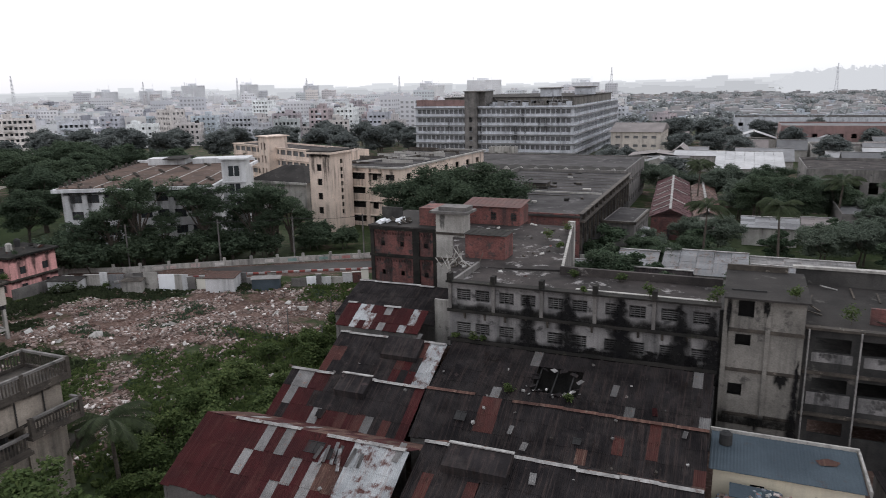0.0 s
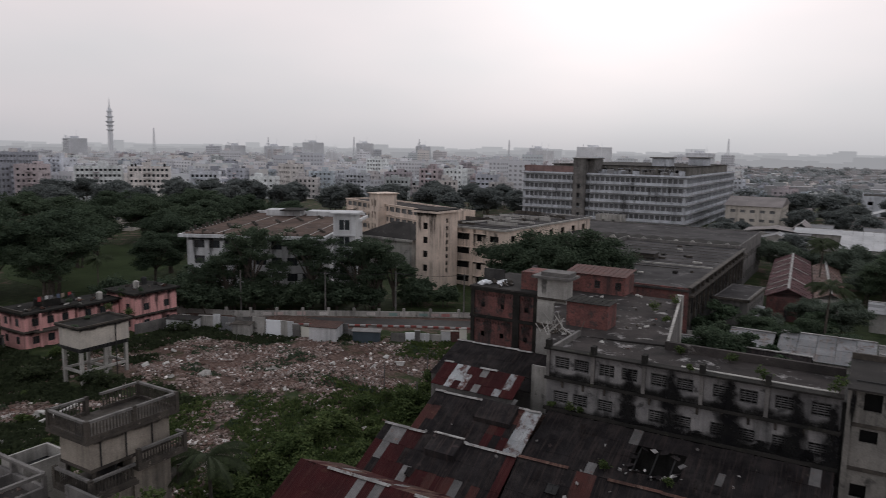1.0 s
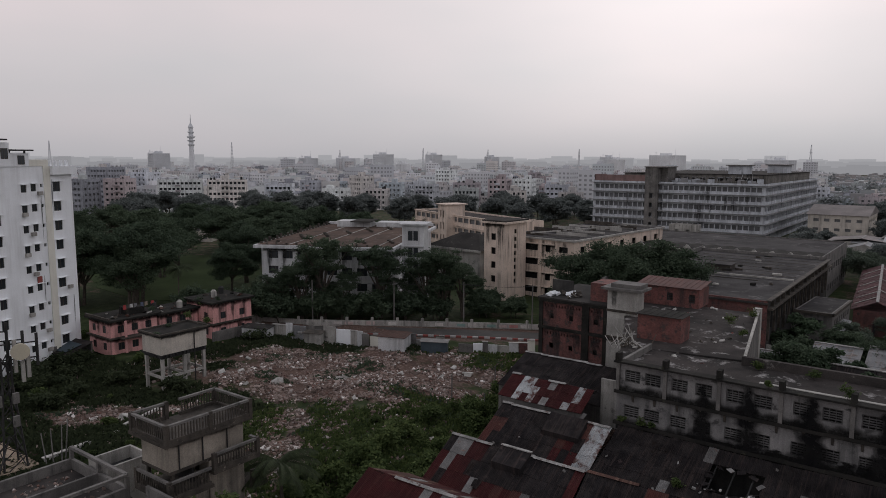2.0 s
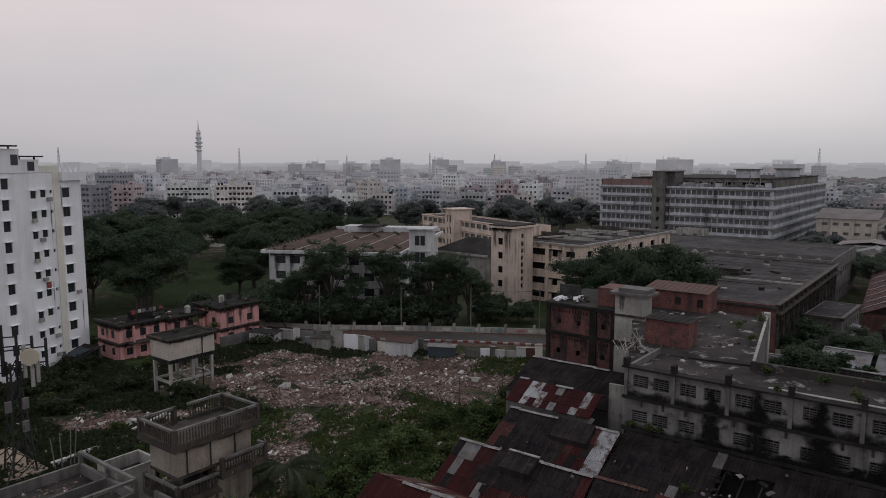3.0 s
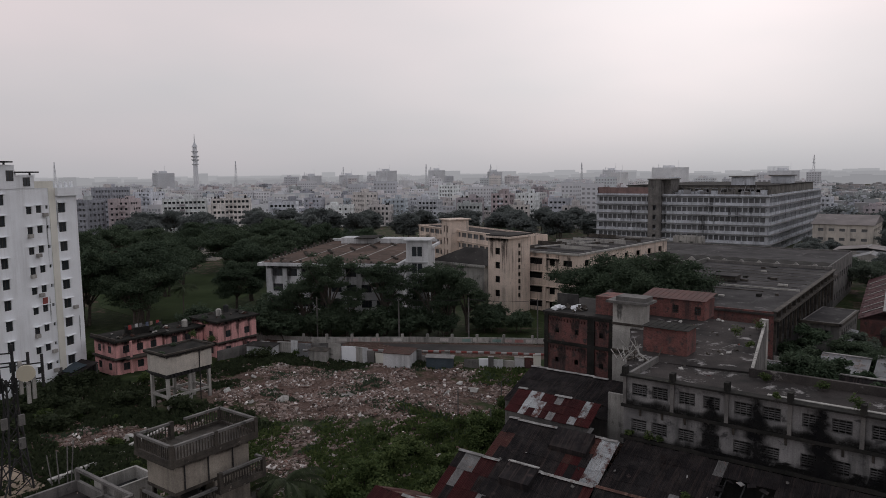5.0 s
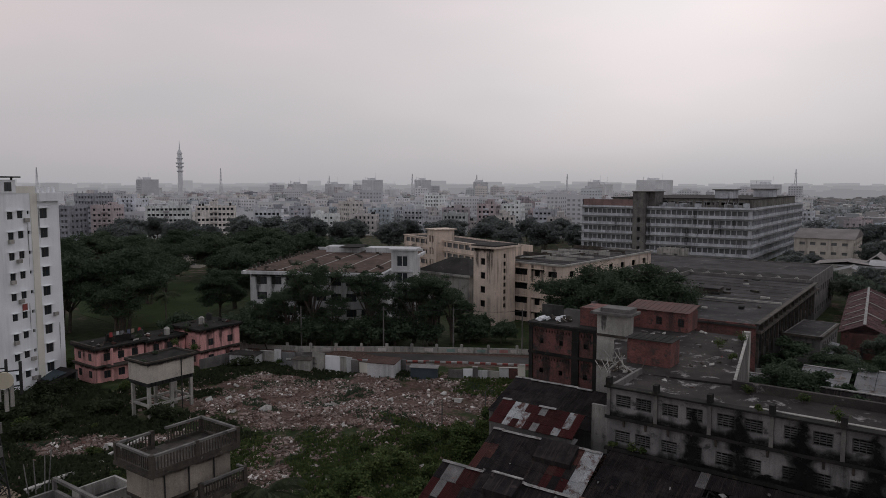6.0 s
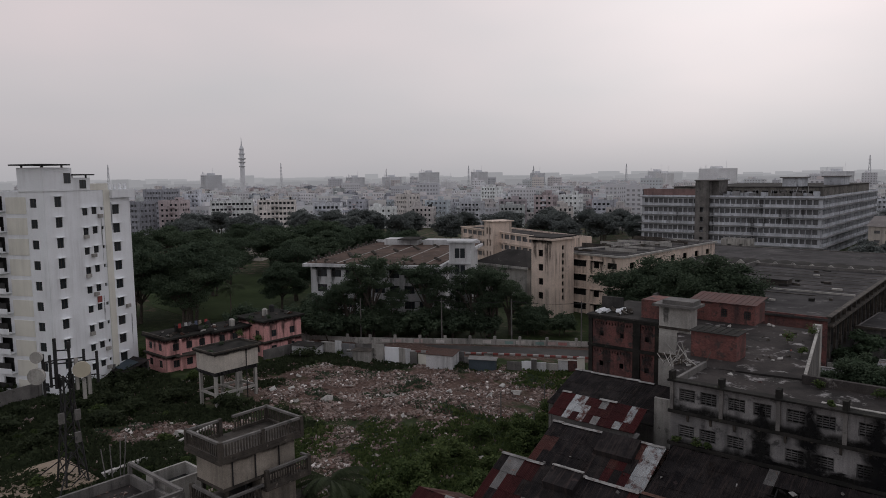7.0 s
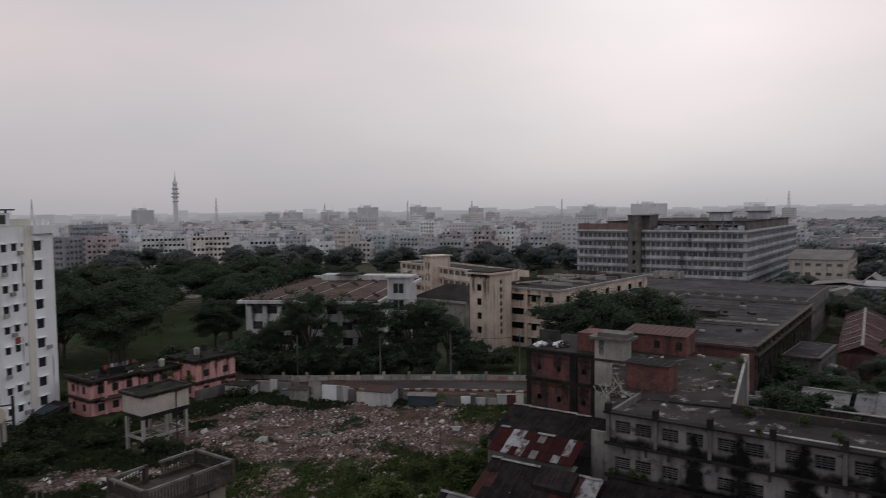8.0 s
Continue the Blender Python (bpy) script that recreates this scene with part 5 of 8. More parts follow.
# ---- white apartment block ----
ap = thing("apartment_block", pose(-108.3, 39.6, 0, 0, 0, 112.6), "ten-storey white apartment block with cream bands and small dark windows", "apartment block")
# local x runs along the right-hand face, local y into the block
apw = []
for j in range(9):
    z = 2.6 + 3.0 * j
    apw += [(12.7, 14.2, z, z + 1.5), (6.7, 7.7, z + 0.1, z + 1.2), (8.5, 9.5, z + 0.2, z + 1.3), (10.3, 10.8, z + 0.75, z + 1.25)]
for j in range(10):
    z = 1.2 + 3.0 * j
    apw.append((1.75, 2.95, z, z + 1.5))
part("front_wall", Mesh().wall((0, 0), (1, 0), 16.6, 0, 30.5, 0.25, apw), M_white, ap)
side = []
for j in range(10):
    z = 1.0 + 3.0 * j
    side += [(13.3, 14.5, z + 0.2, z + 1.5), (11.2, 11.6, z + 0.8, z + 1.3), (5.9, 8.1, z - 0.3, z + 1.9)]
part("side_wall", Mesh().wall((0, 16.0), (0, -1), 15.75, 0, 30.5, 0.25, side), M_white, ap)
part("side_wall", Mesh().wall((16.6, 0.25), (0, 1), 15.75, 0, 30.5, 0.25), M_white, ap)
part("rear_wall", Mesh().wall((16.35, 16.0), (-1, 0), 16.1, 0, 30.5, 0.25), M_white, ap)
part("roof", Mesh().box(0.25, 16.35, 0.25, 15.75, 29.6, 29.8), M_roofslab, ap)
# block inside the walls, near-black in place of unlit rooms
part("core", Mesh().box(1.2, 15.6, 1.2, 15.0, 0, 29.5), M_unlit, ap)
part("cornice", Mesh().box(12.2, 17.2, -0.6, -0.002, 29.2, 30.5), M_white, ap)
part("cream_band", Mesh().box(10.95, 12.2, -0.12, -0.003, 0, 30.5), M_offwhite, ap, "cream painted strip")
for j in range(10):
    part("cream_panel", Mesh().box(-0.06, -0.003, 3.4, 7.2, 3.0 * j + 0.3, 3.0 * j + 2.7), M_offwhite, ap, "cream painted panel")
part("stair_head", Mesh().box(-0.15, 5.0, -0.15, 4.6, 30.502, 33.9), M_white, ap)
part("stair_head_roof", Mesh().box(-0.9, 4.2, -0.8, 5.2, 34.2, 34.4), M_mould, ap, "dark roof sheet")
part("roof_frame", Mesh().box(0.2, 0.4, 0.2, 0.4, 33.9, 34.2).box(3.6, 3.8, 0.2, 0.4, 33.9, 34.2).box(0.2, 0.4, 4.0, 4.2, 33.9, 34.2).box(3.6, 3.8, 4.0, 4.2, 33.9, 34.2), M_mould, ap)
part("roof_room", Mesh().box(5.003, 8.4, -0.1, 5.0, 30.502, 32.4), M_white, ap)
part("roof_room_cover", Mesh().box(4.9, 9.0, -0.5, 5.4, 32.75, 32.95), M_mould, ap, "dark roof sheet")
part("roof_frame", Mesh().box(5.3, 5.5, 0.2, 0.4, 32.4, 32.75).box(8.0, 8.2, 0.2, 0.4, 32.4, 32.75).box(8.0, 8.2, 4.4, 4.6, 32.4, 32.75), M_mould, ap)
part("roof_parapet", Mesh().box(8.404, 12.0, -0.05, 0.2, 30.502, 31.5), M_offwhite, ap)
for x in (12.4, 13.5, 14.6, 15.7):
    part("roof_stub", Mesh().box(x, x + 0.35, 0.0, 0.35, 30.502, 31.4), M_white, ap)
for j in range(10):
    z = 1.0 + 3.0 * j
    part("rear_balcony", Mesh().box(16.603, 17.5, 3.0, 9.0, z, z + 0.15).box(17.42, 17.5, 3.0, 9.0, z + 0.15, z + 0.95), M_white, ap)
WA = window_meshes(1.5, 1.5, M_ledge)
WAS = window_meshes(1.2, 1.3, M_ledge)
WB = window_meshes(1.0, 1.1, M_ledge)
WS = window_meshes(1.2, 1.5, M_ledge)
for a, b, c, e in apw:
    if b - a > 0.6:
        wm = WS if a < 3 else (WA if b - a > 1.2 else WB)
        put_window(ap, wm, (a + b) / 2, 0.12, c)
        part("sun_shade", Mesh().box(a - 0.15, b + 0.15, -0.45, -0.002, e + 0.05, e + 0.13), M_white, ap)
for j in range(10):
    z = 1.0 + 3.0 * j
    part("balcony", Mesh().box(-1.0, -0.003, 7.4, 10.6, z - 0.35, z - 0.2).box(-1.0, -0.9, 7.4, 10.6, z - 0.2, z + 0.45), M_white, ap)
    part("balcony_grille", Mesh().box(-0.96, -0.93, 7.5, 10.5, z + 0.45, z + 1.3), M_metal, ap, "dark metal balcony grille")
    put_window(ap, WAS, 0.1, 2.1, z + 0.2, -90)
rnd = random.Random(5)
for j in range(9):
    x = rnd.choice((6.6, 7.9, 9.6, 14.4))
    part("air_conditioner", Mesh().box(x, x + 0.8, -0.4, -0.004, 2.2 + 3 * (j % 9), 2.75 + 3 * (j % 9)), M_palecon, ap)

for i, (x, w, h, z) in enumerate(((10.3, 0.4, 9, 26), (12.5, 0.4, 7, 28.5), (9.9, 0.35, 6, 14), (15.6, 0.4, 6, 10))):
    stain_on(ap, 420 + i, w, h, x, -0.015, z)
put_window(ap, WS, 4.1, -0.2, 31.6)
put_window(ap, WAS, 7.0, -0.16, 30.8)
part("hung_cloth", Mesh().box(8.5, 9.4, -0.12, -0.06, 12.9, 14.0), M_red, ap, "red cloth hung from a window")

# ---- school ----
SCH = (-120.2, 96.4, 27.0)
sc = block("school_building", pose(SCH[0], SCH[1], 0, 0, 0, SCH[2]), "long white four-storey school with a brown flat roof", "school", 28, 46, 12.9, M_school, 4, 8, (2.2, 1.6), 0.95, 3.25, roof_mat=M_roofdark, parapet=0.0, sides="fl", meshes=window_meshes(2.2, 1.6, M_ledge, 2))
part("eave", Mesh().box(-1.3, 29.3, -1.3, 47.3, 12.95, 13.6), M_school, sc, "wide white concrete eave")
part("roof_deck", Mesh().box(-0.6, 28.6, -0.6, 46.6, 13.6, 13.75), surface("brown_roof_tiles", (0.11, 0.078, 0.064), (0.066, 0.05, 0.044), 0.2, (0.19, 0.165, 0.15), 0.58, spec=0.03), sc, "brown lichen-stained roof deck")
for i in range(1, 5):
    part("roof_rib", Mesh().box(i * 6.4 - 0.1, i * 6.4 + 0.1, -0.4, 46.4, 13.75, 13.83), M_palecon, sc)
part("roof_kerb", Mesh().box(-0.6, 28.6, 45.6, 46.6, 13.75, 14.4), M_school, sc)
for i in range(22):
    part("roof_stub", Mesh().box(-0.5, 0.0, 0.6 + 2.1 * i, 1.0 + 2.1 * i, 13.753, 14.15 + 0.3 * (i % 3)), M_ledge, sc)
for i in range(12):
    part("roof_stub", Mesh().box(1.2 + 2.2 * i, 1.6 + 2.2 * i, -0.5, -0.1, 13.753, 14.05 + 0.15 * (i % 2)), M_ledge, sc)
part("roof_room", Mesh().box(4, 13, 39, 44, 13.753, 15.3), M_school, sc)
part("roof_room_cover", Mesh().box(8.5, 14, 36, 44.4, 15.3, 15.5), M_blackroof, sc, "dark stained slab")
part("roof_room", Mesh().box(14.5, 25, 40, 45, 13.753, 15.0), M_school, sc)
for i in range(26):
    part("roof_clutter", Mesh().box(2 + (i * 7.3) % 26, 2.7 + (i * 7.3) % 26, 3 + (i * 11.7) % 40, 3.6 + (i * 11.7) % 40, 13.75, 14.2), M_ledge, sc)
for i in range(9):
    stain_on(sc, 350 + i % 5, 1.8, 5.5, 1.8 + i * 3.3, -0.02, 12.8)
damp_under(sc, 356, 27.5, 1.0, 27.8, -0.018, 12.9)
stt = block("school_tower", pose(-94.4, 112.2, 0, 0, 0, SCH[2]), "white stair tower with wide dark windows", "school", 4.6, 5, 17.6, M_school, 5, 1, (2.4, 2.3), 0.7, 3.5, parapet=0.5, sides="f", meshes=window_meshes(2.4, 2.3, M_school, 1, 0.14))
part("eave", Mesh().box(-0.6, 5.2, -0.6, 5.6, 18.1, 18.4), M_school, stt)
part("ledge", Mesh().box(-0.15, 4.75, -0.3, -0.002, 13.6, 13.8), M_school, stt)

# ---- cream block with stair tower ----
yt = thing("cream_block_tower", pose(-88.4, 134.2, 0, 0, 0, -5), "cream rendered stair tower with small dark windows and a flat roof", "building")
yh = [(2.0, 3.3, z, z + 1.5) for z in (13.6, 10.4, 7.2, 4.0)]
yr = [(3.4, 4.3, z, z + 1.0) for z in (15.0, 13.2, 11.6, 10.0, 8.4, 6.8, 5.2, 3.6)]
part("front_wall", Mesh().wall((0, 0), (1, 0), 5.8, 0, 17.4, 0.25, yh), M_yellow, yt)
part("side_wall", Mesh().wall((5.8, 0.25), (0, 1), 8, 0, 17.4, 0.25, yr), M_yellow, yt)
part("side_wall", Mesh().wall((0, 8.25), (0, -1), 8, 0, 17.4, 0.25), M_yellow, yt)
part("rear_wall", Mesh().wall((5.55, 8.25), (-1, 0), 5.3, 0, 17.4, 0.25), M_yellow, yt)
part("roof", Mesh().box(-0.8, 6.7, -0.8, 9.1, 17.4, 17.8), M_yellow, yt)
part("roof_top", Mesh().box(-0.4, 6.3, -0.4, 8.6, 17.8, 18.1), M_roofdark, yt)
part("interior", Mesh().box(0.9, 4.9, 0.9, 7.5, 0, 17.3), M_unlit, yt)
yw = thing("cream_block", pose(-88.6, 143.6, 0, 0, 0, -5), "four-storey cream rendered block with wide dark openings", "building")
fh, sh_ = [], []
for j in range(4):
    z = 10.8 - 3.3 * j
    fh += [(0.5, 3.2, z - 0.9, z + 1.5), (4.2, 9.4, z, z + 1.35), (11.4, 12.9, z - 0.1, z + 1.4), (15.0, 17.4, z, z + 1.35)]
    sh_ += [(2.5 + 6.2 * i, 4.6 + 6.2 * i, z, z + 1.4) for i in range(7)]
part("front_wall", Mesh().wall((0, 0), (1, 0), 19, 0, 13.5, 0.3, fh), M_yellow, yw)
part("side_wall", Mesh().wall((19, 0.3), (0, 1), 44.7, 0, 13.5, 0.3, sh_), M_yellow, yw)
part("side_wall", Mesh().wall((0, 45), (0, -1), 44.7, 0, 13.5, 0.3), M_yellow, yw)
part("rear_wall", Mesh().wall((18.7, 45), (-1, 0), 18.4, 0, 13.5, 0.3), M_yellow, yw)
part("roof", Mesh().box(-0.5, 19.5, -0.5, 45.5, 13.5, 13.9), M_palecon, yw, "overhanging weathered roof slab")
part("roof_deck", Mesh().box(0.1, 18.9, 0.1, 44.9, 13.9, 14.0), M_roofold, yw, "dark stained roof deck")
part("interior", Mesh().box(1.6, 17.6, 1.6, 43.5, 0, 13.4), M_unlit, yw)
for j in range(4):
    part("ledge", Mesh().box(3.6, 14.0, -0.45, -0.002, 12.4 - 3.3 * j, 12.6 - 3.3 * j), M_yellow, yw)
    part("balcony", Mesh().box(0.3, 3.4, -0.7, -0.003, 9.8 - 3.3 * j, 10.6 - 3.3 * j), M_yellow, yw)
part("pier", Mesh().box(9.8, 10.6, -0.35, -0.002, 0, 13.5), M_yellow, yw)
part("roof_rail", Mesh().beam((6.0, 2.0, 14.5), (14.0, 34.0, 14.5), 0.3, 0.3), M_palecon, yw, "pale raised roof pipe")
for i in range(5):
    part("roof_beam", Mesh().box(1.0, 18.0, 4 + i * 8.5, 4.4 + i * 8.5, 14.0, 14.4), M_concrete, yw)
for i in range(6):
    stain_on(yw, 320 + i, 1.6, 5.0, 2.0 + i * 2.9, -0.02, 13.3)
for i in range(4):
    damp_under(yw, 330 + i, 10.0, 0.7, 14.0, -0.018, 12.4 - 3.3 * i)
for i, (x, w, h) in enumerate(((1.0, 1.4, 7), (4.2, 1.6, 9), (5.2, 1.0, 6))):
    stain_on(yt, 340 + i, w, h, x, -0.02, 17.3)
damp_under(yt, 345, 5.6, 1.2, 5.7, -0.015, 17.4)
for i in range(10):
    part("roof_wall", Mesh().box(0.6 + (i % 2) * 9.2, 8.8 + (i % 2) * 9.2, 3.0 + 4.1 * i, 3.25 + 4.1 * i, 14.003, 14.5 + 0.25 * (i % 3)), rnd.choice((M_palecon, M_ledge)), yw)
for i in range(12):
    part("roof_clutter", Mesh().box(1 + (i * 5.3) % 15, 1.8 + (i * 5.3) % 15, 2 + (i * 9.1) % 40, 3 + (i * 9.1) % 40, 14.0, 14.6), M_ledge, yw)
block("rear_cream_block", pose(-160, 197.5, 0, 0, 0, -24), "long four-storey cream block behind", "building", 60, 12, 13.2, M_yellow, 4, 16, (3.0, 1.5), 1.2, 3.4, parapet=0.5, sides="f", band=0.3, core=True)
ybt = block("cream_stair_tower", pose(-141, 186.0, 0, 0, 0, -24), "cream rendered stair tower with slit windows", "building", 5.8, 7, 16.4, M_yellow, 4, 2, (0.8, 2.2), 1.0, 3.9, parapet=0.4, sides="f")
part("eave", Mesh().box(-0.6, 6.4, -0.6, 7.6, 16.8, 17.1), M_yellow, ybt)
hip = thing("hipped_house", pose(-119, 153, 0, 0, 0, -5), "low house with a dark hipped roof", "house")
part("shell", Mesh().box(0, 18, 0, 14, 0, 8.0), M_palecon, hip)
part("roof", Mesh().slab([(-0.8, -0.8, 8), (18.8, -0.8, 8), (18.8, 14.8, 8), (-0.8, 14.8, 8)], [(6, 6.8, 11.6), (12, 6.8, 11.6), (12, 7.2, 11.6), (6, 7.2, 11.6)]), M_roofdark, hip)
part("fascia", Mesh().box(-0.9, 18.9, -0.95, -0.81, 7.6, 8.2), M_palecon, hip)

block("low_range", pose(-243, 152, 0, 0, 0, 32), "pale two-storey building between the trees", "building", 16, 9, 6.0, M_buffpale, 2, 5, (1.6, 1.2), 1.0, 3.0, parapet=0.3, core=True)

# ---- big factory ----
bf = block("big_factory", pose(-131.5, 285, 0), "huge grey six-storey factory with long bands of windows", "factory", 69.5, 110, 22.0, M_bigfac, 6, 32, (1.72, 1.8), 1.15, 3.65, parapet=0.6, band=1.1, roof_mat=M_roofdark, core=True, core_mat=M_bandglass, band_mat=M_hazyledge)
part("upper_storey", Mesh().wall((9, 12), (1, 0), 58, 22.0, 25.6, 0.3, [(2 + 3.4 * i, 4.4 + 3.4 * i, 23.2, 24.6) for i in range(16)]).wall((67, 12.3), (0, 1), 90, 22.0, 25.6, 0.3).wall((9, 102.3), (0, -1), 90, 22, 25.6, 0.3), M_stair, bf)
part("upper_roof", Mesh().box(8.5, 67.5, 11.5, 103, 25.6, 25.9), M_roofdark, bf)
part("brick_storey", Mesh().wall((0.4, 0.3), (1, 0), 22.5, 22.6, 25.2, 0.3).wall((0.4, 12), (0, -1), 11.7, 22.6, 25.2, 0.3), M_greybrick, bf, "unplastered brick upper wall")
part("stair_tower", Mesh().wall((23.5, -1.6), (1, 0), 5.4, 0, 28.4, 0.3, [(2.0, 3.4, z, z + 2) for z in (4, 8, 12, 16)]).wall((28.9, -1.3), (0, 1), 14, 0, 28.4, 0.3).wall((23.5, 12.4), (0, -1), 13.7, 0, 28.4, 0.3), M_concrete, bf, "dark grey stair tower")
part("stair_tower_roof", Mesh().box(23.2, 32.2, -2.0, 12.6, 28.4, 28.8), M_concrete, bf)
part("stair_tower_back", Mesh().box(29.0, 31.6, 2.0, 12.4, 22.0, 28.4), M_concrete, bf)
for x, y, w in ((52, 14, 7), (58.5, 52, 8)):
    part("roof_house", Mesh().box(x, x + w, y, y + 9, 25.9, 29.2), M_bigfac, bf)
    part("roof_house_slab", Mesh().box(x - 0.8, x + w + 0.8, y - 0.8, y + 9.8, 29.2, 29.6), M_concrete, bf)
rnd = random.Random(61)
for i in range(60):
    x, y = rnd.uniform(9, 66), rnd.uniform(0.6, 11)
    w, h = rnd.uniform(0.5, 2.6), rnd.uniform(0.4, 2.0)
    part("roof_clutter", Mesh().box(x, x + w, y, y + rnd.uniform(0.5, 2), 22.0, 22.4 + h), rnd.choice((M_hazyledge, M_concrete, M_bigfac)), bf)
for i in range(10):
    stain_on(bf, 300 + i % 6, rnd.uniform(1.2, 2.6), rnd.uniform(5, 13), rnd.uniform(1, 68), -0.02, rnd.choice((21.8, 18.0, 14.4)))
for i in range(6):
    stain_on(bf, 300 + i % 6, rnd.uniform(1.2, 2.6), rnd.uniform(5, 13), 69.53, rnd.uniform(3, 105), rnd.choice((21.8, 18.0, 14.4)), 90)
for i in range(16):
    x = rnd.uniform(24, 66)
    part("roof_column", Mesh().tube((x, rnd.uniform(1, 10), 22.0), (x, rnd.uniform(1, 10), rnd.uniform(24, 26.5)), 0.12, 0.12, 5), M_hazyledge, bf)
bfr = block("factory_annex", pose(-49.5, 300, 0), "beige rendered factory annex with a brown pitched roof", "factory", 20, 30, 11.0, M_buffpale, 3, 5, (1.9, 1.1), 1.6, 3.5, parapet=0.2, roof_mat=M_brownroof, core=True)
part("gable_roof", Mesh().slab([(-0.6, -0.8, 11.25), (20.6, -0.8, 11.25), (20.6, 30.5, 11.25), (-0.6, 30.5, 11.25)], [(-0.6, 14.5, 14.2), (20.6, 14.5, 14.2), (20.6, 15.5, 14.2), (-0.6, 15.5, 14.2)]), M_brownroof, bfr, "pale brown pitched roof")
gate = block("gate_house", pose(-90, 262, 0), "small pale concrete gate building", "building", 10, 6, 7.0, M_palecon, 2, 2, (1.2, 1.6), 1.0, 3.3)

# ---- long low mill with a dark flat roof ----
lm = thing("long_mill", pose(-48.5, 103.2, 0), "long low mill with dark flat roof and blackened arcaded side", "building")
bays = [(0.6 + 3.6 * i, 3.4 + 3.6 * i, 6.9, 9.7) for i in range(14)]
part("side_wall", Mesh().wall((26, 6.3), (0, 1), 53.7, 0, 11.4, 0.3, bays), M_blackwall, lm)
for i in range(15):
    part("buttress", Mesh().box(26.003, 26.34, 6.42 + 3.6 * i, 6.74 + 3.6 * i, 5.5, 10.1), M_ledge, lm, "stained concrete pier")
    if i < 14:
        part("bracket", Mesh().box(26.003, 26.5, 8.15 + 3.6 * i, 8.4 + 3.6 * i, 10.45, 11.38), M_ledge, lm)
part("side_ledge", Mesh().box(26.003, 26.75, 6.0, 60, 10.1, 10.4), M_ledge, lm, "stained concrete ledge")
part("side_coping", Mesh().box(25.8, 26.5, 6.0, 60, 11.4, 11.58), M_ledge, lm, "stained concrete coping")
part("front_wall", Mesh().wall((0, 6), (1, 0), 26, 0, 11.45, 0.3), M_brickdark, lm, "dark brick end wall")
part("front_ledge", Mesh().box(-0.1, 26.2, 5.7, 5.997, 10.9, 11.2), M_roofslab, lm)
part("rear_wall", Mesh().wall((25.6, 60.4), (-1, 0), 25.6, 0, 11.9, 0.4), M_concrete, lm)
part("side_wall", Mesh().wall((0, 60), (0, -1), 53.7, 0, 12.2, 0.3), M_concrete, lm)
part("roof", Mesh().box(0.3, 25.6, 6.3, 60, 11.0, 11.3), M_roofold, lm, "dark weathered flat roof")
part("roof_kerb", Mesh().box(2, 25.4, 27.8, 28.1, 11.3, 11.6), M_palecon, lm, "pale roof kerb")
part("roof_kerb", Mesh().box(4, 20.4, 24.6, 24.8, 11.3, 11.42), M_ledge, lm)
rnd = random.Random(71)
for i in range(6):
    part("roof_seam", Mesh().box(2.0, 25.0, 32.0 + 4.6 * i, 32.12 + 4.6 * i, 11.3, 11.36), M_ledge, lm)
for i in range(26):
    x, y = rnd.uniform(1, 24), rnd.uniform(8, 58)
    part("roof_clutter", Mesh().box(x, x + rnd.uniform(0.3, 1.6), y, y + rnd.uniform(0.3, 1.2), 11.303, 11.4 + rnd.uniform(0.05, 0.4)), rnd.choice((M_ledge, M_blackroof, M_palecon)), lm)
part("roof_hatch", Mesh().box(9.0, 13.6, 33.0, 36.6, 11.3, 12.3), M_ledge, lm, "low stained roof hatch")
part("hatch_lid", Mesh().box(8.8, 13.8, 32.8, 36.8, 12.3, 12.42), M_roofold, lm)
lr = block("rear_mill", pose(-75, 170, 0), "low dark-roofed mill range with a row of small pale gables", "building", 50, 40, 10.4, M_concrete, 2, 14, (1.8, 1.6), 1.5, 4.5, roof_mat=M_roofold, parapet=0.3)
for i in range(13):
    x = 1.2 + i * 3.8
    part("gable", Mesh().slab([(x, -0.15, 10.703), (x + 2.0, -0.15, 10.703), (x + 2.0, 0.2, 10.703), (x, 0.2, 10.703)], [(x + 0.85, -0.15, 11.5), (x + 1.15, -0.15, 11.5), (x + 1.15, 0.2, 11.5), (x + 0.85, 0.2, 11.5)]), M_palecon, lr)
    part("roof_ridge", Mesh().slab([(x - 0.9, 0.203, 10.703), (x + 2.88, 0.203, 10.703), (x + 2.88, 9, 10.703), (x - 0.9, 9, 10.703)], [(x + 0.7, 0.203, 10.95), (x + 1.3, 0.203, 10.95), (x + 1.3, 9, 10.95), (x + 0.7, 9, 10.95)]), M_blackroof, lr, "dark ridged roof bay")
part("front_coping", Mesh().box(-0.3, 50.3, -0.4, -0.002, 10.2, 10.5), M_palecon, lr)
lb = block("low_range", pose(-22.0, 127.6, 0, 0, 0, -3), "low stained building with a dark flat roof", "building", 5.6, 14.5, 7.2, M_concrete, 1, 2, (1.0, 1.0), 4.9, 4.0, roof_mat=M_roofold, parapet=0.03)
part("roof_edge", Mesh().box(-0.25, 5.9, -0.4, -0.003, 6.8, 7.25), M_ledge, lb)
part("roof_edge", Mesh().box(5.603, 5.95, -0.4, 14.6, 6.8, 7.25), M_ledge, lb)


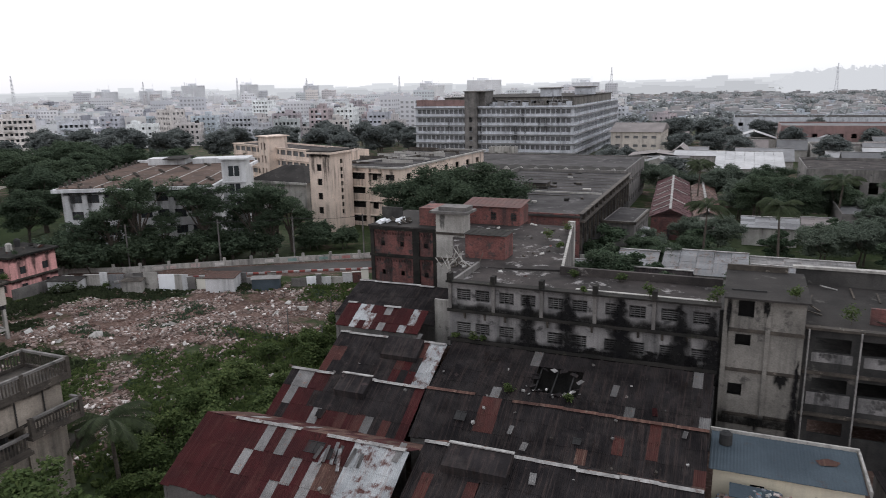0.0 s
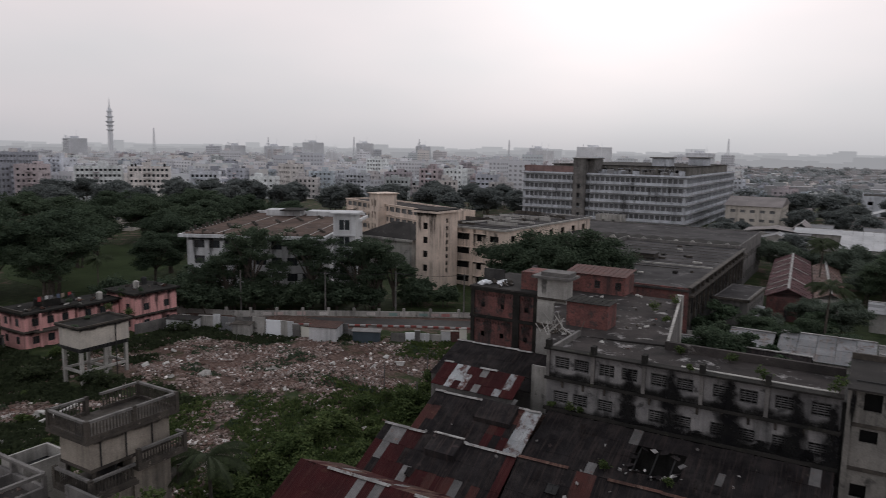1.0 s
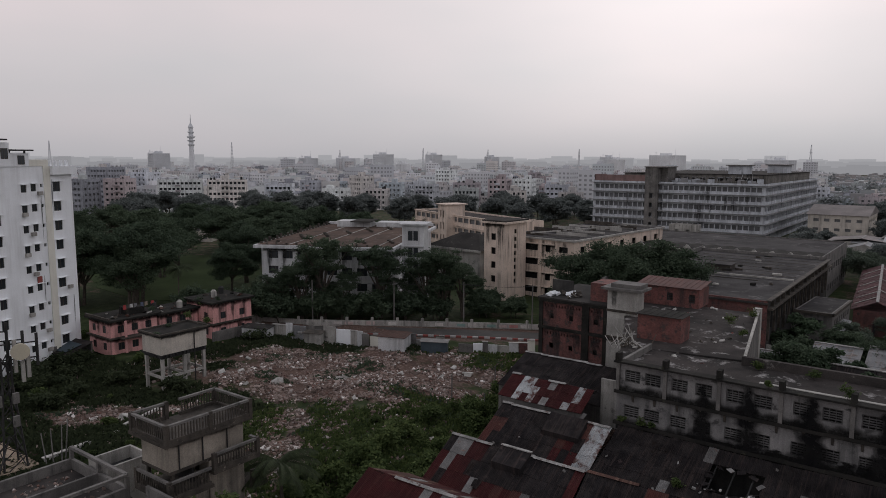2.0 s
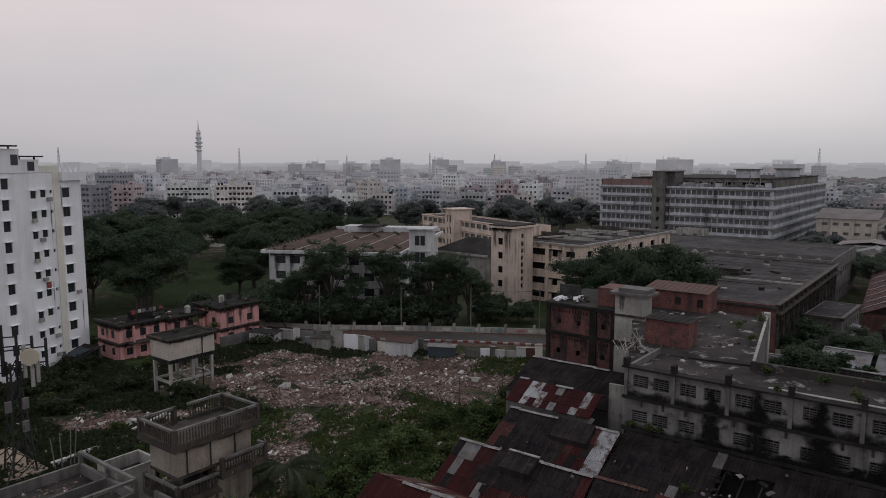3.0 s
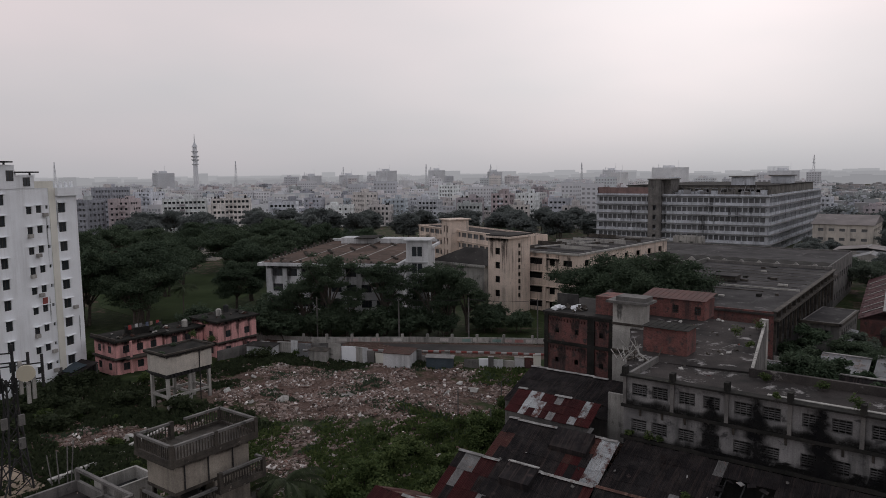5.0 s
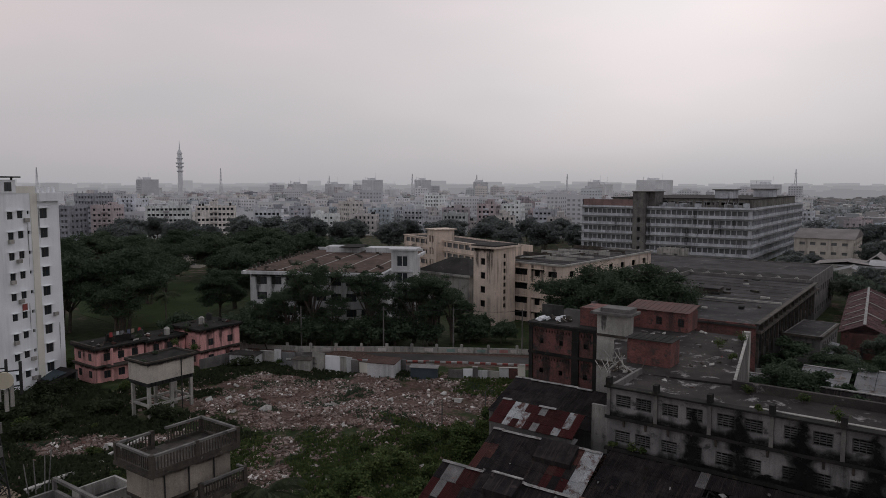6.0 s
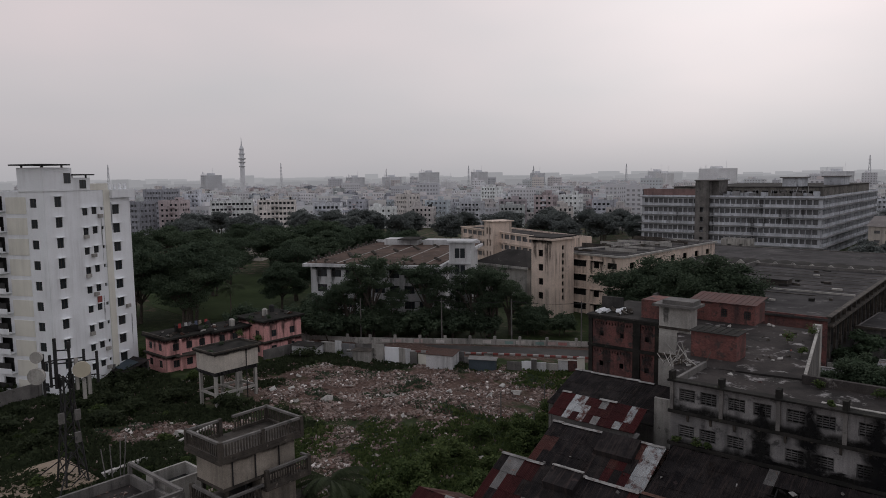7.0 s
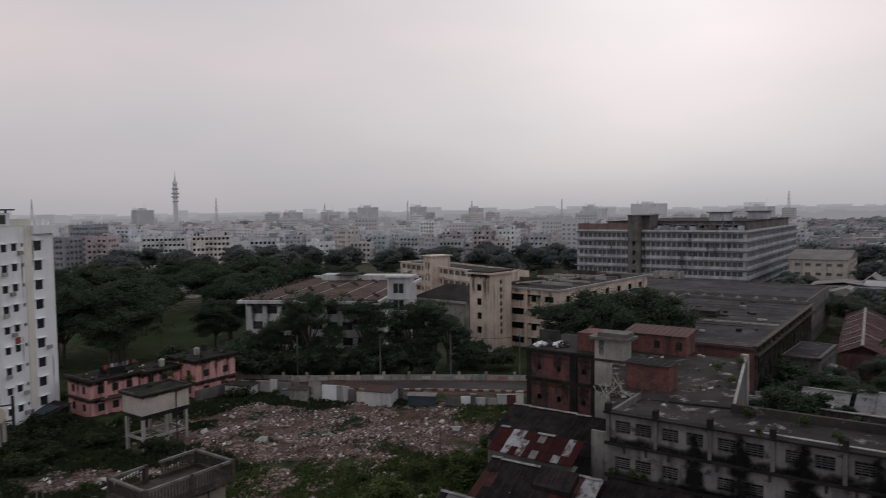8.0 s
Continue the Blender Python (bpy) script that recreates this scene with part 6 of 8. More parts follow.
# ---- sheds among the trees beyond the mill ----
def gable(x, y, w, d, eave, top, mat, label, rz=0, wall=None, along="y", simple=False):
    t = thing("gabled_shed", pose(x, y, 0, 0, 0, rz), label, "shed", "sheds among the trees")
    part("shell", Mesh().box(0.2, w - 0.2, 0.2, d - 0.2, 0, eave), wall or M_palecon, t)
    r0 = [(-0.3, -0.3, eave), (w / 2, -0.3, top), (w + 0.3, -0.3, eave)]
    r1 = [(a, d + 0.3, c) for a, b, c in r0]
    if along == "x":
        r0 = [(-0.3, -0.3, eave), (-0.3, d / 2, top), (-0.3, d + 0.3, eave)]
        r1 = [(w + 0.3, b, c) for a, b, c in r0]
    for (a, b), (c, e) in (((r0[0], r0[1]), (r1[0], r1[1])), ((r0[1], r0[2]), (r1[1], r1[2]))):
        n = 1 if simple else max(2, int((Vector(a) - Vector(c)).length / 2.4))
        rows = 1 if simple else 4
        for i in range(n):
            for j in range(rows):
                P = lambda u, v: Vector(a).lerp(Vector(c), u).lerp(Vector(b).lerp(Vector(e), u), v)
                q = [P(i / n, j / rows), P((i + 1) / n - 0.004, j / rows), P((i + 1) / n - 0.004, (j + 1) / rows), P(i / n, (j + 1) / rows)]
                dz = Vector((0, 0, 0.05 + 0.03 * ((i + j) % 2)))
                part("sheet", Mesh().slab(q, [p + dz for p in q]), mat, t)
    part("ridge_cap", Mesh().beam(Vector(r0[1]) + Vector((0, 0, 0.1)), Vector(r1[1]) + Vector((0, 0, 0.1)), 0.5, 0.12), M_trim, t)
    return t


red_shed = gable(-15.9, 147, 7.8, 54, 4.6, 6.4, M_oldred, "long shed with a red sheet roof and pale ridge", rz=4.2, wall=M_brickdark)
for i, y in enumerate((5, 11.5, 19, 27, 36, 45)):
    part("roof_strip", Mesh().beam((0.2, y, 4.95), (3.6, y, 6.5), 0.45, 0.08), M_palecon, red_shed, "pale strip across the sheets")
    if i % 2:
        part("roof_strip", Mesh().beam((4.2, y + 2, 6.5), (7.5, y + 2, 4.95), 0.45, 0.08), M_palecon, red_shed, "pale strip across the sheets")
gable(-7.6, 152, 5.2, 46, 4.2, 5.4, M_brownsheet, "long shed with grey-brown sheets", rz=4.2)
gable(-6.2, 222, 18.6, 44, 6.2, 9.2, M_whiteroof, "large shed with a pale sheet roof", along="x")
gable(-30, 262, 14, 16, 5.0, 6.0, M_greyroof, "low shed with a grey roof", along="x")
gable(-9.4, 106, 11.6, 15, 4.0, 5.9, M_zincpale, "low shed with a pale grey sheet roof", along="x")
gable(-16.2, 106, 5.6, 13, 4.0, 5.6, M_zincpale, "low shed with a pale grey sheet roof", along="x")
gable(-24.6, 103.2, 5.4, 5.4, 4.2, 5.0, M_zincpale, "small shed with a pale grey sheet roof", along="x")
run_wall("wall_yard", "dirty white yard wall", [(-24.5, 110), (-17.6, 110.4)], 4.8, 0.25, M_palecon)
gable(3.0, 105, 12, 8, 4.0, 5.4, M_zincpale, "low shed with a grey sheet roof", along="x")
gable(1.5, 147, 10, 8, 3.6, 5.0, M_greyroof, "low shed with a grey sheet roof", along="x")
gable(12.5, 152, 12, 7, 3.4, 4.6, M_brownroof, "low shed with a pale brown roof", along="x")
gable(-13, 96.5, 8, 7, 3.6, 6.0, M_bitumen, "small shed with a black roof", along="x")
gable(3, 114, 14, 9, 3.4, 4.4, M_zinc, "shed with shiny zinc sheets", along="x")
gable(-26, 128, 11, 9, 4.4, 5.4, M_greyroof, "small shed with a grey roof")
block("low_range", pose(16.5, 205, 0), "long low grey range with a pale roof edge", "building", 60, 30, 8.0, M_concrete, 1, 14, (2.2, 3.0), 2.5, 6.0, roof_mat=M_roofslab)
block("low_range", pose(19, 152, 0), "low warehouse with a dark roof", "warehouse", 40, 18, 5.5, M_concrete, 1, 8, (1.6, 1.4), 2.0, 4.0, roof_mat=M_greyroof)
block("low_range", pose(16, 340, 0), "long dark brick factory range", "factory", 90, 30, 11, M_greybrick, 2, 18, (2.0, 1.8), 1.5, 5.0, roof_mat=M_greyroof)
block("low_range", pose(-4, 430, 0), "long grey factory range", "factory", 130, 40, 10, M_bigfac, 2, 22, (2.4, 1.8), 1.5, 4.6, roof_mat=M_roofdark)
block("low_range", pose(25, 300, 0), "low grey concrete range", "building", 50, 18, 6, M_palecon, 1, 9, (2.0, 1.6), 1.8, 5.0)

rnd = random.Random(31)
for i in range(46):
    x, y = rnd.uniform(-48, 70), rnd.uniform(215, 470)
    if (-12 < x < 20 and 226 < y < 266) or (8 < x and 195 < y < 235) or (-56 < x < -22 and 278 < y < 336) or (x < -30 and y > 380) or (x > 12 and 335 < y < 375) or (x > 20 and 295 < y < 322):
        continue
    gable(x, y, rnd.uniform(8, 20), rnd.uniform(8, 16), rnd.uniform(3.5, 6), rnd.uniform(6.2, 8.5), rnd.choice((M_greyroof, M_greyroof, M_whiteroof, M_brownroof, M_brownroof)), "low workshop with a sheet roof", along=rnd.choice("xy"), simple=True)


# ---- trees ----
def leaf_cloud(rnd, clumps, per, size):
    """Small folded leaves in uneven clumps; clumps: (centre, radii)."""
    v, f = [], []
    for c, r in clumps:
        for _ in range(per):
            d = Vector((rnd.gauss(0, 1), rnd.gauss(0, 1), rnd.gauss(0, 1))).normalized() * (0.25 + 0.95 * rnd.random() ** 0.7 + rnd.gauss(0, 0.12))
            if d.z < -0.35:
                d.z *= 0.4
            p = Vector((c[0] + d.x * r[0], c[1] + d.y * r[1], c[2] + d.z * r[2]))
            a = Vector((rnd.gauss(0, 1), rnd.gauss(0, 1), rnd.gauss(0, 0.5))).normalized()
            b = a.cross(Vector((rnd.gauss(0, 0.6), rnd.gauss(0, 0.6), 1))).normalized()
            s = size * rnd.uniform(0.6, 1.3)
            k = len(v)
            v += [tuple(p - a * s), tuple(p + b * s * 0.55), tuple(p + a * s), tuple(p - b * s * 0.55 + Vector((0, 0, s * 0.2)))]
            f.append((k, k + 1, k + 2, k + 3))
    m = Mesh()
    m.v, m.f = v, f
    return m


def broad_tree(seed, h, spread, leaf, trunks=1, flat=0.4, per=110, size=0.34, low=0.5, label="broad dark green tree with a forked trunk", top=0.55):
    """Forked trunk, limbs and an uneven, layered crown."""
    rnd = random.Random(seed)
    t = thing("tree", pose(0, 0, -60), label, "tree", "trees")
    wood = Mesh()
    tips = []
    for k in range(trunks):
        bx, by = (rnd.uniform(-1.2, 1.2), rnd.uniform(-1.2, 1.2)) if trunks > 1 else (0, 0)
        fork = Vector((bx + rnd.uniform(-0.6, 0.6), by + rnd.uniform(-0.6, 0.6), h * rnd.uniform(0.26, 0.36)))
        wood.tube((bx, by, -0.4), fork, h * 0.024, h * 0.017, 7)
        for i in range(7):
            a = 6.283 * (i + rnd.random() * 0.7) / 7
            rr = spread * rnd.uniform(0.35, 0.85)
            tip = Vector((bx + math.cos(a) * rr, by + math.sin(a) * rr, h * (rnd.uniform(top, 0.94) - 0.12 * rr / spread)))
            mid = fork.lerp(tip, 0.5) + Vector((0, 0, h * 0.05))
            wood.tube(fork, mid, h * 0.011, h * 0.008, 5).tube(mid, tip, h * 0.008, h * 0.003, 5)
            tips += [tip, mid.lerp(tip, 0.6) + Vector((rnd.uniform(-1, 1), rnd.uniform(-1, 1), h * 0.06))]
            if low and rnd.random() < low:
                tips.append(Vector((bx + math.cos(a) * rr * 0.8, by + math.sin(a) * rr * 0.8, h * rnd.uniform(0.32, 0.5))))
        tips.append(fork + Vector((0, 0, h * 0.55)))
    clumps = []
    for p in tips:
        r = spread * rnd.uniform(0.22, 0.36)
        clumps.append((p, (r, r, r * flat * rnd.uniform(0.8, 1.4))))
        for _ in range(2):
            clumps.append((p + Vector((rnd.uniform(-r, r), rnd.uniform(-r, r), rnd.uniform(-0.3, 0.6) * r)), (r * 0.55, r * 0.55, r * flat * 0.75)))
    part("trunk", wood, M_bark, t)
    part("crown", leaf_cloud(rnd, clumps, per, size), leaf, t)
    return t


def palm(seed, h, fronds=16, flen=3.6, per=26):
    rnd = random.Random(seed)
    t = thing("palm_tree", pose(0, 0, -60), "coconut palm with drooping feathered fronds", "palm tree", "palms")
    wood = Mesh()
    p = Vector((0, 0, -0.4))
    lean = Vector((rnd.uniform(-0.06, 0.06), rnd.uniform(-0.06, 0.06), 1))
    for i in range(6):
        q = p + lean * (h / 6)
        wood.tube(p, q, 0.2 - 0.015 * i, 0.185 - 0.015 * i, 8)
        p = q
    part("trunk", wood, M_bark, t)
    for i in range(fronds):
        a = 6.283 * i / fronds + rnd.uniform(-0.2, 0.2)
        up = rnd.uniform(-0.1, 0.9)
        m = Mesh()
        prev = p.copy()
        dirv = Vector((math.cos(a), math.sin(a), up)).normalized()
        side = Vector((-math.sin(a), math.cos(a), 0))
        for k in range(per):
            d = dirv + Vector((0, 0, -1.35 * (k / per) ** 1.5))
            q = prev + d.normalized() * flen / per
            m.add([prev - side * 0.025, prev + side * 0.025, q + side * 0.02, q - side * 0.02], [(0, 1, 2, 3)])
            L = flen * 0.26 * math.sin(3.1 * (k + 1) / (per + 1)) + 0.1
            for s in (-1, 1):
                e = q + side * s * L * 0.8 + Vector((0, 0, -L * 0.55)) + d.normalized() * L * 0.35
                h = (q - prev) * 0.08
                m.add([prev - h, q + h, e + h * 0.5, e - h * 0.5], [(0, 1, 2, 3)])
            prev = q
        part("frond", m, M_palm, t)
    return t


def place(proto, spots, seed, h0):
    """Copies of a tree at (x, y, height), each turned its own way; the first one is the tree itself."""
    rnd = random.Random(seed)
    for i, (x, y, h) in enumerate(spots):
        s = h / h0
        w = s * rnd.uniform(0.9, 1.12)
        m = pose(x, y, -0.1, 0, 0, rnd.uniform(0, 360))
        ob = proto if i == 0 else copy_thing(proto, m)
        ob.matrix_basis = m
        ob.scale = (w, w, s)


T_row = broad_tree(11, 14, 5.2, M_leaf, 2, 0.42, 150, 0.18, 0.0, "tall dark green tree with slim forked trunks", 0.64)
place(T_row, [(-101.5, 96.5, 17.4), (-94.0, 104.5, 15.4), (-84.0, 112.5, 14.2), (-108, 91, 10.5)], 1, 14)
T_row2 = broad_tree(12, 14, 5.0, M_leaf, 2, 0.5, 160, 0.18, 0.15, "dark green tree with a rounded layered crown", 0.56)
place(T_row2, [(-105, 93.5, 12.5), (-86.5, 110, 15.4), (-80.8, 114.5, 12.6), (-98, 98.5, 10.5), (-90.5, 105, 9.5), (-82.5, 110.5, 10.5)], 2, 14)
T_big = broad_tree(13, 16, 8.8, M_leaf, 3, 0.5, 240, 0.24, 0.2, "spreading rain tree with a wide dark crown", 0.6)
place(T_big, [(-145, 82, 19), (-153, 73, 17), (-161, 66, 16), (-139, 77, 14), (-198, 78, 14), (-215, 125, 16), (-235, 112, 15), (-226, 98, 15), (-205, 150, 16), (-216, 176, 16), (-240, 160, 15), (-255, 135, 15), (-190, 168, 15), (-170, 178, 14), (-150, 200, 13), (-135, 212, 13), (-195, 140, 16), (-212, 90, 14), (-180, 154, 15), (-200, 190, 14), (-230, 195, 14), (-168, 136, 15), (-158, 91, 15), (-172, 104, 16), (-186, 118, 15)], 3, 16)
T_rain = broad_tree(19, 17, 8.2, M_leaf, 2, 0.55, 400, 0.2, 0.4, "spreading rain tree with a dense dark crown")
place(T_rain, [(-51.5, 117, 18), (-44, 119, 19), (-47.5, 115, 17), (-56, 118, 16), (-40, 120, 17.5), (-147, 112, 16.5), (-136, 101, 13)], 31, 17)
T_bush = broad_tree(18, 5, 3.2, M_leaf, 2, 0.9, 60, 0.24, 1.0, "dark bushy undergrowth tree")
place(T_bush, [(-113, 92, 7), (-104, 94, 5), (-101, 95, 6), (-97, 98, 5.5), (-93, 102, 6), (-88, 105.5, 5.5), (-83, 109, 5), (-77, 117, 4.5), (-72, 120, 4.5), (-80, 121, 5), (-119, 86, 5), (-124, 82, 6), (-114, 86, 6), (-109, 88, 6.5), (-106, 88, 6)], 32, 5)
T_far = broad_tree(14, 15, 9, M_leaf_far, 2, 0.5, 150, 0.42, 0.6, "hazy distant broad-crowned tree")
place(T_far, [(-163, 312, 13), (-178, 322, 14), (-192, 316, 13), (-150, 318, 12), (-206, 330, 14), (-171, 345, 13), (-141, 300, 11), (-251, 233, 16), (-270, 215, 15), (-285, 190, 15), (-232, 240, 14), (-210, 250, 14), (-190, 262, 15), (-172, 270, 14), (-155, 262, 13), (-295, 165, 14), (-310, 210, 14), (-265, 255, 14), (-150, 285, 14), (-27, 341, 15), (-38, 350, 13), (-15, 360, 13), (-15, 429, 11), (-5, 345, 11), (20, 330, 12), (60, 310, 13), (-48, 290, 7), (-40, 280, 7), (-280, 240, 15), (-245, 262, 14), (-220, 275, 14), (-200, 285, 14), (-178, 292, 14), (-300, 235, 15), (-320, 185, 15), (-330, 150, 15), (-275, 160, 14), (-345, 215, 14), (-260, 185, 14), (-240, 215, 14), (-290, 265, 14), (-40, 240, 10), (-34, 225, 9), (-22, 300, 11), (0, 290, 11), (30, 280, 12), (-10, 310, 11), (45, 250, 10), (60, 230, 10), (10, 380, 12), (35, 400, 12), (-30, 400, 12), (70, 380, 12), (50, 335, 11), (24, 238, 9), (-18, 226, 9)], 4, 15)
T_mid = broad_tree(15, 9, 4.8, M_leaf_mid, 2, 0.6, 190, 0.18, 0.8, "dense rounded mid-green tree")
T_thick = broad_tree(20, 9, 4.6, M_leaf, 2, 0.6, 200, 0.18, 0.9, "dense dark green tree beside the mill")
place(T_thick, [(-17.0, 100, 9.0), (-15.0, 119, 7.0), (-11.0, 114, 6.8), (-7.0, 124, 6.6), (-3.0, 118, 6.0)], 35, 9)
place(T_mid, [(-1.2, 139, 7.4), (14, 134, 7.6), (20.5, 137, 8.2), (26, 150, 8.6), (-14, 131, 5.6), (-8.5, 143, 6), (18, 171, 8.6), (6, 181, 8.7), (0, 176, 8), (-2, 206, 9.5), (5, 209, 8.4), (-21, 206, 9), (-28, 222, 8), (30, 133, 9), (16, 188, 9), (2, 190, 8), (26, 166, 8), (-4, 197, 9), (-12, 209, 7)], 5, 9)
place(copy_thing(T_rain, pose(12, 165, 0)), [(12, 165, 12.5), (4.5, 171, 11.5), (19.5, 170, 12), (8, 196, 11), (34, 180, 10), (27, 158, 10)], 33, 17)
T_light = broad_tree(16, 6, 2.8, M_layer, 1, 0.42, 150, 0.17, 1.0, "young green tree with layered branches", 0.4)
place(T_light, [(-19.8, 117, 9.4), (-12.6, 101, 8.8), (-16.6, 97, 9.6), (-8.0, 95, 7.6), (-3.5, 92, 6.6), (0.5, 99, 7.6), (-20.0, 99.5, 7.0), (-46.2, 83, 5.0), (7, 131, 6.5), (-6, 134, 6), (17, 146, 7), (24, 128, 7), (8, 142, 5)], 6, 6)
palm_near = palm(21, 6.0, 20, 3.9, 36)
place(palm_near, [(-46.0, 38.5, 6.2)], 7, 6)
palm_far = palm(22, 10, 20, 3.4)
place(palm_far, [(-4.6, 121, 12.4), (7.2, 124, 12.4), (-8.6, 176, 12.5), (19, 160, 12), (-9.5, 201, 10.5), (-129, 82, 9.5)], 8, 10)
T_near = broad_tree(17, 9, 3.0, M_leaf2, 2, 0.9, 150, 0.17, 0.5, "dense light green leafy tree")
place(T_near, [(-37.6, 25.0, 10.4)], 9, 9)

solid("lawn", Mesh().slab([(x, y, -0.3) for x, y in ((-146, 84), (-138, 92), (-150, 110), (-160, 126), (-196, 142), (-214, 122), (-200, 98), (-170, 86))], [(x, y, 0.06) for x, y in ((-146, 84), (-138, 92), (-150, 110), (-160, 126), (-196, 142), (-214, 122), (-200, 98), (-170, 86))]), M_lawn, "light green mown lawn between the trees", "lawn", kind="structure")


# ---- shrubs and weeds on the lot ----
def shrub(seed, r, leaf=None):
    rnd = random.Random(seed)
    t = thing("shrub", pose(0, 0, -60), "tangled leafy green shrub", "shrub", "shrubs on the lot")
    w = Mesh()
    cl = []
    for i in range(9):
        a = rnd.uniform(0, 6.283)
        p = Vector((math.cos(a) * r * rnd.uniform(0, 0.7), math.sin(a) * r * rnd.uniform(0, 0.7), r * rnd.uniform(0.25, 0.75)))
        w.tube((p.x * 0.3, p.y * 0.3, -0.3), p, 0.05, 0.02, 5)
        q = r * rnd.uniform(0.3, 0.5)
        cl.append((p, (q, q, q * 0.8)))
    part("stalk", w, M_bark, t)
    part("leaves", leaf_cloud(rnd, cl, 120, 0.17), leaf or M_leaf2, t)
    return t


def scatter(proto, seed, n, inside, r0, r1):
    rnd = random.Random(seed)
    k = 0
    while k < n:
        x, y = rnd.uniform(-125, -34), rnd.uniform(24, 102)
        if not inside(x, y):
            continue
        m = pose(x, y, ground_height(x, y) - 0.05, 0, 0, rnd.uniform(0, 360))
        ob = proto if k == 0 else copy_thing(proto, m)
        ob.matrix_basis = m
        s = rnd.uniform(r0, r1)
        ob.scale = (s, s, s * rnd.uniform(0.8, 1.2))
        k += 1


def clear(x, y):
    """Free of walls and buildings."""
    if -58 < x < -45 and 17 < y < 37.5:
        return False
    if x > -37.5 and y < 62 or x > -42.5 and y > 60:
        return False
    if -92.5 < x < -86 and 51 < y < 60.5 or -117 < x < -102 and 55 < y < 83:
        return False
    return y < 80 + (x + 104) * 0.42


strip = lambda x, y: clear(x, y) and bare_amount(x, y) < 0.45 and -52.5 + (y - 40) * 0.02 < x < -36 and 36 < y < 82 and x > -58 + max(0, (y - 60)) * 0.35
scatter(shrub(31, 2.0), 1, 52, strip, 0.5, 1.25)
scatter(shrub(32, 1.2), 2, 40, lambda x, y: clear(x, y) and bare_amount(x, y) < 0.25 and x < -56, 0.5, 1.2)
# dark leaf tone covers both dense growth and the shade of trees
scatter(shrub(33, 1.4, M_palm), 3, 40, lambda x, y: clear(x, y) and bare_amount(x, y) < 0.35 and (x < -84 and y < 56 or x < -98), 0.8, 1.9)


def tufts(seed, n, inside, size, mat, name, label):
    """Low weeds: many small blades in bunches, too many to count."""
    rnd = random.Random(seed)
    v, f = [], []
    k = 0
    while k < n:
        x, y = rnd.uniform(-122, -34), rnd.uniform(22, 100)
        if not inside(x, y):
            continue
        k += 1
        z = ground_height(x, y)
        for _ in range(6):
            a = rnd.uniform(0, 6.283)
            px, py = x + rnd.gauss(0, 0.28), y + rnd.gauss(0, 0.28)
            s = size * rnd.uniform(0.5, 1.3)
            dx, dy = math.cos(a) * s * 0.4, math.sin(a) * s * 0.4
            i = len(v)
            v += [(px - dx, py - dy, z - 0.02), (px + dx, py + dy, z - 0.02), (px + dx * 0.6 + rnd.gauss(0, 0.3) * s, py + dy * 0.6 + rnd.gauss(0, 0.3) * s, z + s), (px - dx * 0.6, py - dy * 0.6 + rnd.gauss(0, 0.2) * s, z + s * 0.8)]
            f.append((i, i + 1, i + 2, i + 3))
    m = Mesh()
    m.v, m.f = v, f
    solid(name, m, mat, label, "weeds", kind="stuff")


patchy = lambda x, y: noise.noise((x * 0.16, y * 0.16, 7))
tufts(1, 4500, lambda x, y: x > -72 and clear(x, y) and bare_amount(x, y) + 0.5 * patchy(x, y) < 0.42, 0.4, M_leaf2, "grass", "rough green grass and low weeds on the lot")
# grass split here for a darker green that includes the trees' shade
tufts(3, 7000, lambda x, y: x < -70 and clear(x, y) and bare_amount(x, y) + 0.5 * patchy(x, y) < 0.42, 0.5, M_palm, "grass", "rank grass and weeds round the water tank, tree shade in their dark green")
tufts(2, 900, lambda x, y: clear(x, y) and bare_amount(x, y) > 0.4 and patchy(x, y) < -0.15, 0.3, M_leaf, "weeds", "sparse weeds between the rubble")


# ---- rubble ----
def chunk(rnd, x, y, z, s):
    q = Euler((rnd.uniform(-0.6, 0.6), rnd.uniform(-0.6, 0.6), rnd.uniform(0, 6.28))).to_matrix()
    dims = (s * rnd.uniform(0.6, 1.4), s * rnd.uniform(0.5, 1.0), s * rnd.uniform(0.25, 0.7))
    pts = []
    for c in ((-1, -1, -1), (1, -1, -1), (1, 1, -1), (-1, 1, -1), (-1, -1, 1), (1, -1, 1), (1, 1, 1), (-1, 1, 1)):
        p = Vector([c[i] * dims[i] * 0.5 * rnd.uniform(0.6, 1.1) for i in range(3)])
        pts.append(Vector((x, y, z)) + q @ p)
    return pts


CUBE = ((0, 3, 2, 1), (4, 5, 6, 7), (0, 1, 5, 4), (1, 2, 6, 5), (2, 3, 7, 6), (3, 0, 4, 7))


def rubble(seed, n):
    rnd = random.Random(seed)
    m = Mesh()
    k = 0
    while k < n:
        x, y = rnd.uniform(-112, -45), rnd.uniform(26, 100)
        b = bare_amount(x, y)
        thin = 0.34 * max(0.0, patchy(x * 2.3 + 40, y * 2.3) + 0.08) if y < 66 and x < -46 else 0.0
        if not clear(x, y) or rnd.random() > max(thin, (b - 0.15) * (0.42 + 1.5 * patchy(x * 1.7, y * 1.7)) * 1.5):
            continue
        k += 1
        s = 0.11 + 0.5 * rnd.random() ** 4
        m.add(chunk(rnd, x, y, ground_height(x, y) + s * 0.12, s), CUBE)
    solid("rubble", m, M_rubble, "scattered brick and concrete rubble", "rubble", kind="stuff")


